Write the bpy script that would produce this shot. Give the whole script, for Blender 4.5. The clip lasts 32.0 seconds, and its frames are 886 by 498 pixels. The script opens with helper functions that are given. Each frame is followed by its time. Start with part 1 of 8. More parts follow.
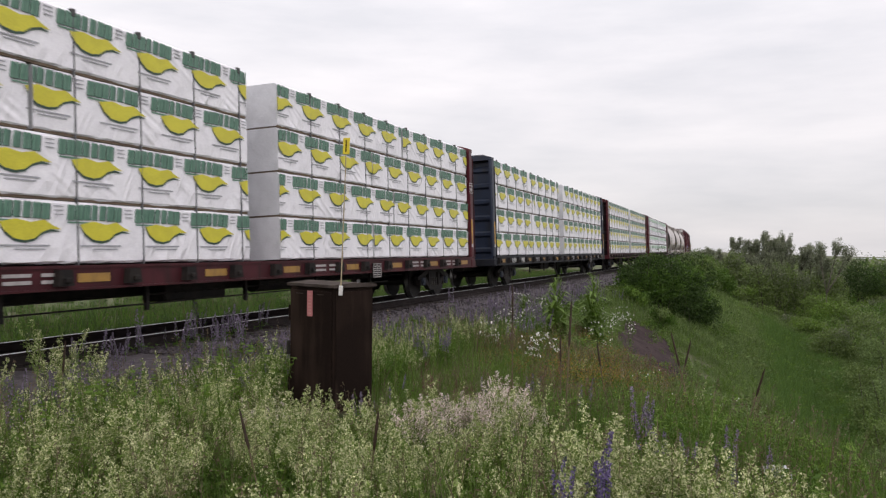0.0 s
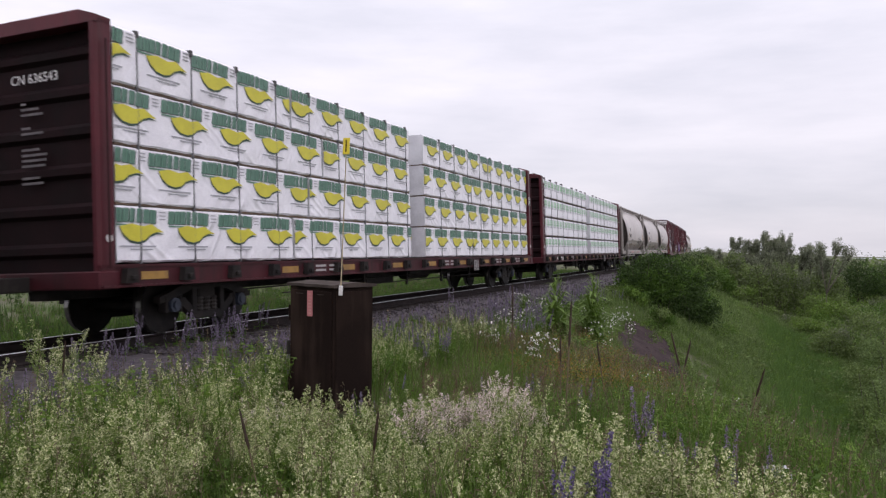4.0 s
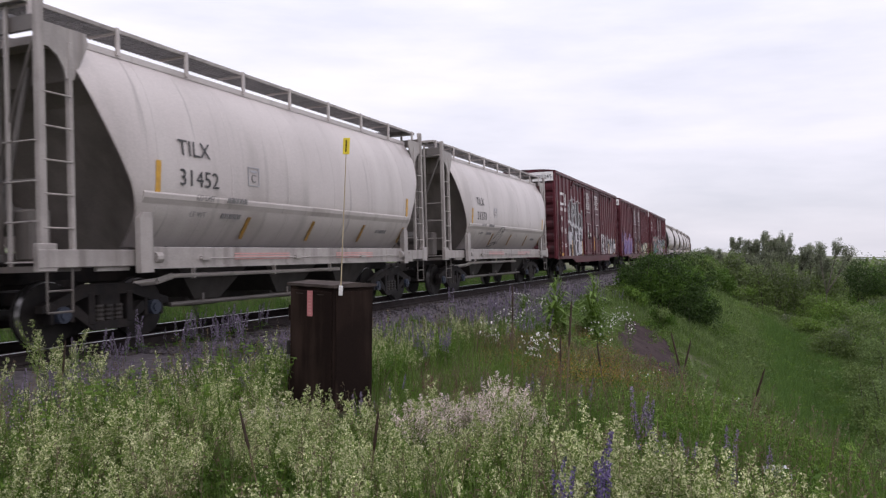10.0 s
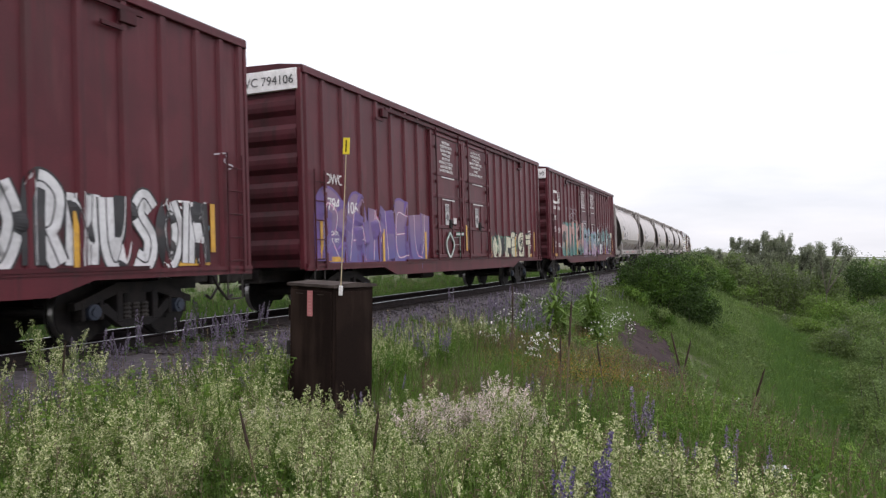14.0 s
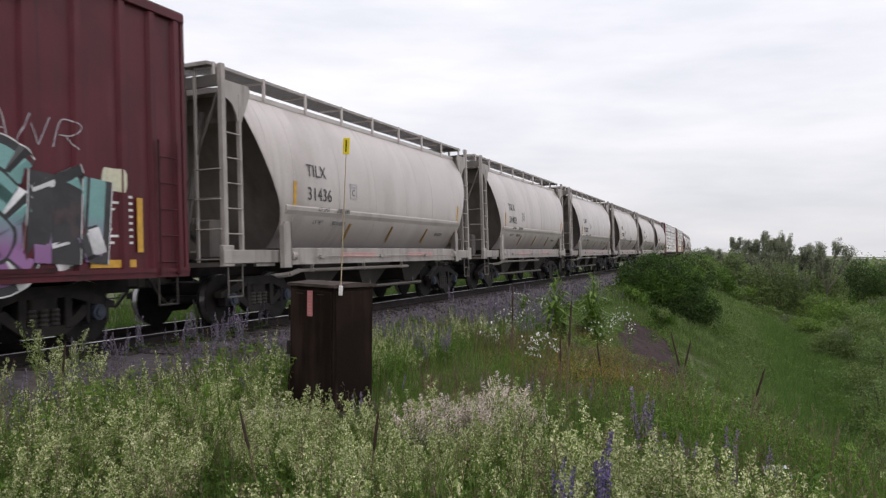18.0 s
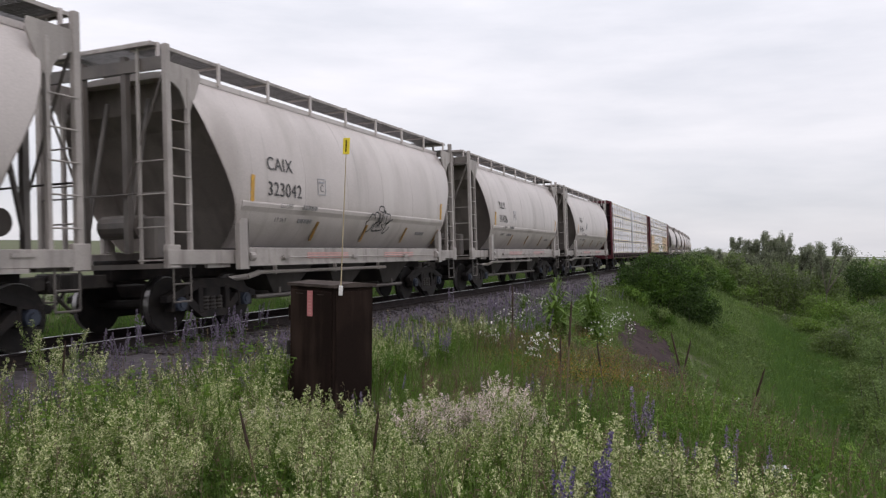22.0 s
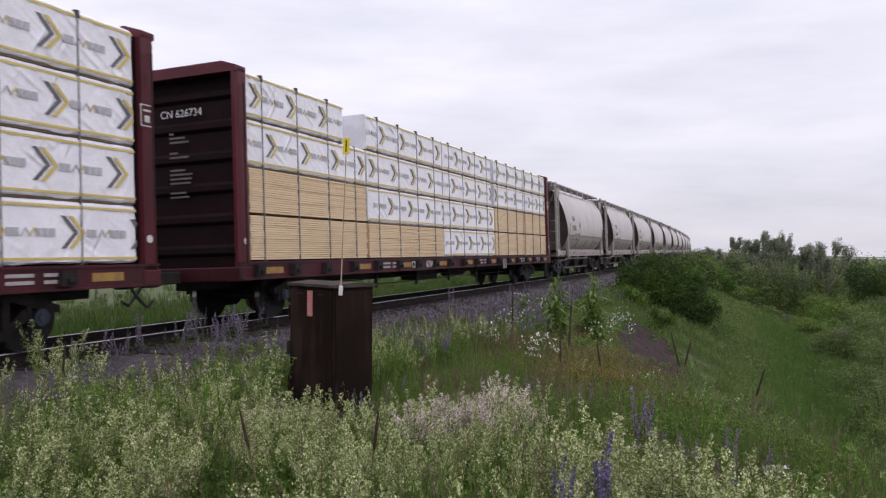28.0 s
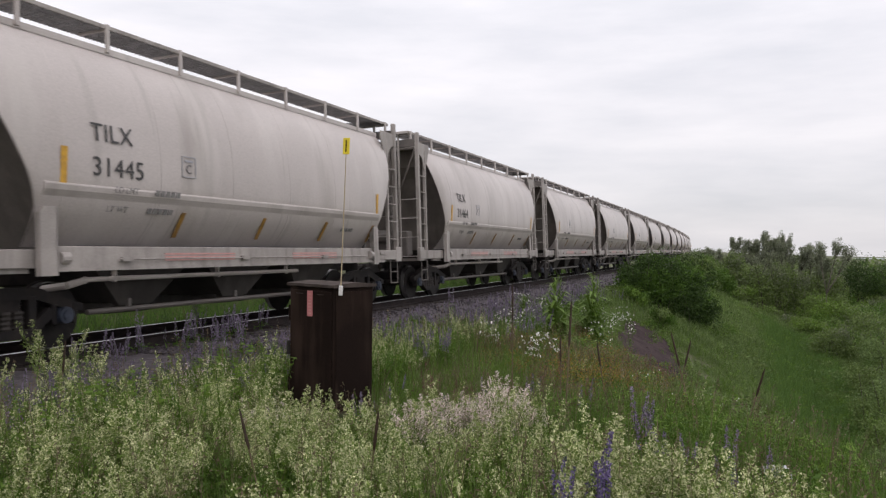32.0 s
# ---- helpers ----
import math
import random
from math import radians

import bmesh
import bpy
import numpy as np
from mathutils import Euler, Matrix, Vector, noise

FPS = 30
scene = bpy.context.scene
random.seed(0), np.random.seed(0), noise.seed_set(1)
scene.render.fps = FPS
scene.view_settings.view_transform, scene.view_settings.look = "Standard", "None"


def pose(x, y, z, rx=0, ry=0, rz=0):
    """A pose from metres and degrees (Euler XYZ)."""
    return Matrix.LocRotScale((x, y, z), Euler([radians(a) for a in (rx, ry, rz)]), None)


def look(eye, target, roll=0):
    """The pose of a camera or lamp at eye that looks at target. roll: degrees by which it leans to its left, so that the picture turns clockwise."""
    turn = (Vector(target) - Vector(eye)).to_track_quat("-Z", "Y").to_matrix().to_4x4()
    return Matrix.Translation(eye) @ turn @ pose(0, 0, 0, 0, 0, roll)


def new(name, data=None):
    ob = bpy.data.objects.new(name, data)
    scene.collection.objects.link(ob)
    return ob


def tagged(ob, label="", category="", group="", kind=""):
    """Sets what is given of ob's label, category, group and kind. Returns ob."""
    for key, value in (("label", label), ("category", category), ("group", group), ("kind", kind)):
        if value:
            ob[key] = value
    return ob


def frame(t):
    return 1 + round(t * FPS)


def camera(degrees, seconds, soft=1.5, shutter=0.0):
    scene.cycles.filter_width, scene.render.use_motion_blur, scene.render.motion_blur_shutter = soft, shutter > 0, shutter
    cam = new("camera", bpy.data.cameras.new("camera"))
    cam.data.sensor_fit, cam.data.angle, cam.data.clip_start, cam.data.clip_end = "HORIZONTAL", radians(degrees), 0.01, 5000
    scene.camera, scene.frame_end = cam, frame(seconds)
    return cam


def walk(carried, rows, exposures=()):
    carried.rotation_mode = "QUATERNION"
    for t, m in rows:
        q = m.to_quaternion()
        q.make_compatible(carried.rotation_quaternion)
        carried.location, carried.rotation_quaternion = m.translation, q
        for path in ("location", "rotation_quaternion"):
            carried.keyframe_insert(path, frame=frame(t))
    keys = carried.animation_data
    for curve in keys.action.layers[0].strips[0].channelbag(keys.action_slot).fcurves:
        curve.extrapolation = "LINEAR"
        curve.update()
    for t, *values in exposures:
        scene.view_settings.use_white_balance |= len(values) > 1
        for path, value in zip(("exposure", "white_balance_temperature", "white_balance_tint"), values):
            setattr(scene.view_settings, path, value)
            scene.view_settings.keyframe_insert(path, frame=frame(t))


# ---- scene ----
# One level crossing bench beside a single main line that curves gently away; a freight train rolls past towards the camera.
EYE_Z, YAW, PITCH, ROLL = 1.491, radians(-21.987), radians(-0.431), 0.562
TRACK_D, TRACK_R, CANT, GRADE = 9.741, 3062.3, radians(2.494), -0.00539

cam = camera(59.65, 32.0, soft=1.3, shutter=0.12)
eye = Vector((0, 0, EYE_Z))
ahead = Vector((math.sin(YAW) * math.cos(PITCH), math.cos(YAW) * math.cos(PITCH), math.sin(PITCH)))
walk(cam, [(0, look(eye, eye + ahead, ROLL)), (32, look(eye, eye + ahead, ROLL))], exposures=[(0, -0.04, 6650, 13), (2, -0.04, 6500, 16), (6, -0.09, 6200, 19), (7, -0.10, 6150, 19), (9, -0.02, 6200, 19), (10, 0.02, 6250, 18), (12, 0.12, 6300, 15), (13, 0.28, 6350, 14), (14, 0.28, 6350, 13), (17, 0.14, 6450, 12), (18, 0.01, 6450, 12), (21, -0.05, 6400, 13), (25, -0.08, 6450, 13), (28, -0.08, 6250, 18), (30, -0.05, 6450, 15), (32, -0.03, 6550, 13)])

# ---- world and light: bright overcast, thin cloud ----
SUN_EL, SUN_AZ = radians(48), radians(150)
world = bpy.data.worlds.new("overcast_sky")
scene.world = world
world.use_nodes = True
wn, wl = world.node_tree.nodes, world.node_tree.links
wn.clear()
w_out, w_bg = wn.new("ShaderNodeOutputWorld"), wn.new("ShaderNodeBackground")
sky = wn.new("ShaderNodeTexSky")
sky.sky_type, sky.sun_disc, sky.sun_elevation, sky.sun_rotation = "NISHITA", False, SUN_EL, SUN_AZ
w_tc, w_sep = wn.new("ShaderNodeTexCoord"), wn.new("ShaderNodeSeparateXYZ")
w_map = wn.new("ShaderNodeMapping")
w_map.inputs["Scale"].default_value = (1.2, 1.2, 6.0)
w_noise = wn.new("ShaderNodeTexNoise")
w_noise.inputs["Scale"].default_value, w_noise.inputs["Detail"].default_value, w_noise.inputs["Roughness"].default_value = 2.1, 6.0, 0.55
w_ramp = wn.new("ShaderNodeValToRGB")
w_ramp.color_ramp.elements[0].position, w_ramp.color_ramp.elements[0].color = 0.32, (0.76, 0.77, 0.81, 1)
w_ramp.color_ramp.elements[1].position, w_ramp.color_ramp.elements[1].color = 0.68, (1.0, 0.98, 1.0, 1)
w_up = wn.new("ShaderNodeMapRange")
w_up.inputs["From Min"].default_value, w_up.inputs["From Max"].default_value = 0.0, 1.0
w_up.inputs["To Min"].default_value, w_up.inputs["To Max"].default_value = 0.90, 2.0
w_cloud = wn.new("ShaderNodeMix")
w_cloud.data_type, w_cloud.blend_type = "RGBA", "MULTIPLY"
w_cloud.inputs["Factor"].default_value = 1.0
w_mix = wn.new("ShaderNodeMix")
w_mix.data_type = "RGBA"
w_mix.inputs["Factor"].default_value = 0.90
w_sky = wn.new("ShaderNodeMix")
w_sky.data_type, w_sky.blend_type = "RGBA", "MULTIPLY"
w_sky.inputs["Factor"].default_value = 1.0
w_sky.inputs["B"].default_value = (0.1, 0.1, 0.1, 1)
wl.new(w_tc.outputs["Generated"], w_map.inputs["Vector"])
wl.new(w_map.outputs["Vector"], w_noise.inputs["Vector"])
wl.new(w_noise.outputs["Fac"], w_ramp.inputs["Fac"])
wl.new(w_tc.outputs["Generated"], w_sep.inputs["Vector"])
wl.new(w_sep.outputs["Z"], w_up.inputs["Value"])
wl.new(w_ramp.outputs["Color"], w_cloud.inputs["A"])
wl.new(w_up.outputs["Result"], w_cloud.inputs["B"])
wl.new(sky.outputs["Color"], w_sky.inputs["A"])
wl.new(w_sky.outputs["Result"], w_mix.inputs["A"])
wl.new(w_cloud.outputs["Result"], w_mix.inputs["B"])
wl.new(w_mix.outputs["Result"], w_bg.inputs["Color"])
wl.new(w_bg.outputs["Background"], w_out.inputs["Surface"])
w_bg.inputs["Strength"].default_value = 1.0
sun = new("sun", bpy.data.lights.new("sun", "SUN"))
sun.data.energy, sun.data.angle, sun.data.color = 0.6, radians(25), (1.0, 0.97, 0.93)
sun.matrix_world = look((20, -30, 40), (20 - math.sin(SUN_AZ) * 10, -30 - math.cos(SUN_AZ) * 10, 40 - 10 * math.tan(SUN_EL)))


# ---- materials ----
def mat(name, col, col2=None, rough=0.6, metal=0.0, scale=3.0, fine=40.0, bump=0.0, bump_scale=60.0, stretch=(1, 1, 1), contrast=0.5, dirt=None, dirt_amount=0.0, dirt_scale=1.5, dirt_stretch=(1, 1, 1), island=0.0, translucent=0.0, spec=0.5, bump_depth=0.02):
    m = bpy.data.materials.new(name)
    m.use_nodes = True
    n, l = m.node_tree.nodes, m.node_tree.links
    b = n["Principled BSDF"]
    b.inputs["Roughness"].default_value, b.inputs["Metallic"].default_value = rough, metal
    b.inputs["Specular IOR Level"].default_value = spec
    col2 = col2 or tuple(c * 0.8 for c in col)
    tc, info, add = n.new("ShaderNodeTexCoord"), n.new("ShaderNodeObjectInfo"), n.new("ShaderNodeVectorMath")
    shift = n.new("ShaderNodeVectorMath")
    shift.operation = "SCALE"
    l.new(info.outputs["Random"], shift.inputs["Scale"])
    shift.inputs[0].default_value = (37.0, 0.0, 11.0)
    l.new(tc.outputs["Object"], add.inputs[0])
    l.new(shift.outputs["Vector"], add.inputs[1])

    def tex(sc, st, detail=4.0):
        mp, t = n.new("ShaderNodeMapping"), n.new("ShaderNodeTexNoise")
        mp.inputs["Scale"].default_value = st
        t.inputs["Scale"].default_value, t.inputs["Detail"].default_value = sc, detail
        l.new(add.outputs["Vector"], mp.inputs["Vector"])
        l.new(mp.outputs["Vector"], t.inputs["Vector"])
        return t.outputs["Fac"]

    def ramp(fac, lo, hi):
        r = n.new("ShaderNodeMapRange")
        r.inputs["From Min"].default_value, r.inputs["From Max"].default_value = lo, hi
        l.new(fac, r.inputs["Value"])
        return r.outputs["Result"]

    def mix(fac, a, c, mode="MIX"):
        x = n.new("ShaderNodeMix")
        x.data_type, x.blend_type = "RGBA", mode
        for sock, v in (("Factor", fac), ("A", a), ("B", c)):
            if isinstance(v, (tuple, float)):
                x.inputs[sock].default_value = (*v, 1) if isinstance(v, tuple) else v
            else:
                l.new(v, x.inputs[sock])
        return x.outputs["Result"]

    half = 0.5 * (1 - contrast) * 0.5
    big = ramp(tex(scale, stretch), 0.3 + half, 0.7 - half)
    c = mix(big, col, col2)
    small = ramp(tex(fine, stretch, 2.0), 0.25, 0.75)
    c = mix(0.25, c, mix(small, tuple(x * 0.6 for x in col), tuple(min(1, x * 1.35) for x in col)))
    if dirt:
        d = ramp(tex(dirt_scale, dirt_stretch, 6.0), 0.62 - 0.3 * dirt_amount, 0.75)
        g = n.new("ShaderNodeMath")
        g.operation, g.inputs[1].default_value = "MULTIPLY", min(1.0, 0.35 + dirt_amount)
        l.new(d, g.inputs[0])
        c = mix(g.outputs[0], c, dirt)
    if island:
        geo = n.new("ShaderNodeNewGeometry")
        r = n.new("ShaderNodeMapRange")
        r.inputs["To Min"].default_value, r.inputs["To Max"].default_value = 1 - island, 1 + island
        l.new(geo.outputs["Random Per Island"], r.inputs["Value"])
        v = n.new("ShaderNodeHueSaturation")
        l.new(r.outputs["Result"], v.inputs["Value"])
        l.new(c, v.inputs["Color"])
        c = v.outputs["Color"]
    l.new(c, b.inputs["Base Color"])
    if bump:
        bp = n.new("ShaderNodeBump")
        bp.inputs["Strength"].default_value, bp.inputs["Distance"].default_value = bump, bump_depth
        l.new(tex(bump_scale, stretch, 5.0), bp.inputs["Height"])
        l.new(bp.outputs["Normal"], b.inputs["Normal"])
    if translucent:
        tr, ms = n.new("ShaderNodeBsdfTranslucent"), n.new("ShaderNodeMixShader")
        l.new(c, tr.inputs["Color"])
        ms.inputs["Fac"].default_value = translucent
        l.new(b.outputs["BSDF"], ms.inputs[1])
        l.new(tr.outputs["BSDF"], ms.inputs[2])
        l.new(ms.outputs["Shader"], n["Material Output"].inputs["Surface"])
    return m


STREAK = (2.2, 2.2, 0.22)
M = {
    "maroon": mat("oxide_red_paint", (0.096, 0.0165, 0.0235), (0.072, 0.013, 0.0185), 0.45, scale=1.2, dirt=(0.055, 0.022, 0.022), dirt_amount=0.30, dirt_scale=2.0, dirt_stretch=STREAK, bump=0.06, bump_scale=30, spec=0.25),
    # Weathered maroon; box-car ends use it to paint in the next car's shade.
    "maroon_dark": mat("weathered_maroon_paint", (0.066, 0.0130, 0.0180), (0.042, 0.0095, 0.0125), 0.55, scale=1.5, dirt=(0.016, 0.011, 0.010), dirt_amount=0.4, dirt_scale=2.0, dirt_stretch=STREAK, bump=0.06, bump_scale=30, spec=0.2),
    "navy": mat("dark_navy_paint", (0.014, 0.023, 0.050), (0.010, 0.016, 0.034), 0.5, scale=1.5, dirt=(0.03, 0.028, 0.028), dirt_amount=0.4, dirt_scale=2.0, dirt_stretch=STREAK),
    "cream": mat("warm_grey_hopper_paint", (0.490, 0.440, 0.420), (0.435, 0.390, 0.372), 0.36, scale=0.5, dirt=(0.25, 0.215, 0.19), dirt_amount=0.25, dirt_scale=0.9, dirt_stretch=(1.0, 1.0, 0.2)),
    # Darker than the body: grime, with shade along the sills painted in.
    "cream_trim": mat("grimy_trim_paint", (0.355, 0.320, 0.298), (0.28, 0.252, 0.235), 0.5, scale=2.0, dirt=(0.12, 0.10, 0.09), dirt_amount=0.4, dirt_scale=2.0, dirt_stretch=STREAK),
    # Much darker than the body paint; hatch, steps, end frames and outlet pipe.
    "cream_dark": mat("grimy_hopper_paint", (0.125, 0.11, 0.10), (0.08, 0.07, 0.064), 0.5, scale=1.5, dirt=(0.14, 0.115, 0.10), dirt_amount=0.5, dirt_scale=2.0, dirt_stretch=STREAK),
    "grating": mat("galvanised_grating", (0.23, 0.22, 0.22), (0.16, 0.155, 0.155), 0.5, 0.5, scale=6),
    "white": mat("white_stencil", (0.72, 0.70, 0.69), (0.6, 0.58, 0.57), 0.55, scale=6),
    "black": mat("black_stencil", (0.035, 0.033, 0.035), (0.05, 0.047, 0.047), 0.55, scale=6),
    "wrap": mat("white_lumber_wrap", (0.875, 0.850, 0.905), (0.82, 0.795, 0.855), 0.28, scale=1.5),
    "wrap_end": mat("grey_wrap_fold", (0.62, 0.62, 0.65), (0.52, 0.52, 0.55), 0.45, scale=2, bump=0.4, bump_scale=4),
    "lumber": mat("sawn_softwood", (0.76, 0.575, 0.37), (0.66, 0.48, 0.29), 0.7, scale=2.0, stretch=(0.3, 3, 8), fine=60, island=0.28, bump=0.15, bump_scale=20),
    "strap": mat("dark_strap", (0.10, 0.10, 0.11), (0.16, 0.16, 0.165), 0.4, scale=8),
    "green_ink": mat("green_print", (0.090, 0.205, 0.145), (0.12, 0.24, 0.175), 0.5, scale=8),
    "lime_ink": mat("light_green_print", (0.30, 0.56, 0.33), (0.36, 0.60, 0.38), 0.5, scale=8),
    "yellow_ink": mat("yellow_print", (0.62, 0.56, 0.035), (0.55, 0.49, 0.03), 0.45, scale=4),
    "gold_ink": mat("gold_print", (0.62, 0.48, 0.15), (0.55, 0.42, 0.12), 0.45, scale=4),
    "grey_ink": mat("grey_print", (0.32, 0.32, 0.35), (0.38, 0.38, 0.41), 0.5, scale=8),
    "red_ink": mat("faded_red_print", (0.50, 0.24, 0.22), (0.56, 0.32, 0.30), 0.55, scale=8),
    "reflector": mat("amber_reflector", (0.60, 0.33, 0.03), (0.45, 0.24, 0.03), 0.35, scale=8),
    "reflector_dull": mat("grimy_amber_reflector", (0.34, 0.185, 0.035), (0.22, 0.12, 0.03), 0.45, scale=5),
    "steel": mat("dark_grimy_steel", (0.013, 0.011, 0.011), (0.024, 0.019, 0.017), 0.7, 0.0, scale=4, bump=0.2, bump_scale=25, spec=0.2),
    "steel_mid": mat("brown_grey_steel", (0.040, 0.034, 0.030), (0.022, 0.019, 0.018), 0.65, 0.0, scale=4, spec=0.25),
    "wheel": mat("dark_wheel_steel", (0.012, 0.010, 0.010), (0.020, 0.017, 0.015), 0.65, 0.0, scale=6, spec=0.2),
    # End slope sheets: browner and darker than the body paint.
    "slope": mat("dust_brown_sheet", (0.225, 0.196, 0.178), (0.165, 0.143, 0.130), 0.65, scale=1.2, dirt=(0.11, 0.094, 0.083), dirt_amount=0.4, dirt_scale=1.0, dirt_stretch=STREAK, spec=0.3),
    # Outlet bays: far darker than the body paint.
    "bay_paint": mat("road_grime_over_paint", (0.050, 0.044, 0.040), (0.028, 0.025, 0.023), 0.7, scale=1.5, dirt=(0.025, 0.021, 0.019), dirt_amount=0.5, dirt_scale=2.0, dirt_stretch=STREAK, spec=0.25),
    "pale_plate": mat("pale_enamel_plate", (0.50, 0.48, 0.48), (0.40, 0.38, 0.38), 0.5, scale=8),
    "spray_pale": mat("dull_white_line", (0.40, 0.37, 0.37), (0.32, 0.30, 0.30), 0.55, scale=8),
    "shade_ink": mat("dark_green_print", (0.022, 0.055, 0.040), (0.03, 0.07, 0.05), 0.5, scale=8),
    "faint_stencil": mat("faded_stencil", (0.16, 0.14, 0.145), (0.11, 0.095, 0.10), 0.6, scale=8),
    "navy_grime": mat("grimy_navy_paint", (0.013, 0.014, 0.021), (0.009, 0.010, 0.014), 0.6, scale=2.0, dirt=(0.022, 0.019, 0.018), dirt_amount=0.5, dirt_scale=2.0, dirt_stretch=STREAK, spec=0.25),
    "soft_ink": mat("pale_grey_print", (0.42, 0.41, 0.44), (0.48, 0.47, 0.50), 0.5, scale=8),
    "lime_deep": mat("mid_green_print", (0.17, 0.43, 0.21), (0.22, 0.48, 0.26), 0.5, scale=8),
    "faint_ink": mat("faded_print", (0.20, 0.19, 0.19), (0.30, 0.285, 0.28), 0.55, scale=6),
    "dark_ink": mat("charcoal_print", (0.10, 0.095, 0.10), (0.14, 0.135, 0.14), 0.5, scale=8),
    # Bulkhead panels: near-black maroon, the shade of their recess put into the colour.
    "sooty": mat("sooty_dark_paint", (0.0155, 0.0060, 0.0072), (0.010, 0.0050, 0.0058), 0.7, scale=1.5, dirt=(0.013, 0.009, 0.009), dirt_amount=0.3, dirt_scale=1.5, spec=0.12),
    "bearer": mat("weathered_bearer_wood", (0.15, 0.105, 0.07), (0.09, 0.06, 0.042), 0.8, scale=3, stretch=(0.4, 4, 4)),
    "bearing": mat("dull_bearing_cap", (0.042, 0.050, 0.072), (0.028, 0.034, 0.050), 0.6, scale=8, spec=0.3),
    "tread": mat("polished_wheel_steel", (0.30, 0.29, 0.29), (0.2, 0.19, 0.19), 0.3, 0.9, scale=5),
    "rail_head": mat("polished_rail_head", (0.50, 0.49, 0.50), (0.40, 0.39, 0.40), 0.28, 0.9, scale=3),
    "rail_rust": mat("rusty_rail_web", (0.026, 0.020, 0.019), (0.018, 0.014, 0.014), 0.85, 0.0, scale=5, bump=0.2, spec=0.15),
    "tie": mat("creosoted_tie", (0.035, 0.029, 0.027), (0.055, 0.046, 0.040), 0.9, scale=3, stretch=(6, 0.5, 6), bump=0.4, bump_scale=20, spec=0.15),
    "ballast": mat("grey_ballast", (0.068, 0.058, 0.064), (0.032, 0.028, 0.031), 0.9, scale=9, fine=45, bump=0.9, bump_scale=22, island=0.4, spec=0.2),
    "ground": mat("grassy_soil", (0.060, 0.080, 0.022), (0.075, 0.068, 0.034), 0.95, scale=0.35, fine=14, bump=0.6, bump_scale=8, dirt=(0.085, 0.058, 0.045), dirt_amount=0.15, dirt_scale=0.2),
    "cabinet": mat("dark_brown_cabinet_steel", (0.0210, 0.0138, 0.0112), (0.0130, 0.0088, 0.0075), 0.7, 0.0, scale=1.6, dirt=(0.085, 0.058, 0.046), dirt_amount=0.30, dirt_scale=1.1, dirt_stretch=(2, 2, 0.35), bump=0.08, spec=0.03),
    "cabinet_top": mat("weathered_dull_top", (0.075, 0.060, 0.054), (0.045, 0.035, 0.031), 0.8, scale=5, spec=0.1),
}


def add_streaks(m, col, scale, stretch, lo, hi, amount):
    """Narrow run-down stains over a finished paint."""
    n, l = m.node_tree.nodes, m.node_tree.links
    b = n["Principled BSDF"]
    old = b.inputs["Base Color"].links[0].from_socket
    tc, info, shift, add = n.new("ShaderNodeTexCoord"), n.new("ShaderNodeObjectInfo"), n.new("ShaderNodeVectorMath"), n.new("ShaderNodeVectorMath")
    shift.operation, shift.inputs[0].default_value = "SCALE", (53.0, 0.0, 7.0)
    l.new(info.outputs["Random"], shift.inputs["Scale"])
    l.new(tc.outputs["Object"], add.inputs[0])
    l.new(shift.outputs["Vector"], add.inputs[1])
    mp, t, r, x = n.new("ShaderNodeMapping"), n.new("ShaderNodeTexNoise"), n.new("ShaderNodeMapRange"), n.new("ShaderNodeMix")
    mp.inputs["Scale"].default_value = stretch
    t.inputs["Scale"].default_value, t.inputs["Detail"].default_value = scale, 3.0
    r.inputs["From Min"].default_value, r.inputs["From Max"].default_value, r.inputs["To Max"].default_value = lo, hi, amount
    x.data_type = "RGBA"
    l.new(add.outputs["Vector"], mp.inputs["Vector"])
    l.new(mp.outputs["Vector"], t.inputs["Vector"])
    l.new(t.outputs["Fac"], r.inputs["Value"])
    l.new(r.outputs["Result"], x.inputs["Factor"])
    l.new(old, x.inputs["A"])
    x.inputs["B"].default_value = (*col, 1)
    l.new(x.outputs["Result"], b.inputs["Base Color"])


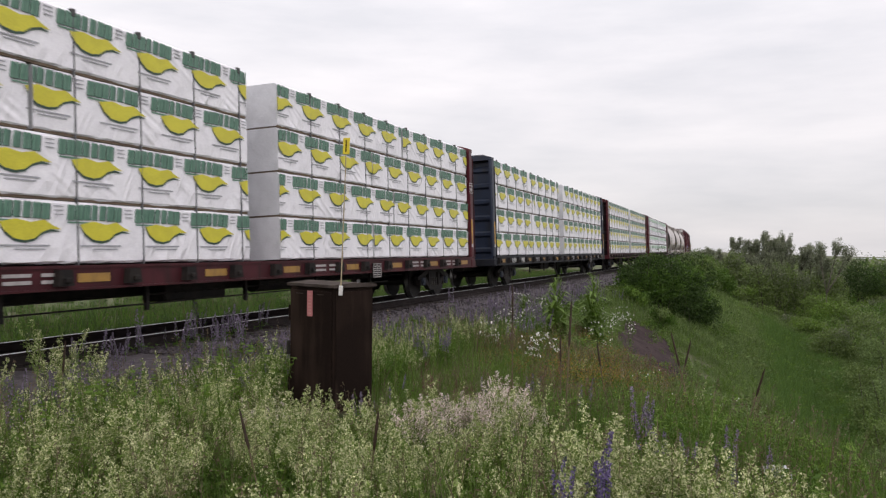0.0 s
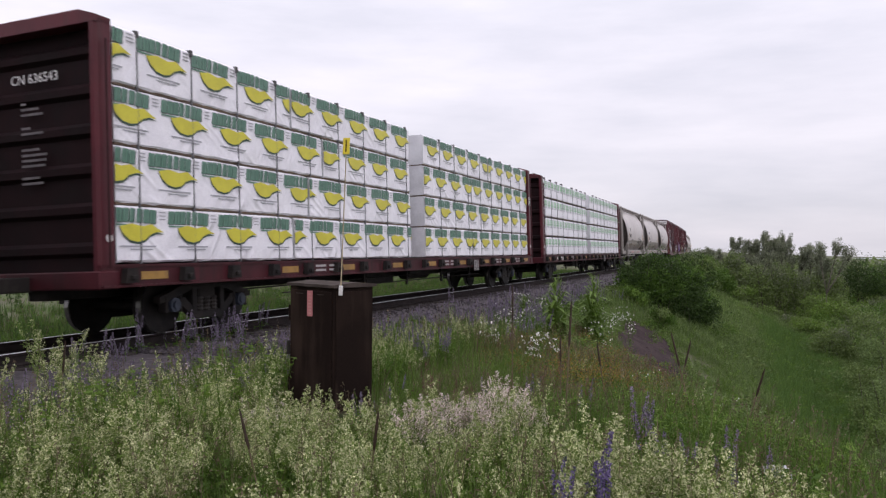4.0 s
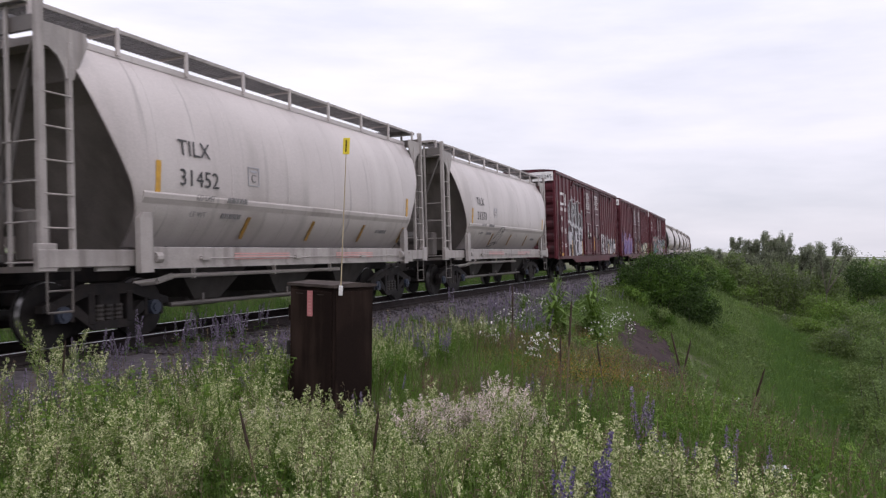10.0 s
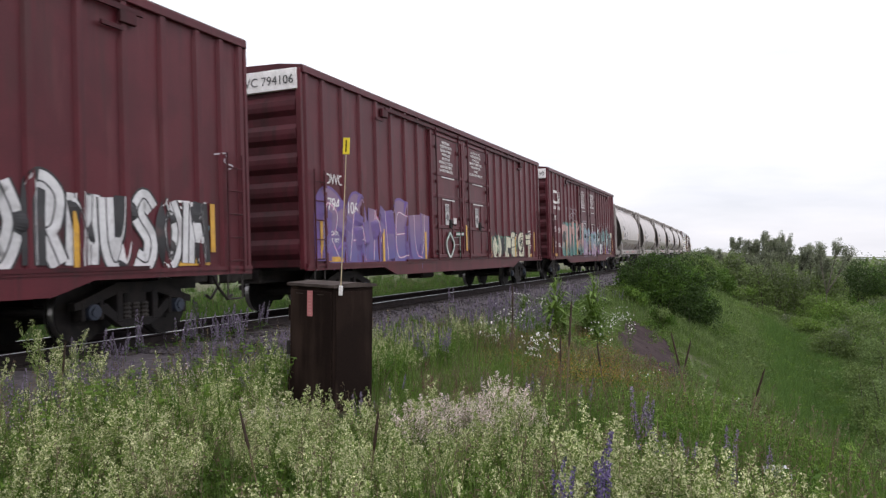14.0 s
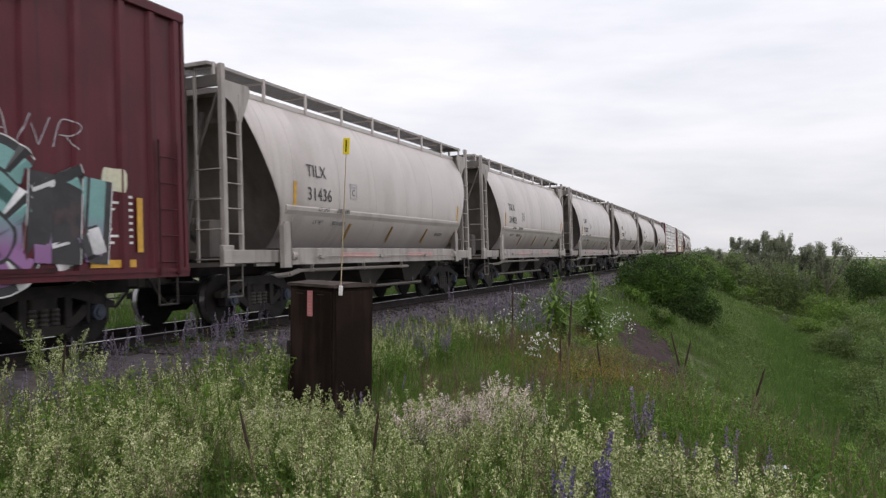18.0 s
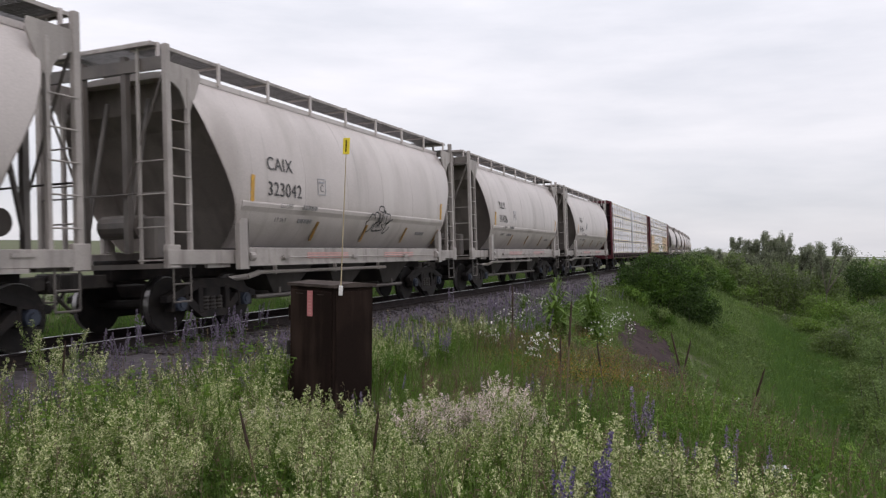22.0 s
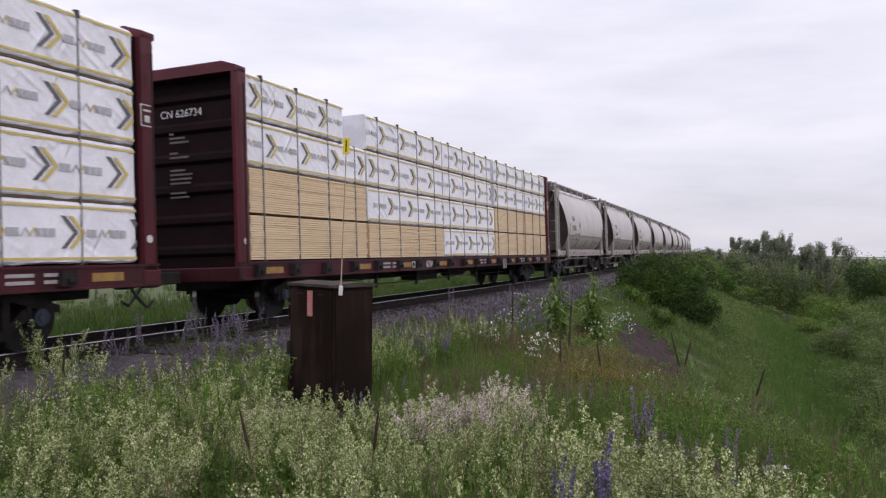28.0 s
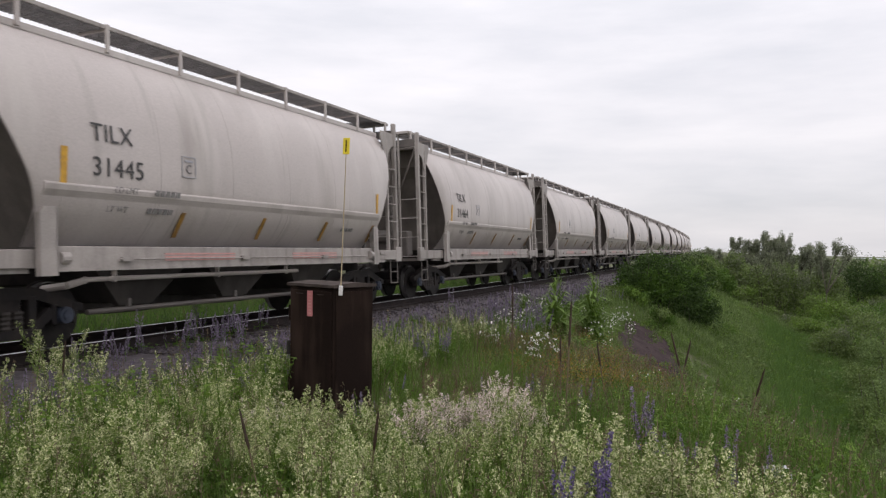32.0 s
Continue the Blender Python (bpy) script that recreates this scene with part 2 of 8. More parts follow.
def add_creases(m):
    """Sharp pulled creases and soft puckers of stretched plastic film."""
    n, l = m.node_tree.nodes, m.node_tree.links
    tc, info, shift, add = n.new("ShaderNodeTexCoord"), n.new("ShaderNodeObjectInfo"), n.new("ShaderNodeVectorMath"), n.new("ShaderNodeVectorMath")
    shift.operation, shift.inputs[0].default_value = "SCALE", (91.0, 0.0, 23.0)
    l.new(info.outputs["Random"], shift.inputs["Scale"])
    l.new(tc.outputs["Object"], add.inputs[0])
    l.new(shift.outputs["Vector"], add.inputs[1])
    normal = None
    for turn, stretch, scale, depth, strength in ((34, (1.6, 1.0, 0.26), 1.7, 0.050, 0.95), (-62, (1.3, 1.0, 0.24), 2.4, 0.040, 0.75), (8, (0.6, 1.0, 1.0), 2.2, 0.040, 0.6)):
        mp, t, bp = n.new("ShaderNodeMapping"), n.new("ShaderNodeTexNoise"), n.new("ShaderNodeBump")
        mp.vector_type = "TEXTURE"
        mp.inputs["Rotation"].default_value, mp.inputs["Scale"].default_value = (0, radians(turn), 0), stretch
        t.noise_type = "RIDGED_MULTIFRACTAL" if turn != 8 else "FBM"
        t.inputs["Scale"].default_value, t.inputs["Detail"].default_value = scale, 3.0
        bp.inputs["Strength"].default_value, bp.inputs["Distance"].default_value = strength, depth
        l.new(add.outputs["Vector"], mp.inputs["Vector"])
        l.new(mp.outputs["Vector"], t.inputs["Vector"])
        l.new(t.outputs["Fac"], bp.inputs["Height"])
        if turn != 8:
            patch, some = n.new("ShaderNodeTexNoise"), n.new("ShaderNodeMapRange")
            patch.inputs["Scale"].default_value, patch.inputs["Detail"].default_value = 0.9 + 0.01 * abs(turn), 1.0
            some.inputs["From Min"].default_value, some.inputs["From Max"].default_value, some.inputs["To Max"].default_value = 0.44, 0.58, strength
            l.new(add.outputs["Vector"], patch.inputs["Vector"])
            l.new(patch.outputs["Fac"], some.inputs["Value"])
            l.new(some.outputs["Result"], bp.inputs["Strength"])
        if normal:
            l.new(normal, bp.inputs["Normal"])
        normal = bp.outputs["Normal"]
    l.new(normal, n["Principled BSDF"].inputs["Normal"])


add_creases(M["wrap"])
add_streaks(M["cream"], (0.20, 0.175, 0.155), 1.0, (2.6, 0.3, 0.16), 0.62, 0.72, 0.30)
add_streaks(M["cream"], (0.17, 0.15, 0.135), 1.0, (7.0, 0.3, 0.30), 0.66, 0.76, 0.45)
add_streaks(M["cream"], (0.60, 0.56, 0.53), 1.0, (1.3, 0.3, 0.35), 0.55, 0.75, 0.45)
add_streaks(M["maroon"], (0.045, 0.014, 0.017), 1.0, (7.0, 0.3, 0.25), 0.56, 0.72, 0.55)
add_streaks(M["maroon"], (0.150, 0.050, 0.055), 1.0, (3.0, 0.3, 0.6), 0.58, 0.78, 0.40)


# ---- mesh helpers ----
class Geo:
    """Collects points and faces of one mesh."""

    def __init__(self):
        self.v, self.f, self.m, self.slot = [], [], [], 0

    def add(self, verts, faces):
        k = len(self.v)
        self.v.extend(verts)
        self.f.extend([tuple(i + k for i in f) for f in faces])
        self.m.extend([self.slot] * len(faces))
        return self

    def box(self, x0, x1, y0, y1, z0, z1, c=0.0):
        if c <= 0:
            return self.add([(x, y, z) for x in (x0, x1) for y in (y0, y1) for z in (z0, z1)],
                            [(0, 1, 3, 2), (4, 6, 7, 5), (0, 4, 5, 1), (2, 3, 7, 6), (0, 2, 6, 4), (1, 5, 7, 3)])
        k = len(self.v)
        bm = bmesh.new()
        bmesh.ops.create_cube(bm, size=1.0)
        for q in bm.verts:
            q.co = ((x0 + x1) / 2 + q.co.x * (x1 - x0), (y0 + y1) / 2 + q.co.y * (y1 - y0), (z0 + z1) / 2 + q.co.z * (z1 - z0))
        bmesh.ops.bevel(bm, geom=bm.edges[:], offset=c, segments=1, affect="EDGES")
        bm.verts.index_update()
        self.v.extend([tuple(q.co) for q in bm.verts])
        self.f.extend([tuple(q.index + k for q in f.verts) for f in bm.faces])
        self.m.extend([self.slot] * len(bm.faces))
        bm.free()
        return self

    def prism(self, poly, axis, a, b):
        """A polygon (list of 2D points) swept along axis from a to b."""
        put = {"x": lambda p, t: (t, p[0], p[1]), "y": lambda p, t: (p[0], t, p[1]), "z": lambda p, t: (p[0], p[1], t)}[axis]
        n = len(poly)
        return self.add([put(p, a) for p in poly] + [put(p, b) for p in poly],
                        [tuple(range(n))[::-1], tuple(range(n, 2 * n))] + [(i, (i + 1) % n, n + (i + 1) % n, n + i) for i in range(n)])

    def rod(self, p, q, r, n=8, r2=None):
        p, q = Vector(p), Vector(q)
        r2 = r if r2 is None else r2
        d = (q - p).normalized()
        a = d.orthogonal().normalized()
        b = d.cross(a)
        ring = [a * math.cos(2 * math.pi * i / n) + b * math.sin(2 * math.pi * i / n) for i in range(n)]
        return self.add([tuple(p + o * r) for o in ring] + [tuple(q + o * r2) for o in ring],
                        [tuple(range(n))[::-1], tuple(range(n, 2 * n))] + [(i, (i + 1) % n, n + (i + 1) % n, n + i) for i in range(n)])

    def path(self, pts, r, n=6):
        for p, q in zip(pts[:-1], pts[1:]):
            self.rod(p, q, r, n)
        return self

    def sheet(self, rows):
        """A grid of points, row by row."""
        m = len(rows[0])
        return self.add([tuple(p) for row in rows for p in row],
                        [(i * m + j, i * m + j + 1, (i + 1) * m + j + 1, (i + 1) * m + j) for i in range(len(rows) - 1) for j in range(m - 1)])

    def mesh(self, name, materials, smooth=False):
        me = bpy.data.meshes.new(name)
        me.from_pydata(self.v, [], self.f)
        for x in materials if isinstance(materials, (list, tuple)) else [materials]:
            me.materials.append(x)
        me.polygons.foreach_set("material_index", self.m)
        if smooth:
            me.polygons.foreach_set("use_smooth", [True] * len(me.polygons))
        me.update()
        bm = bmesh.new()
        bm.from_mesh(me)
        bmesh.ops.recalc_face_normals(bm, faces=bm.faces[:])
        bm.to_mesh(me)
        bm.free()
        return me


def part(name, geo, material, parent, label="", smooth=False, at=None):
    """One mesh object under a thing or under a part; geo may be a mesh that is shared."""
    me = geo if isinstance(geo, bpy.types.Mesh) else geo.mesh(name, material, smooth)
    ob = new(name, me)
    ob.parent = parent
    if at is not None:
        ob.matrix_basis = at
    return tagged(ob, label)


def thing(name, label, category, group="", kind=""):
    return tagged(new(name), label, category, group, kind)


def on_track(s, u=0.0, w=0.0):
    """World point at distance s along the track, u metres towards the camera's side, w above the rail heads."""
    a = s / TRACK_R
    n = Vector((math.cos(a), math.sin(a), 0))
    p = Vector((-TRACK_D - TRACK_R + TRACK_R * math.cos(a), TRACK_R * math.sin(a), GRADE * s))
    return p + n * (u * math.cos(CANT) - w * math.sin(CANT)) + Vector((0, 0, u * math.sin(CANT) + w * math.cos(CANT)))


def track_pose(s):
    """Pose of a rail vehicle whose middle is at s: x along the track (away), y to its far side, z up."""
    p = on_track(s)
    return Matrix.Translation(p) @ Matrix.Rotation(s / TRACK_R + math.pi / 2, 4, "Z") @ Matrix.Rotation(-GRADE, 4, "Y") @ Matrix.Rotation(-CANT, 4, "X")


def rolled(t):
    """Metres that the train has rolled towards the camera, counted from 16 s."""
    q = (t - 16) / 16
    return 10.7486 * (t - 16) + 16 * (0.13587 * q * q + 0.05053 * q ** 3)


def text_mesh(words, size, material, spacing=1.0, align="LEFT"):
    cu = bpy.data.curves.new("lettering", "FONT")
    cu.align_x = align
    cu.body, cu.size, cu.space_character, cu.extrude, cu.resolution_u = words, size, spacing, 0.002, 3
    ob = bpy.data.objects.new("lettering", cu)
    me = bpy.data.meshes.new_from_object(ob)
    me.materials.clear()
    me.materials.append(material)
    bpy.data.objects.remove(ob)
    return me


def letter(words, size, material, parent, x, z, u, spacing=1.0, lean=0.0):
    """Writing on the camera's side of a vehicle, from x on, its foot at height z, u metres out."""
    return part("lettering", text_mesh(words, size, material, spacing), material, parent, at=pose(x, -u, z, 90 + lean))


# ---- ground: one sheet out to the horizon ----
EDGE_S = (-400, -20, 0, 7, 10, 16.5, 20, 24, 30, 60, 120, 400)
EDGE_U = (13, 13, 12.2, 10.6, 9.0, 6.3, 4.9, 4.1, 3.8, 3.6, 3.5, 3.4)


def ground_z(x, y):
    """Height of the ground: a bench beside the track, a bank that falls to a ditch on the camera's side, low land beyond."""
    x, y = np.asarray(x, float), np.asarray(y, float)
    rx = x + TRACK_D + TRACK_R
    u = np.hypot(rx, y) - TRACK_R
    s = TRACK_R * np.arctan2(y, rx)
    sc = np.clip(s, -400, 400)
    base = GRADE * sc
    edge = np.interp(s, EDGE_S, EDGE_U)
    out = u - edge
    bench = base - 0.50 - 0.28 * np.clip((np.abs(u) - 2.2) / 1.2, 0, 1) + 0.22 * np.clip((u - 4.5) / 4, 0, 1)
    fall = -0.50 * np.log1p(np.exp(np.clip(out * 2.2, -30, 30))) / 2.2
    deep = np.interp(s, (-50, 0, 20, 60, 140, 400), (-2.6, -3.0, -4.2, -4.6, -4.2, -3.5))
    slope = np.maximum(fall, deep)
    rise = np.interp(u, (0, 16, 24, 45, 90, 400, 4000), (0, 0, 0.9, 1.9, 0.8, -9, -62))
    left = np.where(u < -3.4, -0.25 * np.clip((-u - 3.4) / 3, 0, 1) + np.clip((-u - 8) / 20, 0, 1) * 0.5 - np.clip((-u - 60) / 2000, 0, 1) * 10, 0)
    bumps = 0.10 * np.sin(x * 0.9 + 1.3 * np.sin(y * 0.5)) * np.sin(y * 0.7 + 0.8 * np.sin(x * 0.4)) * np.clip((np.abs(u) - 3.5) / 3, 0, 1)
    big = 0.45 * np.sin(x * 0.13 + 2) * np.sin(y * 0.11 + 0.7) * np.clip(out / 8, 0, 1)
    return bench + slope + rise * np.clip(out / 4, 0, 1) + left + bumps + big


def make_ground():
    radii = np.concatenate([[0.3], np.geomspace(0.8, 4500, 340)])
    turn = np.concatenate([np.radians(np.linspace(-75, 45, 220)), np.radians(np.linspace(45, 285, 60))[1:-1]])
    X, Y = np.outer(radii, np.sin(turn)), np.outer(radii, np.cos(turn))
    Z = ground_z(X, Y)
    n, m = X.shape
    verts = np.stack([X, Y, Z], -1).reshape(-1, 3)
    i, j = np.meshgrid(np.arange(n - 1), np.arange(m), indexing="ij")
    k = (j + 1) % m
    faces = np.stack([i * m + j, i * m + k, (i + 1) * m + k, (i + 1) * m + j], -1).reshape(-1, 4)
    me = bpy.data.meshes.new("ground")
    me.from_pydata(verts.tolist(), [], faces.tolist() + [tuple(range(m))[::-1]])
    me.materials.append(M["ground"])
    me.polygons.foreach_set("use_smooth", [True] * len(me.polygons))
    me.update()
    me.flip_normals()
    tagged(new("ground", me), "grassy railway bench falling to an overgrown ditch", "ground", kind="structure")


make_ground()


# ---- track ----
def sweep(profile, s0, s1, step, closed=True):
    """A profile of (u, w) points swept along the track."""
    rows = []
    k = int((s1 - s0) / step)
    for i in range(k + 1):
        s = s0 + (s1 - s0) * i / k
        rows.append([on_track(s, u, w) for u, w in (profile + profile[:1] if closed else profile)])
    return Geo().sheet(rows)


def make_track():
    rng = random.Random(3)
    prof = [(-3.4, -0.80), (-2.9, -0.55), (-2.3, -0.25), (-1.7, -0.20), (-0.9, -0.21), (0, -0.22), (0.9, -0.21), (1.7, -0.20), (2.1, -0.24), (2.5, -0.40), (2.9, -0.60), (3.4, -0.85)]
    rows = []
    for i in range(620):
        s = -60 + i * 0.6 if i < 300 else 120 + (i - 300) * 0.6
        rows.append([on_track(s, u + rng.uniform(-0.05, 0.05), w + rng.uniform(-0.03, 0.03)) for u, w in prof])
    bed = new("ballast_bed", Geo().sheet(rows).mesh("ballast_bed", M["ballast"], True))
    tagged(bed, "grey crushed-stone ballast bed under the track", "ballast", kind="structure")
    for side in (1, -1):
        c = side * 0.755
        foot = [(c - 0.07, -0.175), (c + 0.07, -0.175), (c + 0.07, -0.155), (c + 0.012, -0.135), (c + 0.010, -0.045), (c + 0.036, -0.032), (c + 0.036, -0.004), (c - 0.036, -0.004), (c - 0.036, -0.032), (c - 0.010, -0.045), (c - 0.012, -0.135), (c - 0.07, -0.155)]
        rail = new("rail", sweep(foot, -60, 310, 1.0).mesh("rail", M["rail_rust"]))
        tagged(rail, "rusty steel running rail spiked to ties", "rail", "rails", "structure")
        head = [(c - 0.032, -0.006), (c + 0.032, -0.006), (c + 0.030, 0.0), (c - 0.030, 0.0)]
        part("rail_head", sweep(head, -60, 310, 1.0), M["rail_head"], rail, "polished running surface")
    tie_me = Geo().box(-0.115, 0.115, -1.3, 1.3, -0.36, -0.178, 0.012).mesh("railway_tie", M["tie"])
    plate = Geo().box(-0.10, 0.10, -0.18, 0.18, -0.178, -0.168, 0.004).mesh("tie_plate", M["rail_rust"])
    for i in range(170):
        tie = tagged(new("railway_tie", tie_me), "dark creosoted timber railway tie", "railway tie", "ties under the rails")
        tie.matrix_world = track_pose(-12 + i * 0.52)
        for y in (-0.755, 0.755):
            part("tie_plate", plate, None, tie, at=pose(0, y, 0))


make_track()

# ---- rolling stock: shared pieces ----
MOVING, WHEELS, HOPPERS = [], [], []


def roll(ob, s, m=None):
    """Remember a thing that rolls with the train: s is the vehicle's middle at 16 s, m its pose in the vehicle."""
    MOVING.append((ob, s, m or Matrix()))
    return ob


def truck_meshes():
    side = Geo()
    side.prism([(-1.18, 0.60), (-0.98, 0.66), (-0.42, 0.86), (0.42, 0.86), (0.98, 0.66), (1.18, 0.60), (1.18, 0.50), (0.95, 0.53), (0.40, 0.70), (-0.40, 0.70), (-0.95, 0.53), (-1.18, 0.50)], "y", -0.07, 0.07)
    side.prism([(-0.62, 0.40), (-0.32, 0.20), (0.32, 0.20), (0.62, 0.40), (0.74, 0.50), (0.62, 0.58), (0.30, 0.32), (-0.30, 0.32), (-0.62, 0.58), (-0.74, 0.50)], "y", -0.07, 0.07)
    for x in (-0.36, 0.36):
        side.box(x - 0.06, x + 0.06, -0.08, 0.08, 0.28, 0.74, 0.01)
    for x in (-0.865, 0.865):
        side.box(x - 0.20, x - 0.13, -0.08, 0.08, 0.34, 0.62, 0.01)
        side.box(x + 0.13, x + 0.20, -0.08, 0.08, 0.34, 0.62, 0.01)
    spring = Geo().sheet([[((0.07 + 0.013 * (j % 2)) * math.cos(i * math.pi / 5), (0.07 + 0.013 * (j % 2)) * math.sin(i * math.pi / 5), 0.31 + 0.25 * j / 8) for i in range(11)] for j in range(9)])
    bolster = Geo().box(-0.22, 0.22, -1.05, 1.05, 0.52, 0.78, 0.03).rod((0, 0, 0.7), (0, 0, 0.92), 0.28, 12)
    brake = Geo().box(-0.04, 0.04, -0.8, 0.8, 0.36, 0.46, 0.01)
    ws = Geo()
    ws.rod((0, -1.05, 0), (0, 1.05, 0), 0.08, 12)
    for y in (-0.755, 0.755):
        sg = 1 if y > 0 else -1
        ws.slot = 0
        for k in range(8):
            a = math.pi * k / 4
            ws.rod((0.2 * math.cos(a), y + sg * 0.055, 0.2 * math.sin(a)), (0.2 * math.cos(a), y + sg * 0.068, 0.2 * math.sin(a)), 0.045, 8)
        ws.rod((0, y - 0.02, 0), (0, y + 0.02, 0), 0.40, 28)
        ws.rod((0, y - 0.09, 0), (0, y + 0.09, 0), 0.13, 16)
        ws.slot = 1
        ws.rod((0, y - 0.050, 0), (0, y + 0.050, 0), 0.455, 32)
        ws.slot = 0
        ws.rod((0, y - 0.066, 0), (0, y + 0.066, 0), 0.447, 32)
        ws.rod((0, y - sg * 0.065, 0), (0, y - sg * 0.095, 0), 0.48, 32)
        ws.slot = 2
        ws.rod((0, y + sg * 0.19, 0), (0, y + sg * 0.36, 0), 0.115, 16)
        ws.rod((0, y + sg * 0.36, 0), (0, y + sg * 0.385, 0), 0.07, 8)
    return (bolster.mesh("truck", M["steel"]), side.mesh("side_frame", M["steel"]), spring.mesh("spring", M["steel_mid"]), brake.mesh("brake_beam", M["steel"]), ws.mesh("wheelset", [M["wheel"], M["tread"], M["bearing"]]))


TRUCK = truck_meshes()


def add_truck(car, s, x):
    t = part("truck", TRUCK[0], None, car, "four-wheel freight truck of grimy cast steel", at=pose(x, 0, 0))
    for y in (-1.0, 1.0):
        part("side_frame", TRUCK[1], None, t, at=pose(0, y, 0))
        for dx in (-0.18, 0.0, 0.18):
            part("spring", TRUCK[2], None, t, at=pose(dx, y, 0))
    for dx in (-0.46, 0.46):
        part("brake_beam", TRUCK[3], None, t, at=pose(dx, 0, 0))
    for ax in (-0.865, 0.865):
        w = part("wheelset", TRUCK[4], None, t, "steel wheels on an axle", at=pose(ax, 0, 0.46))
        WHEELS.append((w, s + x + ax, Matrix.Translation((ax, 0, 0.46))))
    return t


def coupler_mesh():
    g = Geo().box(-0.45, 0.25, -0.10, 0.10, 0.76, 0.98, 0.02).box(0.18, 0.42, -0.17, 0.13, 0.72, 1.02, 0.03)
    g.path([(0.0, -0.35, 0.9), (0.2, -0.36, 0.62), (0.45, -0.34, 0.42), (0.62, -0.32, 0.5)], 0.028, 6)
    return g.mesh("coupler", M["steel_mid"])


COUPLER = coupler_mesh()


def add_couplers(car, x):
    part("coupler", COUPLER, None, car, at=pose(x, 0, 0))
    part("coupler", COUPLER, None, car, at=pose(-x, 0, 0, 0, 0, 180))


# ---- covered hopper ----
HOP_PROF = [(1.06, 4.26), (1.14, 4.16), (1.27, 3.98), (1.41, 3.74), (1.52, 3.44), (1.605, 3.08), (1.645, 2.65), (1.64, 2.30), (1.62, 2.12), (1.59, 2.02), (1.545, 1.88), (1.46, 1.74), (1.35, 1.60), (1.22, 1.46), (1.14, 1.38)]


def hop_end(z):
    return float(np.interp(z, (1.3, 1.9, 2.3, 3.2, 3.7, 4.26), (4.60, 4.74, 4.90, 5.40, 5.58, 5.68)))


def hopper_meshes():
    out = {}
    body = Geo()
    ks = [-1, -0.985, -0.8, -0.6, -0.4, -0.2, 0, 0.2, 0.4, 0.6, 0.8, 0.985, 1]
    for sg in (-1, 1):
        body.sheet([[(k * hop_end(z), sg * (y - (0.02 if abs(k) == 1 else 0)), z) for k in ks] for y, z in HOP_PROF])
    out["body"] = body.mesh("body", M["cream"], True)
    belt = Geo()
    for sg in (-1,):
        belt.prism([(-1.615, 2.20), (-1.642, 2.185), (-1.646, 2.165), (-1.634, 2.10), (-1.580, 2.0), (-1.55, 2.02)], "x", -4.66, 4.66)
    out["belt"] = belt.mesh("belt_rail", M["cream"])
    seam = Geo()
    for sg in (-1,):
        seam.sheet([[(dx, sg * (y + off), z) for dx, off in ((-0.014, -0.003), (-0.008, 0.0025), (0.008, 0.0025), (0.014, -0.003))] for y, z in HOP_PROF])
    out["seam"] = seam.mesh("weld_seam", M["cream"], True)
    slope = []
    for y, z in HOP_PROF:
        a, inner = hop_end(z) - 0.006, float(np.interp(z, (1.3, 3.45, 3.5, 4.2), (3.7, 5.0, 5.25, 5.35)))
        w = y - 0.01
        slope.append([(a, -w, z), (inner, -w + 0.12, z), (inner, 0, z), (inner, w - 0.12, z), (a, w, z)])
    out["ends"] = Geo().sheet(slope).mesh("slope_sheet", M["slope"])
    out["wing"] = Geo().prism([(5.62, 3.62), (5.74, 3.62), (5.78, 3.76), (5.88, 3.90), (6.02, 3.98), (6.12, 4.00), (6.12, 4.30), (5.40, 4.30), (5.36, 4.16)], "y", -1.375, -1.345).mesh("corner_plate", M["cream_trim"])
    roof = Geo().prism([(-1.13, 4.19), (-1.05, 4.22), (1.05, 4.22), (1.13, 4.19), (1.13, 4.285), (0.62, 4.33), (0.0, 4.34), (-0.62, 4.33), (-1.13, 4.285)], "x", -5.62, 5.62)
    out["roof"] = roof.mesh("roof", M["cream"])
    hatch = Geo().prism([(-0.30, 4.31), (0.30, 4.31), (0.30, 4.40), (0.18, 4.44), (-0.18, 4.44), (-0.30, 4.40)], "x", -5.0, 5.0)
    out["hatch"] = hatch.mesh("trough_hatch", M["cream_dark"])
    walkway = Geo()
    for sg in (-1, 1):
        for x0 in np.arange(-6.2, 6.19, 0.08):
            walkway.box(x0, x0 + 0.028, sg * 0.83 - 0.32, sg * 0.83 + 0.32, 4.570, 4.605)
        for y in (-0.29, -0.20, -0.10, 0.0, 0.10, 0.20, 0.29):
            walkway.box(-6.22, 6.22, sg * 0.83 + y - 0.008, sg * 0.83 + y + 0.008, 4.572, 4.603)
    for e in (-1, 1):
        for k in range(8):
            x = e * (5.62 + k * 0.085)
            walkway.box(x - 0.012, x + 0.012, -1.12, 1.12, 4.575, 4.607)
    out["walkway"] = walkway.mesh("roof_walkway", M["grating"])
    rim = Geo()
    for sg in (-1, 1):
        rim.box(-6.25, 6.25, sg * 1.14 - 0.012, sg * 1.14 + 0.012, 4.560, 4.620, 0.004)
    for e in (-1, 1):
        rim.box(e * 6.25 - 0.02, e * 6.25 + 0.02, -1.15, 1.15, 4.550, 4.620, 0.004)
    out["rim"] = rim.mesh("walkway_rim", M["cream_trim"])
    out["support"] = Geo().box(-0.03, 0.03, -1.17, -1.13, 4.22, 4.630).box(-0.025, 0.025, -1.16, -0.6, 4.540, 4.570).mesh("walkway_support", M["cream"])
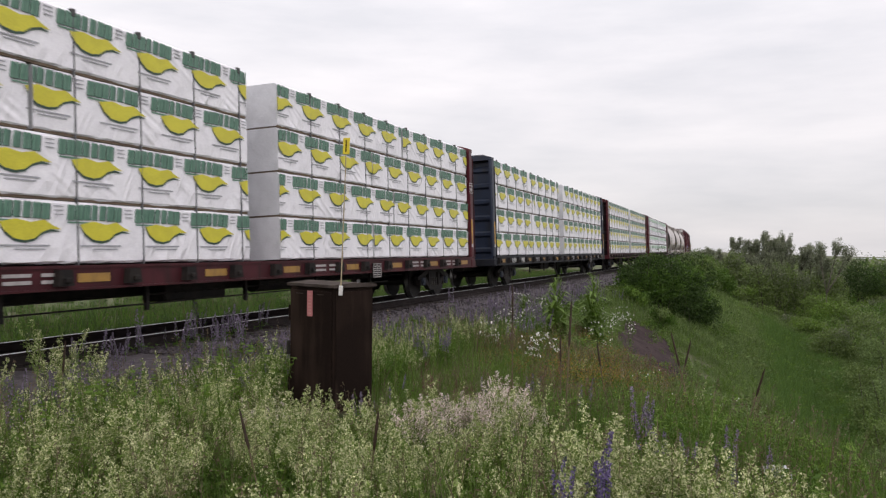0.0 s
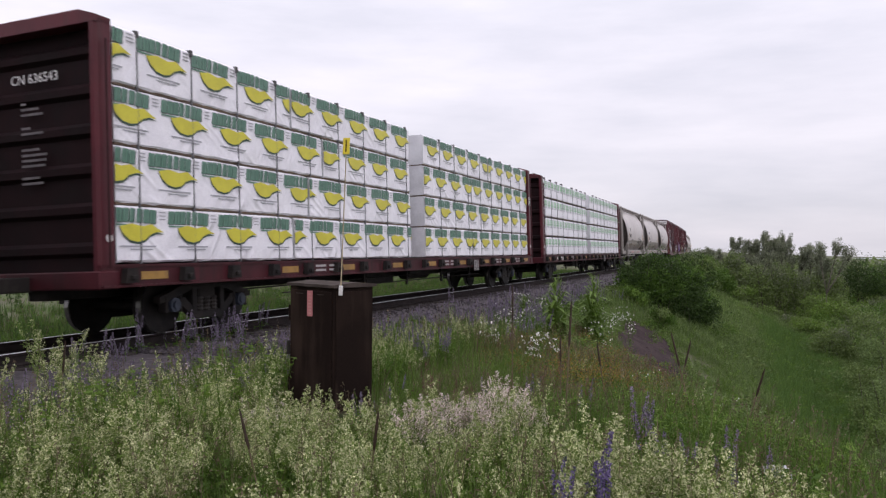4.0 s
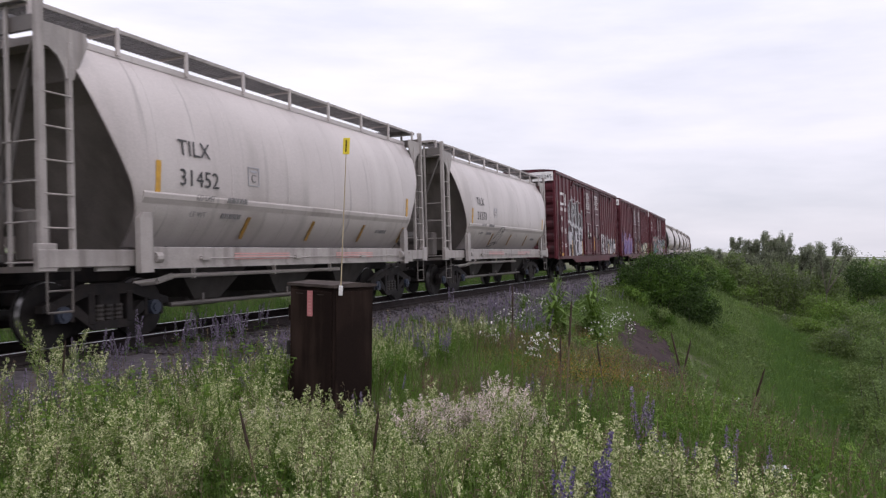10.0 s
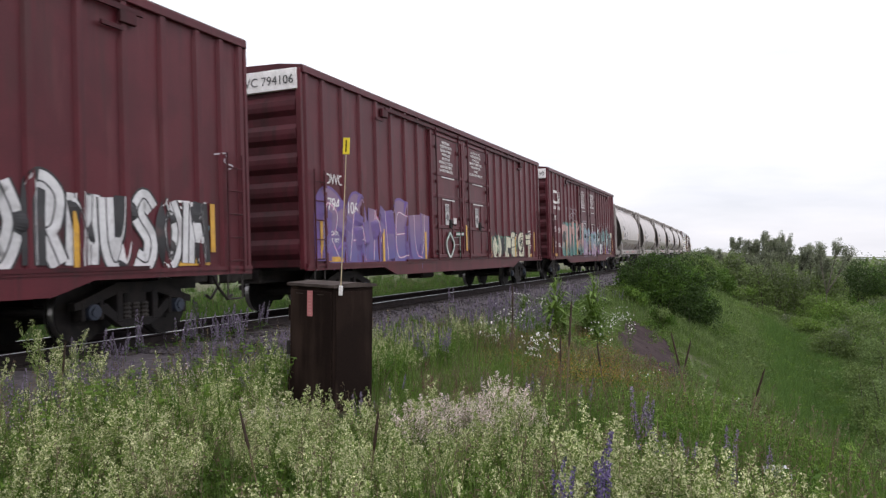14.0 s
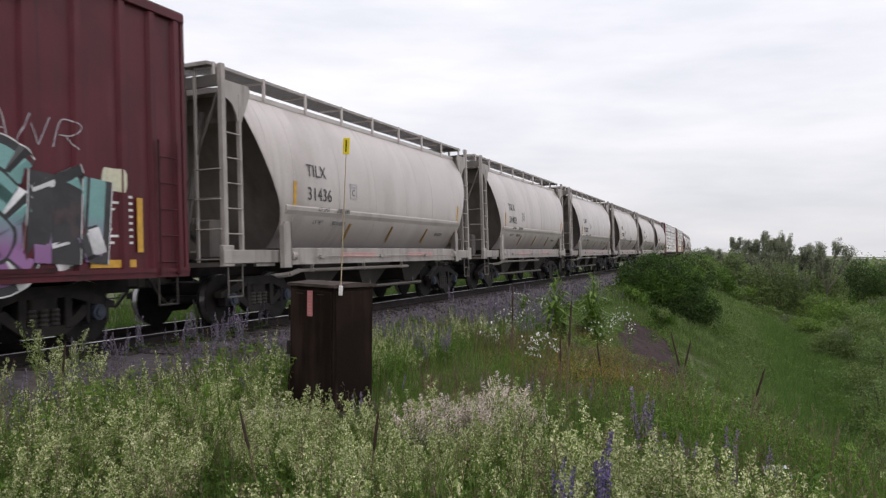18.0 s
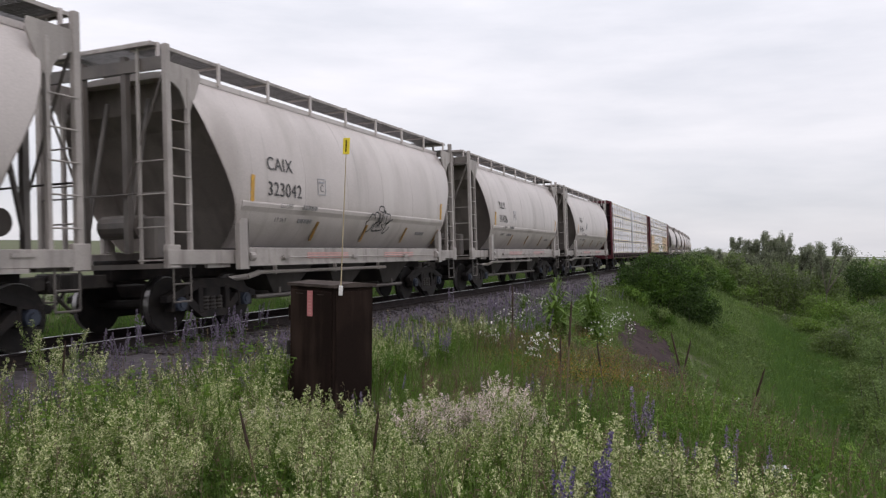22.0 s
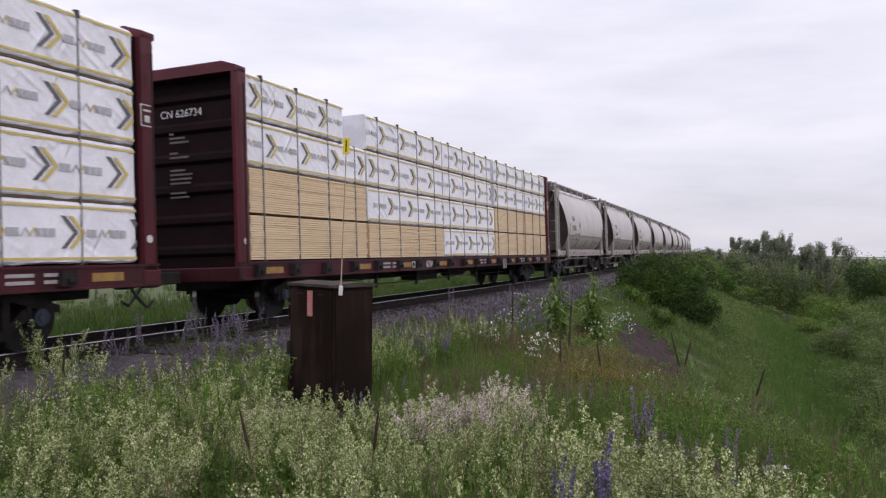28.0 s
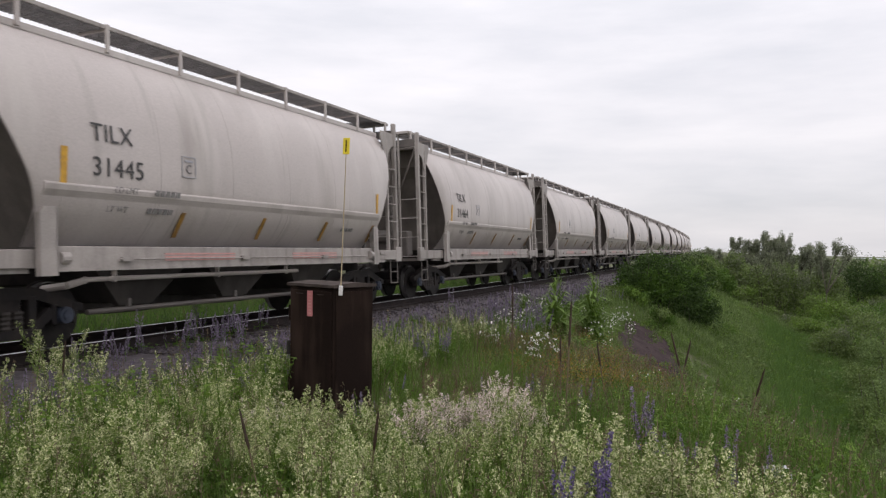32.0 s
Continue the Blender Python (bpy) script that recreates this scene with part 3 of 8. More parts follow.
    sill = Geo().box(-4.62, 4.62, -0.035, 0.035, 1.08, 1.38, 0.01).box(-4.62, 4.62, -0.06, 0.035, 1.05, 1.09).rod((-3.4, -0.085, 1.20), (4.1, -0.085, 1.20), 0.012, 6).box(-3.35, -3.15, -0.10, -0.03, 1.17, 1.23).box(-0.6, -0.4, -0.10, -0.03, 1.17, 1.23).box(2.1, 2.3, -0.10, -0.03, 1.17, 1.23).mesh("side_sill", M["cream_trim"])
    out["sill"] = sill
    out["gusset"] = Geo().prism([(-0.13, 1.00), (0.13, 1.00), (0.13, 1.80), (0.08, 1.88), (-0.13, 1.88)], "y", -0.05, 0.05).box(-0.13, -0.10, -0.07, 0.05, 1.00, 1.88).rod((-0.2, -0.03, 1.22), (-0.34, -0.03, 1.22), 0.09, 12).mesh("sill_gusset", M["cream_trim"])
    end = Geo()
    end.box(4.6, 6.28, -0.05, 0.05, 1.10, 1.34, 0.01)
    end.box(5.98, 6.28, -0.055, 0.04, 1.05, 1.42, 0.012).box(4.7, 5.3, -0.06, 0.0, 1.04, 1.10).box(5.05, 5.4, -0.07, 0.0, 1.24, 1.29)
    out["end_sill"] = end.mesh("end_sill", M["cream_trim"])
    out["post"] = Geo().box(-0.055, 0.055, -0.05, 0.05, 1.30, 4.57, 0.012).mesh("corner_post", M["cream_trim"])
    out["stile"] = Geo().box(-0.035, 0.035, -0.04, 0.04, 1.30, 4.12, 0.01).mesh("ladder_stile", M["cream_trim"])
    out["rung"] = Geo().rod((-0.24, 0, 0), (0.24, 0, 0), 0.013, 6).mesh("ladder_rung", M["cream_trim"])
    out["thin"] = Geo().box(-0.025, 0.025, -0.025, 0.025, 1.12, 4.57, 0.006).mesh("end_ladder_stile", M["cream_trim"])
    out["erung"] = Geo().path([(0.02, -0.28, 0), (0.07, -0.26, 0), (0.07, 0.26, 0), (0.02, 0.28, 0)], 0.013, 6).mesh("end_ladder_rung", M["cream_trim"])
    step = Geo().path([(-0.2, 0, 1.1), (-0.2, 0, 0.52), (0.2, 0, 0.52), (0.2, 0, 1.1)], 0.016, 6).rod((-0.2, 0, 0.8), (0.2, 0, 0.8), 0.014, 6)
    out["step"] = step.mesh("sill_step", M["cream_dark"])
    brace = Geo()
    for sg in (-1, 1):
        brace.rod((6.1, sg * 0.45, 1.35), (5.55, sg * 0.45, 3.9), 0.04, 8)
        brace.box(6.02, 6.12, sg * 0.45 - 0.05, sg * 0.45 + 0.05, 1.3, 4.48)
        brace.rod((6.15, sg * 1.3, 4.15), (6.15, sg * 0.45, 2.2), 0.025, 6)
        brace.rod((6.16, -1.3, 2.25), (6.16, 1.3, 2.25), 0.016, 6)
    brace.box(5.5, 6.25, -1.3, 1.3, 1.05, 1.13).box(6.08, 6.14, -1.32, 1.32, 4.2, 4.4).rod((5.8, -0.3, 1.75), (5.8, 0.5, 1.75), 0.2, 14).box(5.6, 5.95, 0.6, 0.9, 1.2, 1.9, 0.03)
    out["brace"] = brace.mesh("end_frame", M["cream_dark"])
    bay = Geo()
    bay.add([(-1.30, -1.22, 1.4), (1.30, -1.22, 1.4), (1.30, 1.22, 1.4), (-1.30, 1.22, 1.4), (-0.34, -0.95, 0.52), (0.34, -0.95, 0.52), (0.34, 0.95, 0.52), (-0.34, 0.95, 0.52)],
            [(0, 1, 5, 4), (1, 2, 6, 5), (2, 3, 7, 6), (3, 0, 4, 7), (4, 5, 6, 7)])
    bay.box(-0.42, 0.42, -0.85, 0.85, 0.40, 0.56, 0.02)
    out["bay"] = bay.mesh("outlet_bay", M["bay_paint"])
    out["centre"] = Geo().box(-6.2, 6.2, -0.2, 0.2, 0.86, 1.2, 0.02).mesh("centre_sill", M["steel"])
    pipe = Geo().rod((-3.7, -1.28, 0.93), (1.6, -1.28, 0.93), 0.035, 8).path([(-3.7, -1.28, 0.93), (-3.95, -1.2, 0.86), (-4.05, -0.6, 0.8)], 0.05, 8)
    for x in (-3.2, -0.9, 1.2):
        pipe.box(x - 0.02, x + 0.02, -1.31, -1.25, 0.88, 1.1)
    out["pipe"] = pipe.mesh("brake_pipe", M["cream"])
    low = Geo().rod((-3.4, -0.95, 0.46), (3.2, -0.95, 0.46), 0.04, 8)
    for x in (-2.6, 0, 2.6):
        low.box(x - 0.03, x + 0.03, -0.98, -0.92, 0.46, 1.1)
    out["low"] = low.mesh("outlet_pipe", M["cream_dark"])
    out["ref"] = Geo().box(-0.05, 0.05, -0.004, 0.004, -0.24, 0.24).mesh("reflector_strip", M["reflector"])
    out["ref_low"] = Geo().box(-0.046, 0.046, -0.004, 0.004, -0.22, 0.22).mesh("reflector_strip", M["reflector_dull"])
    panel = Geo()
    for k in range(3):
        panel.box(-0.85, 0.85, -0.003, 0.003, -0.06 + k * 0.045, -0.035 + k * 0.045)
    out["panel"] = panel.mesh("stencil_panel", M["red_ink"])
    bars = Geo()
    for k in range(5):
        bars.box(0.11 * k, 0.11 * k + 0.085, -0.003, 0.003, 0.0, 0.09)
    out["bars"] = bars.mesh("stencil", M["faint_ink"])
    square = Geo().box(-0.16, 0.16, -0.003, 0.003, 0.15, 0.165).box(-0.16, 0.16, -0.003, 0.003, -0.165, -0.15).box(-0.16, -0.145, -0.003, 0.003, -0.15, 0.15).box(0.145, 0.16, -0.003, 0.003, -0.15, 0.15).box(-0.10, 0.10, -0.003, 0.003, 0.075, 0.105)
    out["square"] = square.mesh("stencil_square", M["grey_ink"])
    return out


HOP = hopper_meshes()


def hop_u(z):
    zs = [p[1] for p in HOP_PROF][::-1]
    return float(np.interp(z, zs, [p[0] for p in HOP_PROF][::-1]))


def hopper(s_, mark="", number="", near=True, label="light grey-beige covered hopper wagon with rounded sides"):
    s = s_ + 0.06
    car = thing("covered_hopper", label, "railway wagon", "covered hoppers of the train")
    for key in ("body", "belt", "roof", "hatch", "walkway", "rim", "centre", "pipe", "low"):
        part(HOP[key].name.split(".")[0], HOP[key], None, car)
    for x in (-4.35, -2.6, -0.87, 0.87, 2.6, 4.35):
        part("weld_seam", HOP["seam"], None, car, at=pose(x, 0, 0))
    for x in (-6.1, -4.6, -3.1, -1.55, 0, 1.55, 3.1, 4.6, 6.1):
        part("walkway_support", HOP["support"], None, car, at=pose(x, 0, 0))
        if near:
            part("walkway_support", HOP["support"], None, car, at=pose(x, 0, 0, 0, 0, 180))
    for y, rz in ((-1.50, 0), (1.50, 180)):
        part("side_sill", HOP["sill"], None, car, at=pose(0, y, 0, 0, 0, rz))
        for x in (-4.55, 4.55):
            part("sill_gusset", HOP["gusset"], None, car, at=pose(x, y * 1.02, 0, 0, 0, 0 if x > 0 else 180))
        for e in (-1, 1):
            part("end_sill", HOP["end_sill"], None, car, at=pose(0, y * 0.92, 0, 0, 0, 0 if e > 0 else 180))
            part("corner_post", HOP["post"], None, car, at=pose(e * 6.15, y * 0.9, 0))
            part("ladder_stile", HOP["stile"], None, car, at=pose(e * 5.68, y * 0.9, 0))
            part("sill_step", HOP["step"], None, car, at=pose(e * 5.92, y * 0.92, 0))
            if y < 0:
                for k in range(5):
                    part("ladder_rung", HOP["rung"], None, car, at=pose(e * 5.92, y * 0.9 - 0.045, 1.62 + k * 0.44))
    for e in (-1, 1):
        part("slope_sheet", HOP["ends"], None, car, "sloping end sheet, browner and darker than the sides", at=pose(0, 0, 0, 0, 0, 0 if e > 0 else 180))
        for sgn in (-1, 1):
            part("corner_plate", HOP["wing"], None, car, at=pose(0, 0, 0) if e > 0 and sgn < 0 else Matrix.Diagonal((e, -sgn, 1, 1)))
        part("end_ladder_stile", HOP["thin"], None, car, at=pose(e * 6.17, -0.80, 0))
        for k in range(4):
            part("end_ladder_rung", HOP["erung"], None, car, at=pose(e * 6.17, -1.06, 1.18 + k * 0.52, 0, 0, 0 if e > 0 else 180))
        part("end_frame", HOP["brace"], None, car, at=pose(0, 0, 0, 0, 0, 0 if e > 0 else 180))
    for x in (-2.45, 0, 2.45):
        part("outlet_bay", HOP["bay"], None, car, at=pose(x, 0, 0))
    for x, z, tilt in ((-4.37, 2.42, 0), (4.53, 2.40, 0)):
        part("reflector_strip", HOP["ref"], None, car, at=pose(x, -hop_u(z) - 0.008, z, 4, tilt))
    for x in (-2.05, 0.12, 2.32, 4.45):
        part("reflector_strip", HOP["ref_low"], None, car, at=pose(x, -hop_u(1.72) - 0.022, 1.72, 31, 0))
    for x in (-1.6, 1.9):
        part("stencil_panel", HOP["panel"], None, car, at=pose(x, -1.539, 1.23))
    for words, z, dx, lean in (("LD LMT", 2.115, 0.0, 16), ("LT WT", 1.86, -0.06, 26)):
        letter(words, 0.13, M["faint_ink"], car, -3.55 + dx, z, hop_u(z) + (0.052 if z > 2 else 0.02), 1.0, lean)
        part("stencil", HOP["bars"], None, car, at=pose(-2.78 + dx, -hop_u(z) - (0.055 if z > 2 else 0.026), z, lean))
    part("stencil", HOP["bars"], None, car, at=pose(3.0, -hop_u(1.74) - 0.024, 1.74, 32))
    part("stencil_square", HOP["square"], None, car, at=pose(-2.0, -hop_u(2.62) - 0.008, 2.62))
    letter("C", 0.20, M["dark_ink"], car, -2.07, 2.52, hop_u(2.62) + 0.006)
    if mark:
        letter(mark, 0.355, M["black"], car, -3.92, 2.80, hop_u(2.90) + 0.03, 1.05, -5)
        letter(number, 0.37, M["black"], car, -3.92, 2.33, hop_u(2.6) + 0.012, 1.05, 0)
    for x in (-4.75, 4.75):
        add_truck(car, s, x)
    add_couplers(car, 6.5)
    HOPPERS.append(car)
    return roll(car, s)


# ---- box car ----
BOX_RIBS = [-9.28, -8.62, -7.78, -6.94, -6.10, -5.27, -4.43, -3.60] + [3.35, 4.15, 4.95, 5.75, 6.55, 7.35, 8.15, 8.75, 9.28]


def box_u(x):
    """How far the side stands out at x (posts over flat sheet)."""
    for r in BOX_RIBS:
        if abs(x - r) < 0.05:
            return 1.455
        if abs(x - r) < 0.08:
            return 1.455 - (abs(x - r) - 0.05) / 0.03 * 0.05
    return 1.498 if -2.8 < x < 2.5 else 1.405


def boxcar_meshes():
    out = {}
    body = Geo().box(-9.42, 9.42, -1.40, 1.40, 1.0, 5.02)
    out["body"] = body.mesh("body", M["maroon"])
    out["rib"] = Geo().prism([(-0.08, -1.40), (-0.05, -1.455), (0.05, -1.455), (0.08, -1.40)], "z", 1.0, 5.0).mesh("side_post", M["maroon"])
    out["roof"] = Geo().prism([(-1.45, 5.02), (1.45, 5.02), (1.45, 5.10), (0.9, 5.17), (0, 5.20), (-0.9, 5.17), (-1.45, 5.10)], "x", -9.44, 9.44).mesh("roof", M["maroon_dark"])
    out["chord"] = Geo().box(-9.44, 9.44, -1.475, -1.40, 4.94, 5.08, 0.01).mesh("top_chord", M["maroon"])
    sill = Geo().prism([(-9.44, 1.06), (-9.44, 0.92), (-5.9, 0.92), (-5.2, 0.72), (5.2, 0.72), (5.9, 0.92), (9.44, 0.92), (9.44, 1.06)], "y", -1.47, -1.40)
    sill.box(-9.44, 9.44, -1.49, -1.40, 1.0, 1.05)
    out["sill"] = sill.mesh("side_sill", M["maroon"])
    out["under"] = Geo().box(-9.3, 9.3, -1.3, 1.3, 0.93, 1.0).box(-9.4, 9.4, -0.25, 0.25, 0.68, 0.98).box(-2.5, -1.6, -1.0, -0.5, 0.55, 0.95, 0.04).rod((0.3, -0.7, 0.75), (1.6, -0.7, 0.75), 0.2, 14).mesh("underframe", M["steel"])
    door = Geo()
    door.box(-1.33, 1.33, -0.035, 0.03, 1.12, 4.74, 0.01)
    out["door"] = door.mesh("door", M["maroon"])
    out["drail"] = Geo().box(-1.21, 1.21, -0.065, -0.035, -0.05, 0.05, 0.012).mesh("door_rail", M["maroon"])
    out["dstile"] = Geo().box(-0.06, 0.06, -0.075, -0.035, 1.12, 4.74, 0.012).mesh("door_stile", M["maroon"])
    out["drib"] = Geo().box(-0.035, 0.035, -0.055, -0.035, 1.22, 2.84).mesh("door_rib", M["maroon"])
    bar = Geo().rod((0, 0, 1.05), (0, 0, 4.85), 0.024, 8)
    for z in (1.3, 2.3, 3.3, 4.3):
        bar.box(-0.05, 0.05, -0.03, 0.04, z - 0.05, z + 0.05, 0.008)
    out["bar"] = bar.mesh("lock_bar", M["maroon_dark"])
    out["rail"] = Geo().box(-4.6, 6.9, -1.51, -1.46, 1.04, 1.10).box(-5.7, 6.9, -1.50, -1.455, 4.78, 4.86).mesh("door_track", M["maroon_dark"])
    hang = Geo().box(-0.16, 0.16, -0.05, 0.02, -0.14, 0.06, 0.01).box(-0.5, -0.1, -0.04, 0.0, -0.26, -0.2)
    out["hang"] = hang.mesh("door_stop", M["maroon_dark"])
    # Ridges and an added end sheet in darker maroon: painted shade between cars.
    out["ridge"] = Geo().prism([(-9.42, -0.23), (-9.455, -0.17), (-9.50, -0.10), (-9.51, 0.0), (-9.50, 0.10), (-9.455, 0.17), (-9.42, 0.23)], "y", -1.31, 1.31).mesh("end_corrugation", M["maroon_dark"])
    out["sheet"] = Geo().box(-9.432, -9.421, -1.31, 1.31, 1.0, 4.62).mesh("end_sheet", M["maroon_dark"])
    out["corner"] = Geo().box(-9.49, -9.405, -1.43, -1.31, 0.95, 5.02, 0.012).mesh("corner_post", M["maroon"])
    out["plate"] = Geo().box(-9.52, -9.425, -1.36, 1.36, 4.60, 5.03, 0.01).mesh("end_panel", M["white"])
    out["ladder"] = Geo().path([(-0.2, -1.50, 0.95), (-0.2, -1.50, 3.0)], 0.02, 6).path([(0.2, -1.50, 0.95), (0.2, -1.50, 3.0)], 0.02, 6).mesh("ladder_stile", M["maroon_dark"])
    out["rung"] = Geo().rod((-0.2, -1.50, 0), (0.2, -1.50, 0), 0.014, 6).mesh("ladder_rung", M["maroon_dark"])
    out["stir"] = Geo().path([(-0.2, -1.45, 0.95), (-0.2, -1.45, 0.5), (0.2, -1.45, 0.5), (0.2, -1.45, 0.95)], 0.018, 6).mesh("sill_step", M["steel_mid"])
    for key, lines in (("sign", ("-IMPORTANT-", "CLOSE THIS DOOR", "BEFORE CLOSING", "MAIN DOOR", "-IMPORTANT-", "FERMER CETTE PORTE", "AVANT DE FERMER", "LA PORTE PRINCIPALE")), ("sign2", ("CLOSE AND LOCK", "THIS DOOR BEFORE", "MOVING CAR", "FERMER ET VERROUILLER", "LES DEUX PORTES", "AVANT", "DE DEPLACER LE WAGON"))):
        out[key] = text_mesh("\n".join(lines), 0.118, M["white"], 0.92, "CENTER")
    out["rule"] = Geo().box(-0.5, 0.5, -0.003, 0.003, -0.015, 0.015).mesh("stencil_line", M["white"])
    tag = Geo().box(-0.15, 0.15, -0.003, 0.003, -0.34, 0.28)
    out["tag"] = tag.mesh("handling_plate", M["pale_plate"])
    marks = Geo()
    for k in range(3):
        marks.prism([(-0.13, 0.20 - k * 0.07), (0.0, 0.26 - k * 0.07), (0.13, 0.20 - k * 0.07), (0.13, 0.17 - k * 0.07), (0.0, 0.23 - k * 0.07), (-0.13, 0.17 - k * 0.07)], "y", -0.006, 0.0)
    marks.rod((0, -0.006, -0.12), (0, 0.0, -0.12), 0.10, 16)
    out["tag_mark"] = marks.mesh("handling_mark", M["dark_ink"])
    out["ticket"] = Geo().box(-0.13, 0.13, -0.003, 0.003, -0.085, 0.085).mesh("waybill_card", M["white"])
    out["lock"] = Geo().box(-0.10, 0.10, -0.06, 0.0, -0.13, 0.13, 0.02).rod((0.0, -0.06, 0.0), (0.24, -0.09, -0.05), 0.018, 6).mesh("lock_gear", M["steel"])
    out["slot"] = Geo().box(-0.30, 0.30, -0.004, 0.004, 0.10, 0.115).box(-0.30, 0.30, -0.004, 0.004, -0.115, -0.10).box(-0.30, -0.285, -0.004, 0.004, -0.1, 0.1).box(0.285, 0.30, -0.004, 0.004, -0.1, 0.1).mesh("routing_frame", M["spray_pale"])
    out["ref"] = Geo().box(-0.055, 0.055, -0.003, 0.003, -0.4, 0.4).mesh("reflector_strip", M["reflector"])
    out["ref2"] = Geo().box(-0.42, 0.42, -0.003, 0.003, -0.055, 0.055).mesh("reflector_strip", M["reflector"])
    out["small"] = Geo().box(-0.25, 0.25, -0.003, 0.003, 0, 0.05).box(-0.25, 0.1, -0.003, 0.003, 0.1, 0.15).mesh("stencil", M["white"])
    return out


BOX = boxcar_meshes()


def ribbon(pts, width, side, closed=False, fine=0.03, lift=0.005):
    """A painted stroke on a vehicle's side: a flat band along pts (x, z) that follows the sheet and posts."""
    p = [Vector((a, b)) for a, b in pts]
    if closed:
        p = p + p[:1]
    dense = []
    n = len(p)
    for i in range(n - 1):
        a, b, c, d = (p[i - 1] if i > 0 else (p[-2] if closed else p[0])), p[i], p[i + 1], (p[i + 2] if i + 2 < n else (p[1] if closed else p[-1]))
        k = max(2, int((c - b).length / fine))
        for j in range(k):
            t = j / k
            dense.append(0.5 * (2 * b + (c - a) * t + (2 * a - 5 * b + 4 * c - d) * t * t + (3 * b - a - 3 * c + d) * t ** 3))
    dense.append(p[-1])
    rows = []
    for i, q in enumerate(dense):
        d = (dense[min(i + 1, len(dense) - 1)] - dense[max(i - 1, 0)])
        d = d.normalized() if d.length > 0 else Vector((1, 0))
        nrm = Vector((-d.y, d.x))
        rows.append([(q.x + nrm.x * width * e, -side(q.x + nrm.x * width * e) - lift, q.y + nrm.y * width * e) for e in (-0.5, 0, 0.5)])
    return Geo().sheet(rows)


def blot(pts, side, lift=0.003):
    """A filled painted patch with a smooth outline that follows the side, built in upright slices."""
    p = [Vector(q) for q in pts]
    n = len(p)
    line = []
    for i in range(n):
        a, b, c, d = p[i - 1], p[i], p[(i + 1) % n], p[(i + 2) % n]
        for j in range(8):
            t = j / 8
            line.append(0.5 * (2 * b + (c - a) * t + (2 * a - 5 * b + 4 * c - d) * t * t + (3 * b - a - 3 * c + d) * t ** 3))
    xs = np.arange(min(q.x for q in line) + 0.01, max(q.x for q in line), 0.03)
    rows = []
    for x in xs:
        zs = []
        for i in range(len(line)):
            a, b = line[i], line[(i + 1) % len(line)]
            if (a.x - x) * (b.x - x) < 0:
                zs.append(a.y + (b.y - a.y) * (x - a.x) / (b.x - a.x))
        if len(zs) >= 2:
            rows.append([(x, -side(x) - lift, min(zs)), (x, -side(x) - lift, max(zs))])
    return Geo().sheet(rows)


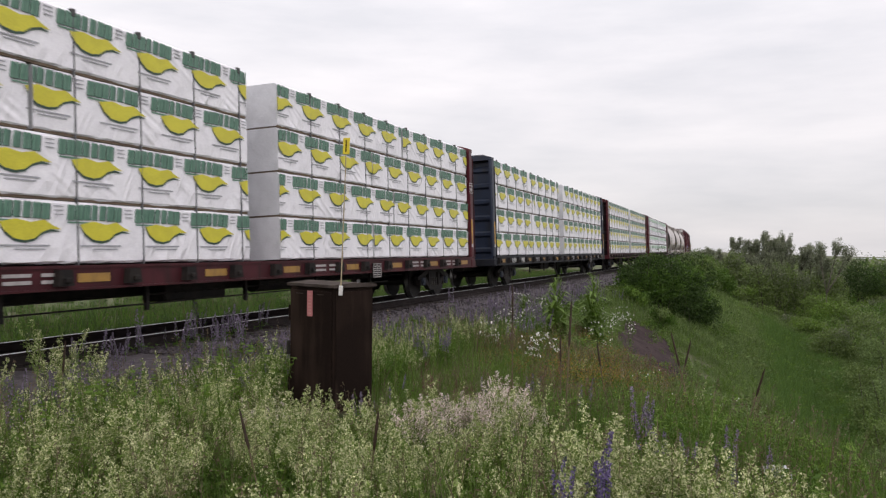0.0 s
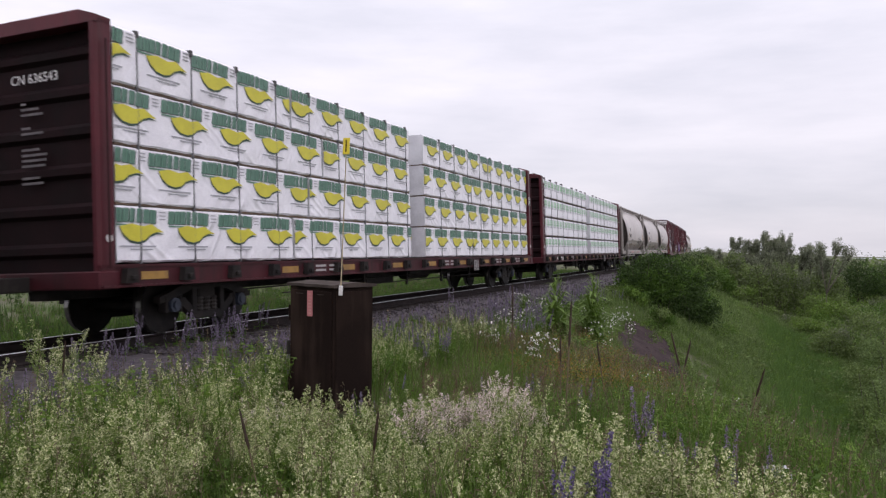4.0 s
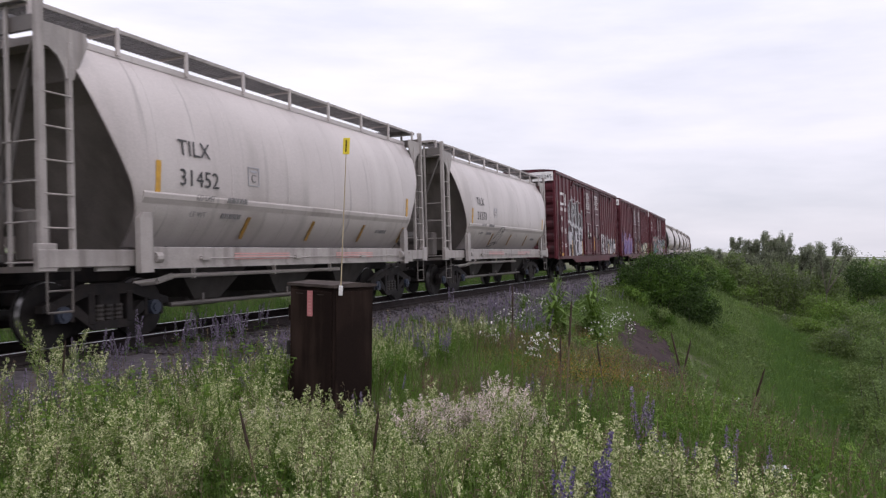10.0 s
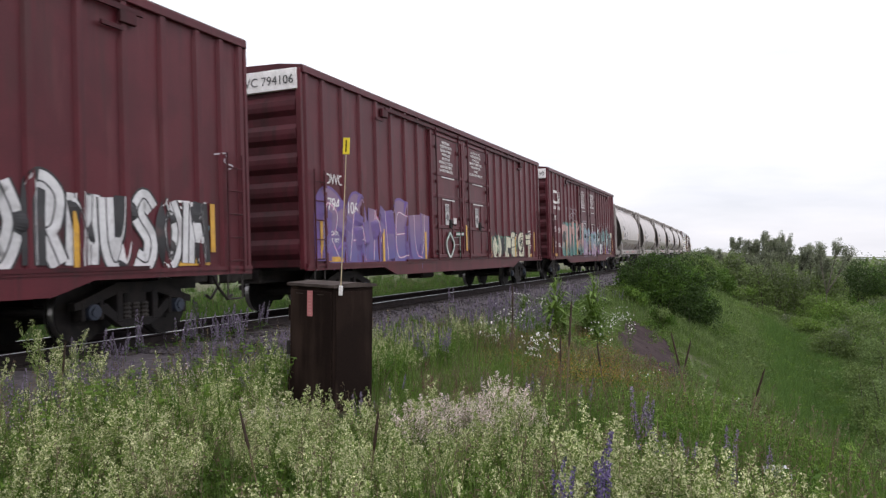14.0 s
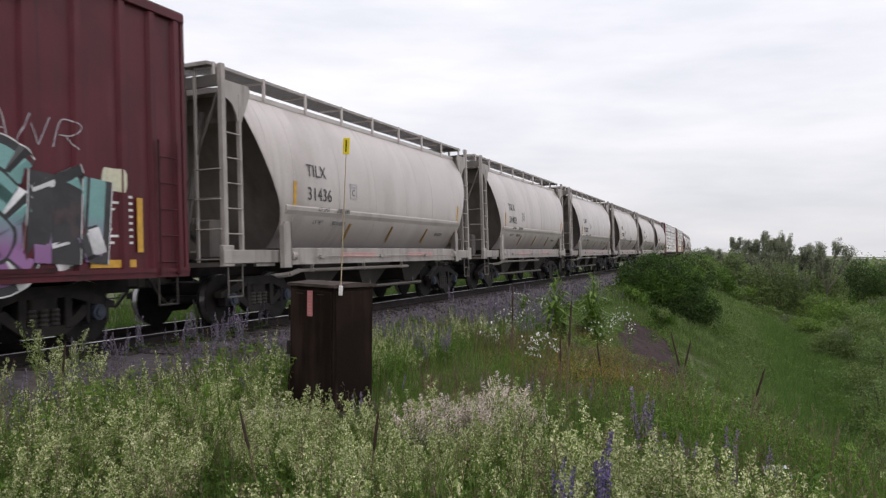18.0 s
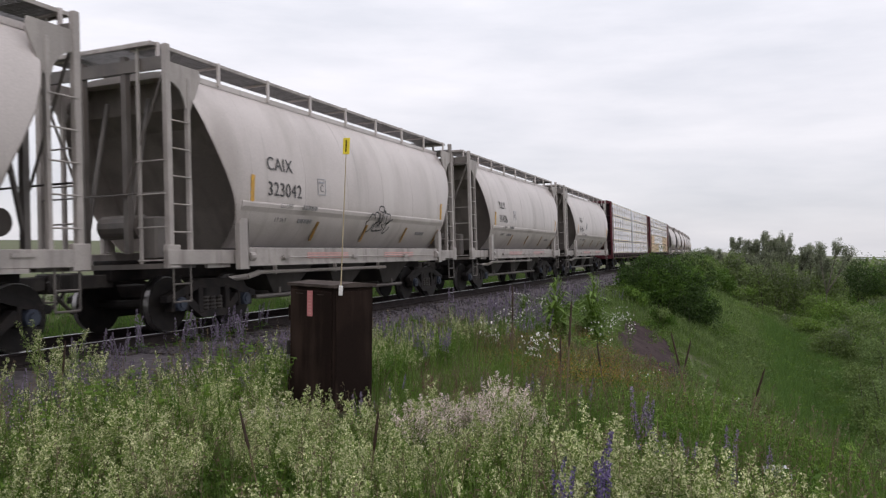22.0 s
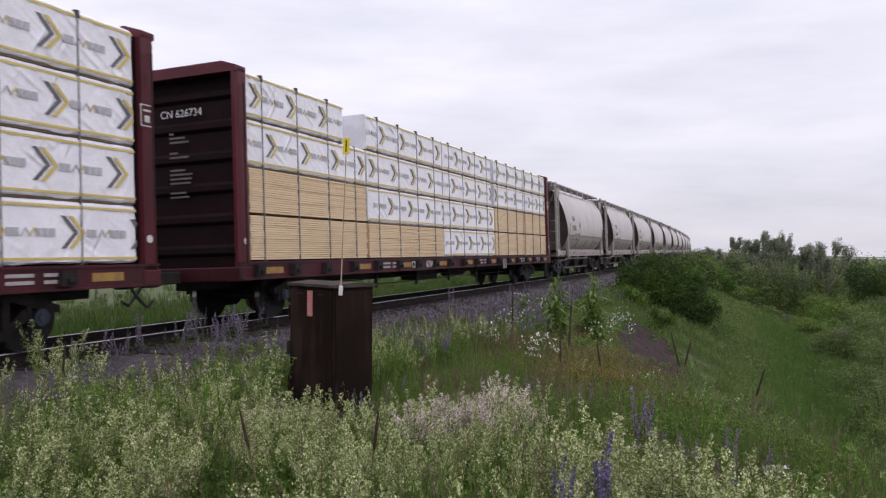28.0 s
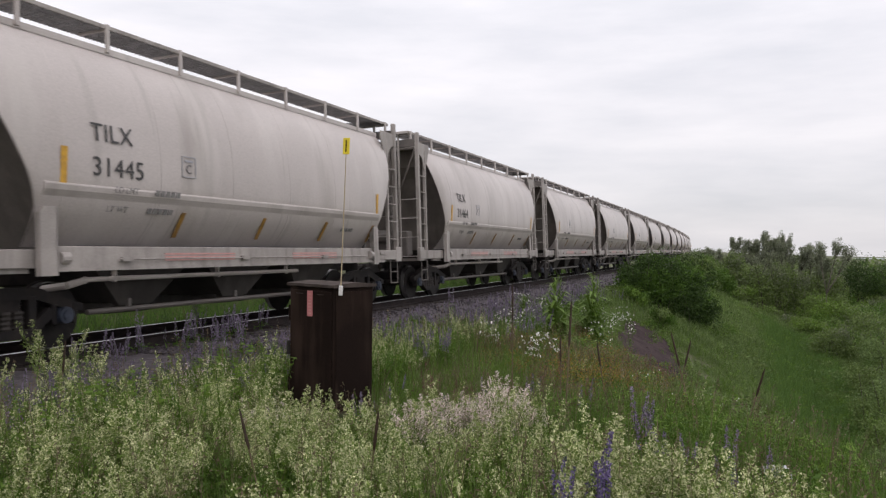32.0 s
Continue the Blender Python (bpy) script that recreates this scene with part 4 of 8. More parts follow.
def boxcar(s, mark, number, worm=True):
    car = thing("box_car", "oxide-red sixty-foot box car with sprayed graffiti along its side", "railway wagon", "box cars of the train")
    for key in ("body", "roof", "sill", "under", "rail"):
        part(BOX[key].name.split(".")[0], BOX[key], None, car)
    for rz in (0, 180):
        part("top_chord", BOX["chord"], None, car, at=pose(0, 0, 0, 0, 0, rz))
        for k in range(6):
            part("end_corrugation", BOX["ridge"], None, car, at=pose(0, 0, 1.36 + k * 0.585, 0, 0, rz))
        for sgn in (-1, 1):
            part("corner_post", BOX["corner"], None, car, at=Matrix.Diagonal((1 if rz == 0 else -1, -sgn, 1, 1)))
        part("end_sheet", BOX["sheet"], None, car, at=pose(0, 0, 0, 0, 0, rz))
        part("end_panel", BOX["plate"], None, car, "white painted end panel", at=pose(0, 0, 0, 0, 0, rz))
    for x in BOX_RIBS:
        part("side_post", BOX["rib"], None, car, at=pose(x, 0, 0))
    for x in (-1.5, 1.18):
        d = part("door", BOX["door"], None, car, "sliding plug door with lock bars", at=pose(x, -1.42, 0))
        for z in (1.17, 2.02, 2.90, 3.55, 4.68):
            part("door_rail", BOX["drail"], None, d, at=pose(0, 0, z))
        for dx in (-1.27, 1.27):
            part("door_stile", BOX["dstile"], None, d, at=pose(dx, 0, 0))
        for dx in (-0.5, 0.35):
            part("door_rib", BOX["drib"], None, d, at=pose(dx, 0, 0))
        for dx in (-0.95, 0.9):
            part("lock_bar", BOX["bar"], None, d, at=pose(dx, -0.09, 0))
        part("door_notice", BOX["sign" if x < 0 else "sign2"], None, d, "white stencilled notice", at=pose(-0.05, -0.042, 4.46, 90))
        for z in (3.47, 2.82):
            part("stencil_line", BOX["rule"], None, d, at=pose(0.0, -0.069, z))
        plate = part("handling_plate", BOX["tag"], None, d, "pale plate with dark handling symbols", at=pose(-0.12, -0.062, 2.42))
        part("handling_mark", BOX["tag_mark"], None, plate, at=pose(0, -0.004, 0))
        part("lock_gear", BOX["lock"], None, d, at=pose(0.10, -0.05, 2.12))
        if x < 0:
            part("waybill_card", BOX["ticket"], None, d, at=pose(0.52, -0.06, 2.22))
            part("routing_frame", BOX["slot"], None, d, at=pose(0.62, -0.045, 1.62))
    part("door_stop", BOX["hang"], None, car, at=pose(-5.7, -1.45, 4.75))
    part("door_stop", BOX["hang"], None, car, at=pose(6.6, -1.45, 4.75))
    for x in (-8.95, 8.98):
        part("ladder_stile", BOX["ladder"], None, car, at=pose(x, 0, 0))
        part("sill_step", BOX["stir"], None, car, at=pose(x, 0, 0))
        for k in range(5):
            part("ladder_rung", BOX["rung"], None, car, at=pose(x, 0, 1.15 + k * 0.4))
    for x, z in ((-8.80, 1.55), (-5.85, 1.45), (-3.2, 1.45), (2.65, 1.45), (5.65, 1.45), (8.44, 1.70)):
        part("reflector_strip", BOX["ref"], None, car, at=pose(x, -1.432, z))
    part("reflector_strip", BOX["ref"], None, car, at=pose(-0.12, -1.53, 1.72))
    part("reflector_strip", BOX["ref2"], None, car, at=pose(7.95, -1.412, 1.14))
    part("reflector_strip", BOX["ref2"], None, car, at=pose(-8.18, -1.412, 1.14))
    block = Geo()
    for k in range(8):
        block.box(7.62, 7.62 + (0.34, 0.42, 0.30, 0.08, 0.12, 0.36, 0.44, 0.30)[k], -1.412, -1.406, 1.42 + k * 0.095, 1.455 + k * 0.095).box(8.12, 8.32, -1.412, -1.406, 1.42 + k * 0.095, 1.455 + k * 0.095)
    part("stencil", block, M["white"], car)
    for words, z in (("LD LMT", 1.66), ("LT WT", 1.50)):
        letter(words, 0.13, M["white"], car, -8.42, z, 1.410, 1.0)
    part("stencil", BOX["small"], None, car, at=pose(-7.3, -1.408, 1.52))
    if worm:
        c_pts = [(-7.80, 4.08), (-8.18, 4.09), (-8.36, 4.06), (-8.44, 3.95), (-8.44, 3.74), (-8.37, 3.62), (-8.20, 3.59), (-7.84, 3.59), (-7.73, 3.62), (-7.68, 3.72), (-7.68, 3.94), (-7.63, 4.05), (-7.56, 4.05), (-7.49, 3.96), (-7.30, 3.66), (-7.23, 3.59), (-7.16, 3.64), (-7.14, 3.76), (-7.14, 4.12)]
        part("painted_emblem", ribbon(c_pts, 0.12, lambda x: box_u(x) + 0.004).mesh("painted_emblem", M["white"]), None, car, "white painted ribbon emblem")
        dash = Geo()
        for k in range(7):
            x = -8.5 + k * 0.24
            if abs(x + 7.78) > 0.12:
                dash.box(x, x + 0.15, -1.410, -1.403, 3.26, 3.42)
        part("stencil", dash, M["white"], car)
    letter(mark, 0.32, M["white"], car, -8.56, 2.76, 1.412, 0.86)
    letter(number[:3], 0.38, M["white"], car, -8.50, 2.20, 1.412, 0.92)
    letter(number[3:], 0.38, M["white"], car, -7.66, 2.16, 1.412, 0.92)
    part("lettering", text_mesh(mark + " " + number, 0.26, M["black"]), None, car, at=pose(-9.53, 0.2, 4.72, 90, 0, -90))
    for x in (-7.1, 7.1):
        add_truck(car, s, x)
    add_couplers(car, 9.75)
    return roll(car, s)


# ---- centre-beam flat car ----
def beam_meshes(paint, sheet, posts):
    out = {}
    out["deck"] = Geo().box(-11.10, 11.10, -1.34, 1.34, 1.04, 1.10).mesh("deck", paint)
    out["sill"] = Geo().box(-11.40, 11.40, -0.03, 0.03, 0.80, 1.12, 0.01).box(-11.40, 11.40, -0.09, 0.03, 0.80, 0.83).box(-11.40, 11.40, -0.05, 0.03, 1.09, 1.13).mesh("side_sill", paint)
    out["centre"] = Geo().box(-11.2, 11.2, -0.22, 0.22, 0.62, 1.04, 0.02).box(-2.2, -0.6, -0.75, -0.25, 0.5, 0.85, 0.03).rod((0.4, -0.6, 0.72), (1.9, -0.6, 0.72), 0.19, 14).rod((-7.5, -0.8, 0.62), (7.0, -0.8, 0.7), 0.016, 6).rod((-6.5, -1.1, 0.5), (5.5, -1.1, 0.56), 0.014, 6).mesh("underframe", M["steel"])
    hang = Geo().box(-0.03, 0.03, -1.13, -1.07, 0.42, 0.82)
    out["hang"] = hang.mesh("rod_hanger", M["steel"])
    out["pocket"] = Geo().prism([(-0.13, 0.86), (0.13, 0.86), (0.10, 1.07), (-0.10, 1.07)], "y", -0.11, 0.0).box(-0.05, 0.05, -0.16, 0.0, 0.90, 0.97, 0.01).mesh("winch", M["steel"])
    out["ref"] = Geo().box(-0.28, 0.28, -0.004, 0.004, 0.90, 1.02).mesh("reflector_strip", M["reflector_dull"])
    out["bars"] = Geo().box(-0.20, 0.20, -0.003, 0.003, 0.0, 0.045).mesh("stencil_bar", M["spray_pale"])
    out["bulkhead"] = Geo().box(11.08, 11.14, -1.30, 1.30, 1.0, 4.52).mesh("bulkhead", sheet)
    out["bpost"] = Geo().prism([(1.29, 11.12), (1.29, 11.40), (1.36, 11.40), (1.40, 11.36), (1.40, 11.12)][::-1], "z", 1.04, 4.58)
    out["bpost"].v = [(q[1], q[0], q[2]) for q in out["bpost"].v]
    out["bpost"] = out["bpost"].mesh("bulkhead_post", posts)
    out["btop"] = Geo().prism([(-1.40, 4.52), (1.40, 4.52), (1.40, 4.62), (1.10, 4.72), (-1.10, 4.72), (-1.40, 4.62)], "x", 11.115, 11.405).mesh("bulkhead_cap", posts)
    out["brib"] = Geo().prism([(11.14, -0.11), (11.21, -0.05), (11.21, 0.05), (11.14, 0.11)], "y", -1.29, 1.29).mesh("bulkhead_rib", sheet)
    out["bmid"] = Geo().box(11.14, 11.27, -0.07, 0.07, 1.05, 4.52, 0.02).mesh("bulkhead_stiffener", paint)
    out["bsill"] = Geo().box(11.06, 11.43, -1.42, 1.42, 0.78, 1.04, 0.02).mesh("end_sill", paint)
    out["bref"] = Geo().box(-0.05, 0.05, -0.003, 0.003, -0.4, 0.4).mesh("reflector_strip", M["reflector"])
    frame_ = Geo().box(-0.13, 0.13, -0.003, 0.003, 0.15, 0.165).box(-0.13, 0.13, -0.003, 0.003, -0.165, -0.15).box(-0.13, -0.117, -0.003, 0.003, -0.15, 0.15).box(0.117, 0.13, -0.003, 0.003, -0.15, 0.15).box(-0.05, 0.05, -0.003, 0.003, -0.1, 0.0).box(-0.08, 0.08, -0.003, 0.003, 0.06, 0.09)
    out["square"] = frame_.mesh("stencil_square", M["white"])
    marks = Geo()
    for z, w in ((3.52, 0.14), (3.44, 0.5), (3.36, 0.62), (3.16, 0.26), (3.08, 0.62), (2.84, 0.5), (2.76, 0.72), (2.68, 0.7), (2.6, 0.66), (2.42, 0.5), (2.34, 0.6)):
        marks.box(-11.219, -11.214, 0.55 - 0.7 * w, 0.55, z, z + 0.035)
    out["marks"] = marks.mesh("end_stencil", M["faint_stencil"])
    cots = Geo().box(-0.22, 0.22, -0.012, 0.012, -0.17, 0.17, 0.004)
    out["cots"] = cots.mesh("service_panel", M["steel"])
    grid_ = Geo()
    for z in (-0.16, -0.06, 0.04, 0.15):
        grid_.box(-0.20, 0.20, -0.003, 0.003, z - 0.008, z + 0.008)
    for x in (-0.20, 0.0, 0.20):
        grid_.box(x - 0.008, x + 0.008, -0.003, 0.003, -0.15, 0.15)
    for x in (-0.165, 0.035):
        for z in (-0.12, -0.02, 0.08):
            grid_.box(x, x + 0.12, -0.003, 0.003, z, z + 0.025)
    out["cots_print"] = grid_.mesh("service_table", M["spray_pale"])
    disc = Geo().rod((0, -0.003, 0), (0, 0.003, 0), 0.06, 16)
    out["disc"] = disc.mesh("white_disc", M["white"])
    beam = Geo().box(-11.08, 11.08, -0.05, 0.05, 4.30, 4.48)
    for k in range(10):
        x = -9.9 + k * 2.2
        beam.box(x - 0.06, x + 0.06, -0.05, 0.05, 1.1, 4.3)
    out["beam"] = beam.mesh("centre_beam", paint)
    out["ladder"] = Geo().path([(11.27, -1.46, 1.1), (11.27, -1.46, 4.3)], 0.02, 6).mesh("grab_iron", paint)
    return out


BEAM = {"maroon": beam_meshes(M["maroon_dark"], M["sooty"], M["maroon"]), "navy": beam_meshes(M["navy_grime"], M["navy"], M["navy"])}
TIER, BASE = 0.868, 1.16


def print_mesh(kind):
    """One printed repeat on the wrap, in its own space: a plain word bar and a patch of colour."""
    g = Geo()
    y = -0.645

    def flat(poly, lift=0.0):
        g.prism(poly, "y", y - 0.002 - lift, y + 0.002)

    if kind == "swoosh":
        g.slot = 0
        for j, w in enumerate((0.118, 0.122, 0.112, 0.096, 0.106, 0.120, 0.122)):
            x = -0.50 + j * 0.122
            up = 0.012 * math.sin(j * 0.5)
            for p0, p1 in ((0.0, 0.046), (0.058, w - 0.020)):
                g.slot = 3
                flat([(x + p0 + 0.016, 0.536 + up), (x + p1 + 0.016, 0.536 + up), (x + p1 + 0.036, 0.720 + up), (x + p0 + 0.036, 0.720 + up)])
                g.slot = 0
                flat([(x + p0, 0.545 + up), (x + p1, 0.545 + up), (x + p1 + 0.022, 0.735 + up), (x + p0 + 0.022, 0.735 + up)], 0.001)
        g.box(-0.48, -0.18, y - 0.002, y + 0.002, 0.505, 0.525)
        top = [(-0.31, 0.490), (-0.10, 0.535), (0.10, 0.50), (0.27, 0.535), (0.38, 0.475), (0.50, 0.425)]
        low = [(0.50, 0.425), (0.36, 0.425), (0.24, 0.385), (0.14, 0.310), (0.02, 0.285), (-0.12, 0.305), (-0.23, 0.380), (-0.31, 0.490)]
        g.slot = 3
        flat([(x, z - 0.030) for x, z in low[::-1]] + low[1:-1])
        g.slot = 1
        flat(top + low[1:-1], 0.001)
        g.slot = 2
        g.box(-0.30, 0.34, y - 0.002, y + 0.002, 0.215, 0.235)
        g.box(-0.12, 0.28, y - 0.002, y + 0.002, 0.175, 0.190)
        for j in range(3):
            g.box(0.42, 0.54, y - 0.002, y + 0.002, 0.60 + j * 0.05, 0.615 + j * 0.05)
    elif kind == "stripes":
        g.slot = 0
        for j in range(4):
            g.box(-0.22, 0.22, y - 0.002, y + 0.002, 0.64 - j * 0.040, 0.664 - j * 0.040)
        g.slot = 1
        g.box(-0.22, 0.22, y - 0.002, y + 0.002, 0.452, 0.492)
        g.slot = 0
        g.box(-0.22, 0.22, y - 0.002, y + 0.002, 0.410, 0.434)
        g.slot = 2
        for j in range(8):
            g.box(-0.21 + j * 0.053, -0.17 + j * 0.053, y - 0.002, y + 0.002, 0.335, 0.375)
    else:
        g.slot = 0
        for j, w in enumerate((0.085, 0.065, 0.0, 0.0, 0.075, 0.075, 0.085)):
            x = -0.56 + j * 0.092
            if w:
                g.box(x, x + w, y - 0.002, y + 0.002, 0.335, 0.435)
        for sl, x in ((0, -0.39), (1, -0.28)):
            g.slot = sl
            flat([(x, 0.335), (x + 0.02, 0.335), (x + 0.075, 0.415), (x + 0.13, 0.335), (x + 0.15, 0.335), (x + 0.075, 0.45)])
        for sl, x in ((2, 0.16), (1, 0.27)):
            g.slot = sl
            flat([(x, 0.60), (x + 0.065, 0.60), (x + 0.25, 0.395), (x + 0.185, 0.395)])
            g.slot = 1 if sl == 1 else 2
            flat([(x + 0.185, 0.393), (x + 0.25, 0.393), (x + 0.065, 0.185), (x, 0.185)])
    ink = {"swoosh": ["green_ink", "yellow_ink", "grey_ink", "shade_ink"], "stripes": ["lime_ink", "lime_deep", "soft_ink"], "chevron": ["soft_ink", "gold_ink", "dark_ink"]}[kind]
    k = 1.0 if kind == "stripes" else 1.12
    g.v = [(q[0] * k, q[1], q[2] * 1.05 if kind != "swoosh" else q[2] * 1.08 - 0.01) for q in g.v]
    return g.mesh("print", [M[i] for i in ink])


def wrap_mesh(length, seed, ht=0.828):
    """A wrapped pack: rounded edges, film that ripples a little."""
    rng = random.Random(seed)
    g = Geo()
    hl, hy = length / 2 - 0.015, 0.635
    loop = [(-hy, 0.03), (-hy, 0.2), (-hy, 0.4), (-hy, 0.6), (-hy, ht - 0.04), (-hy + 0.04, ht), (0, ht), (hy - 0.04, ht), (hy, ht - 0.04), (hy, 0.4), (hy, 0.03), (hy - 0.03, 0), (-hy + 0.03, 0), (-hy, 0.03)]
    m = max(8, int(length / 0.15))
    rows = []
    for i in range(m + 1):
        x = -hl + 2 * hl * i / m
        end = 0.025 if i in (0, m) else 0
        rows.append([(x, (y + rng.uniform(-0.006, 0.006) * (2.0 if z < 0.1 or z > 0.75 else 0.7)) * (1 - end), z + (rng.uniform(-0.004, 0.004) if 0.1 < z < 0.7 else rng.uniform(-0.014, 0.004) if z < 0.1 else 0)) for y, z in loop[:-1]])
        rows[-1].append(rows[-1][0])
    g.sheet(rows)
    k = len(loop)
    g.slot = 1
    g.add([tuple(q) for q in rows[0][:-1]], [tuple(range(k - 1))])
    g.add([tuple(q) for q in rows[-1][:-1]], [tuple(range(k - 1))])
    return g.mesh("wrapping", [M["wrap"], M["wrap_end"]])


def board_meshes(length):
    """A few courses of boards, each cut and set a little differently."""
    out = []
    for seed in range(6):
        rng = random.Random(seed * 17 + int(length * 10))
        e = length / 2 - 0.02
        g = Geo()
        d = rng.uniform(-0.010, 0.010)
        cut = rng.uniform(-0.8, 0.8) * e
        for a, b in ((-e + rng.uniform(0, 0.04), cut), (cut, e - rng.uniform(0, 0.04))):
            g.box(a + 0.002, b - 0.002, -0.63 + d + rng.uniform(-0.008, 0.008), 0.63 + d, 0.003, 0.0388)
        out.append(g.mesh("board_course", M["lumber"]))
    return out


PACKS, PRINTS = {}, {}


def cut_print(kind, lo, hi):
    """The printed repeat, cut off where the wrap folds round a bundle's end."""
    if (kind, lo, hi) not in CUTS:
        me = PRINTS[kind]
        if lo > -0.62 or hi < 0.62:
            bm = bmesh.new()
            bm.from_mesh(me)
            for x, way in ((lo, -1), (hi, 1)):
                bmesh.ops.bisect_plane(bm, geom=bm.verts[:] + bm.edges[:] + bm.faces[:], plane_co=(x, 0, 0), plane_no=(way, 0, 0), clear_outer=True)
            out = me.copy()
            bm.to_mesh(out)
            bm.free()
            me = out
        CUTS[kind, lo, hi] = me
    return CUTS[kind, lo, hi]


CUTS = {}
BEARERS = {}


def pack(length, kind, s, x, y, z, seed):
    """One strapped bundle of sawn lumber on a flat car."""
    key = (round(length, 2), kind)
    if key not in PACKS:
        skin = board_meshes(length) if kind == "boards" else wrap_mesh(length, seed, 0.785 if kind == "stripes" else 0.828)
        strap = Geo().box(-0.012, 0.012, -0.648, 0.648, -0.03, 0.834) if kind == "boards" else Geo().box(-0.009, 0.009, -0.648, 0.648, -0.03, 0.834)
        guard = Geo().box(-0.035, 0.035, -0.655, -0.55, 0.735, 0.842, 0.006).mesh("edge_guard", M["black"])
        line = Geo().box(-length / 2 + 0.02, length / 2 - 0.02, -0.647, -0.643, 0.0, 0.034).mesh("edge_stripe", M["gold_ink"])
        PACKS[key] = (skin, strap.mesh("strap", M["strap"]), guard, line)
    if kind != "boards" and kind not in PRINTS:
        PRINTS[kind] = print_mesh(kind)
    skin, strap, guard, line = PACKS[key]
    label = {"boards": "strapped bundle of bare sawn softwood boards on a flat car", "swoosh": "lumber bundle in white wrap with yellow and green print", "stripes": "lumber bundle in white wrap with light green print", "chevron": "lumber bundle in white wrap with gold and grey chevrons"}[kind]
    ob = thing("lumber_bundle", label, "lumber bundle", "lumber bundles on the flat cars")
    if kind == "boards":
        for k in range(19):
            part("board_course", skin[(k * 5 + seed) % 6], None, ob, at=pose(0, 0, k * 0.0432, 0, 0, 0) if k % 2 else Matrix.Translation((0, 0, k * 0.0432)) @ Matrix.Diagonal((-1, 1, 1, 1)))
    else:
        part(skin.name.split(".")[0], skin, None, ob)
        if z > BASE + 0.1:
            part("bearer", BEARERS.setdefault(round(length, 2), Geo().box(-length / 2 + 0.03, length / 2 - 0.03, -0.61, 0.61, -0.034, 0.002).mesh("bearer", M["bearer"])), None, ob)
    if y < 0:
        if kind != "boards":
            step = 0.64 if kind == "stripes" else 1.22
            first = round(random.Random(seed * 7 + int(s)).uniform(0, step), 1) - length / 2 - 0.3
            for k in range(int(length / step) + 2):
                c = first + k * step
                lo, hi = max(-0.62, round(-length / 2 + 0.03 - c, 1)), min(0.62, round(length / 2 - 0.03 - c, 1))
                if hi - lo > 0.2:
                    part("print", cut_print(kind, lo, hi), None, ob, at=pose(c, 0, 0))
        if kind == "chevron":
            for zz in (0.045, 0.735):
                part("edge_stripe", line, None, ob, at=pose(0, 0, zz))
        for k in range(19):
            gx = -10.55 + k * 1.21
            if abs(gx - x) < length / 2 - 0.05:
                part("strap", strap, None, ob, at=pose(gx - x, 0, 0))
                if z > BASE + 2.9 * TIER:
                    part("edge_guard", guard, None, ob, at=pose(gx - x, 0, 0))
    return roll(ob, s, Matrix.Translation((x, y, z)))


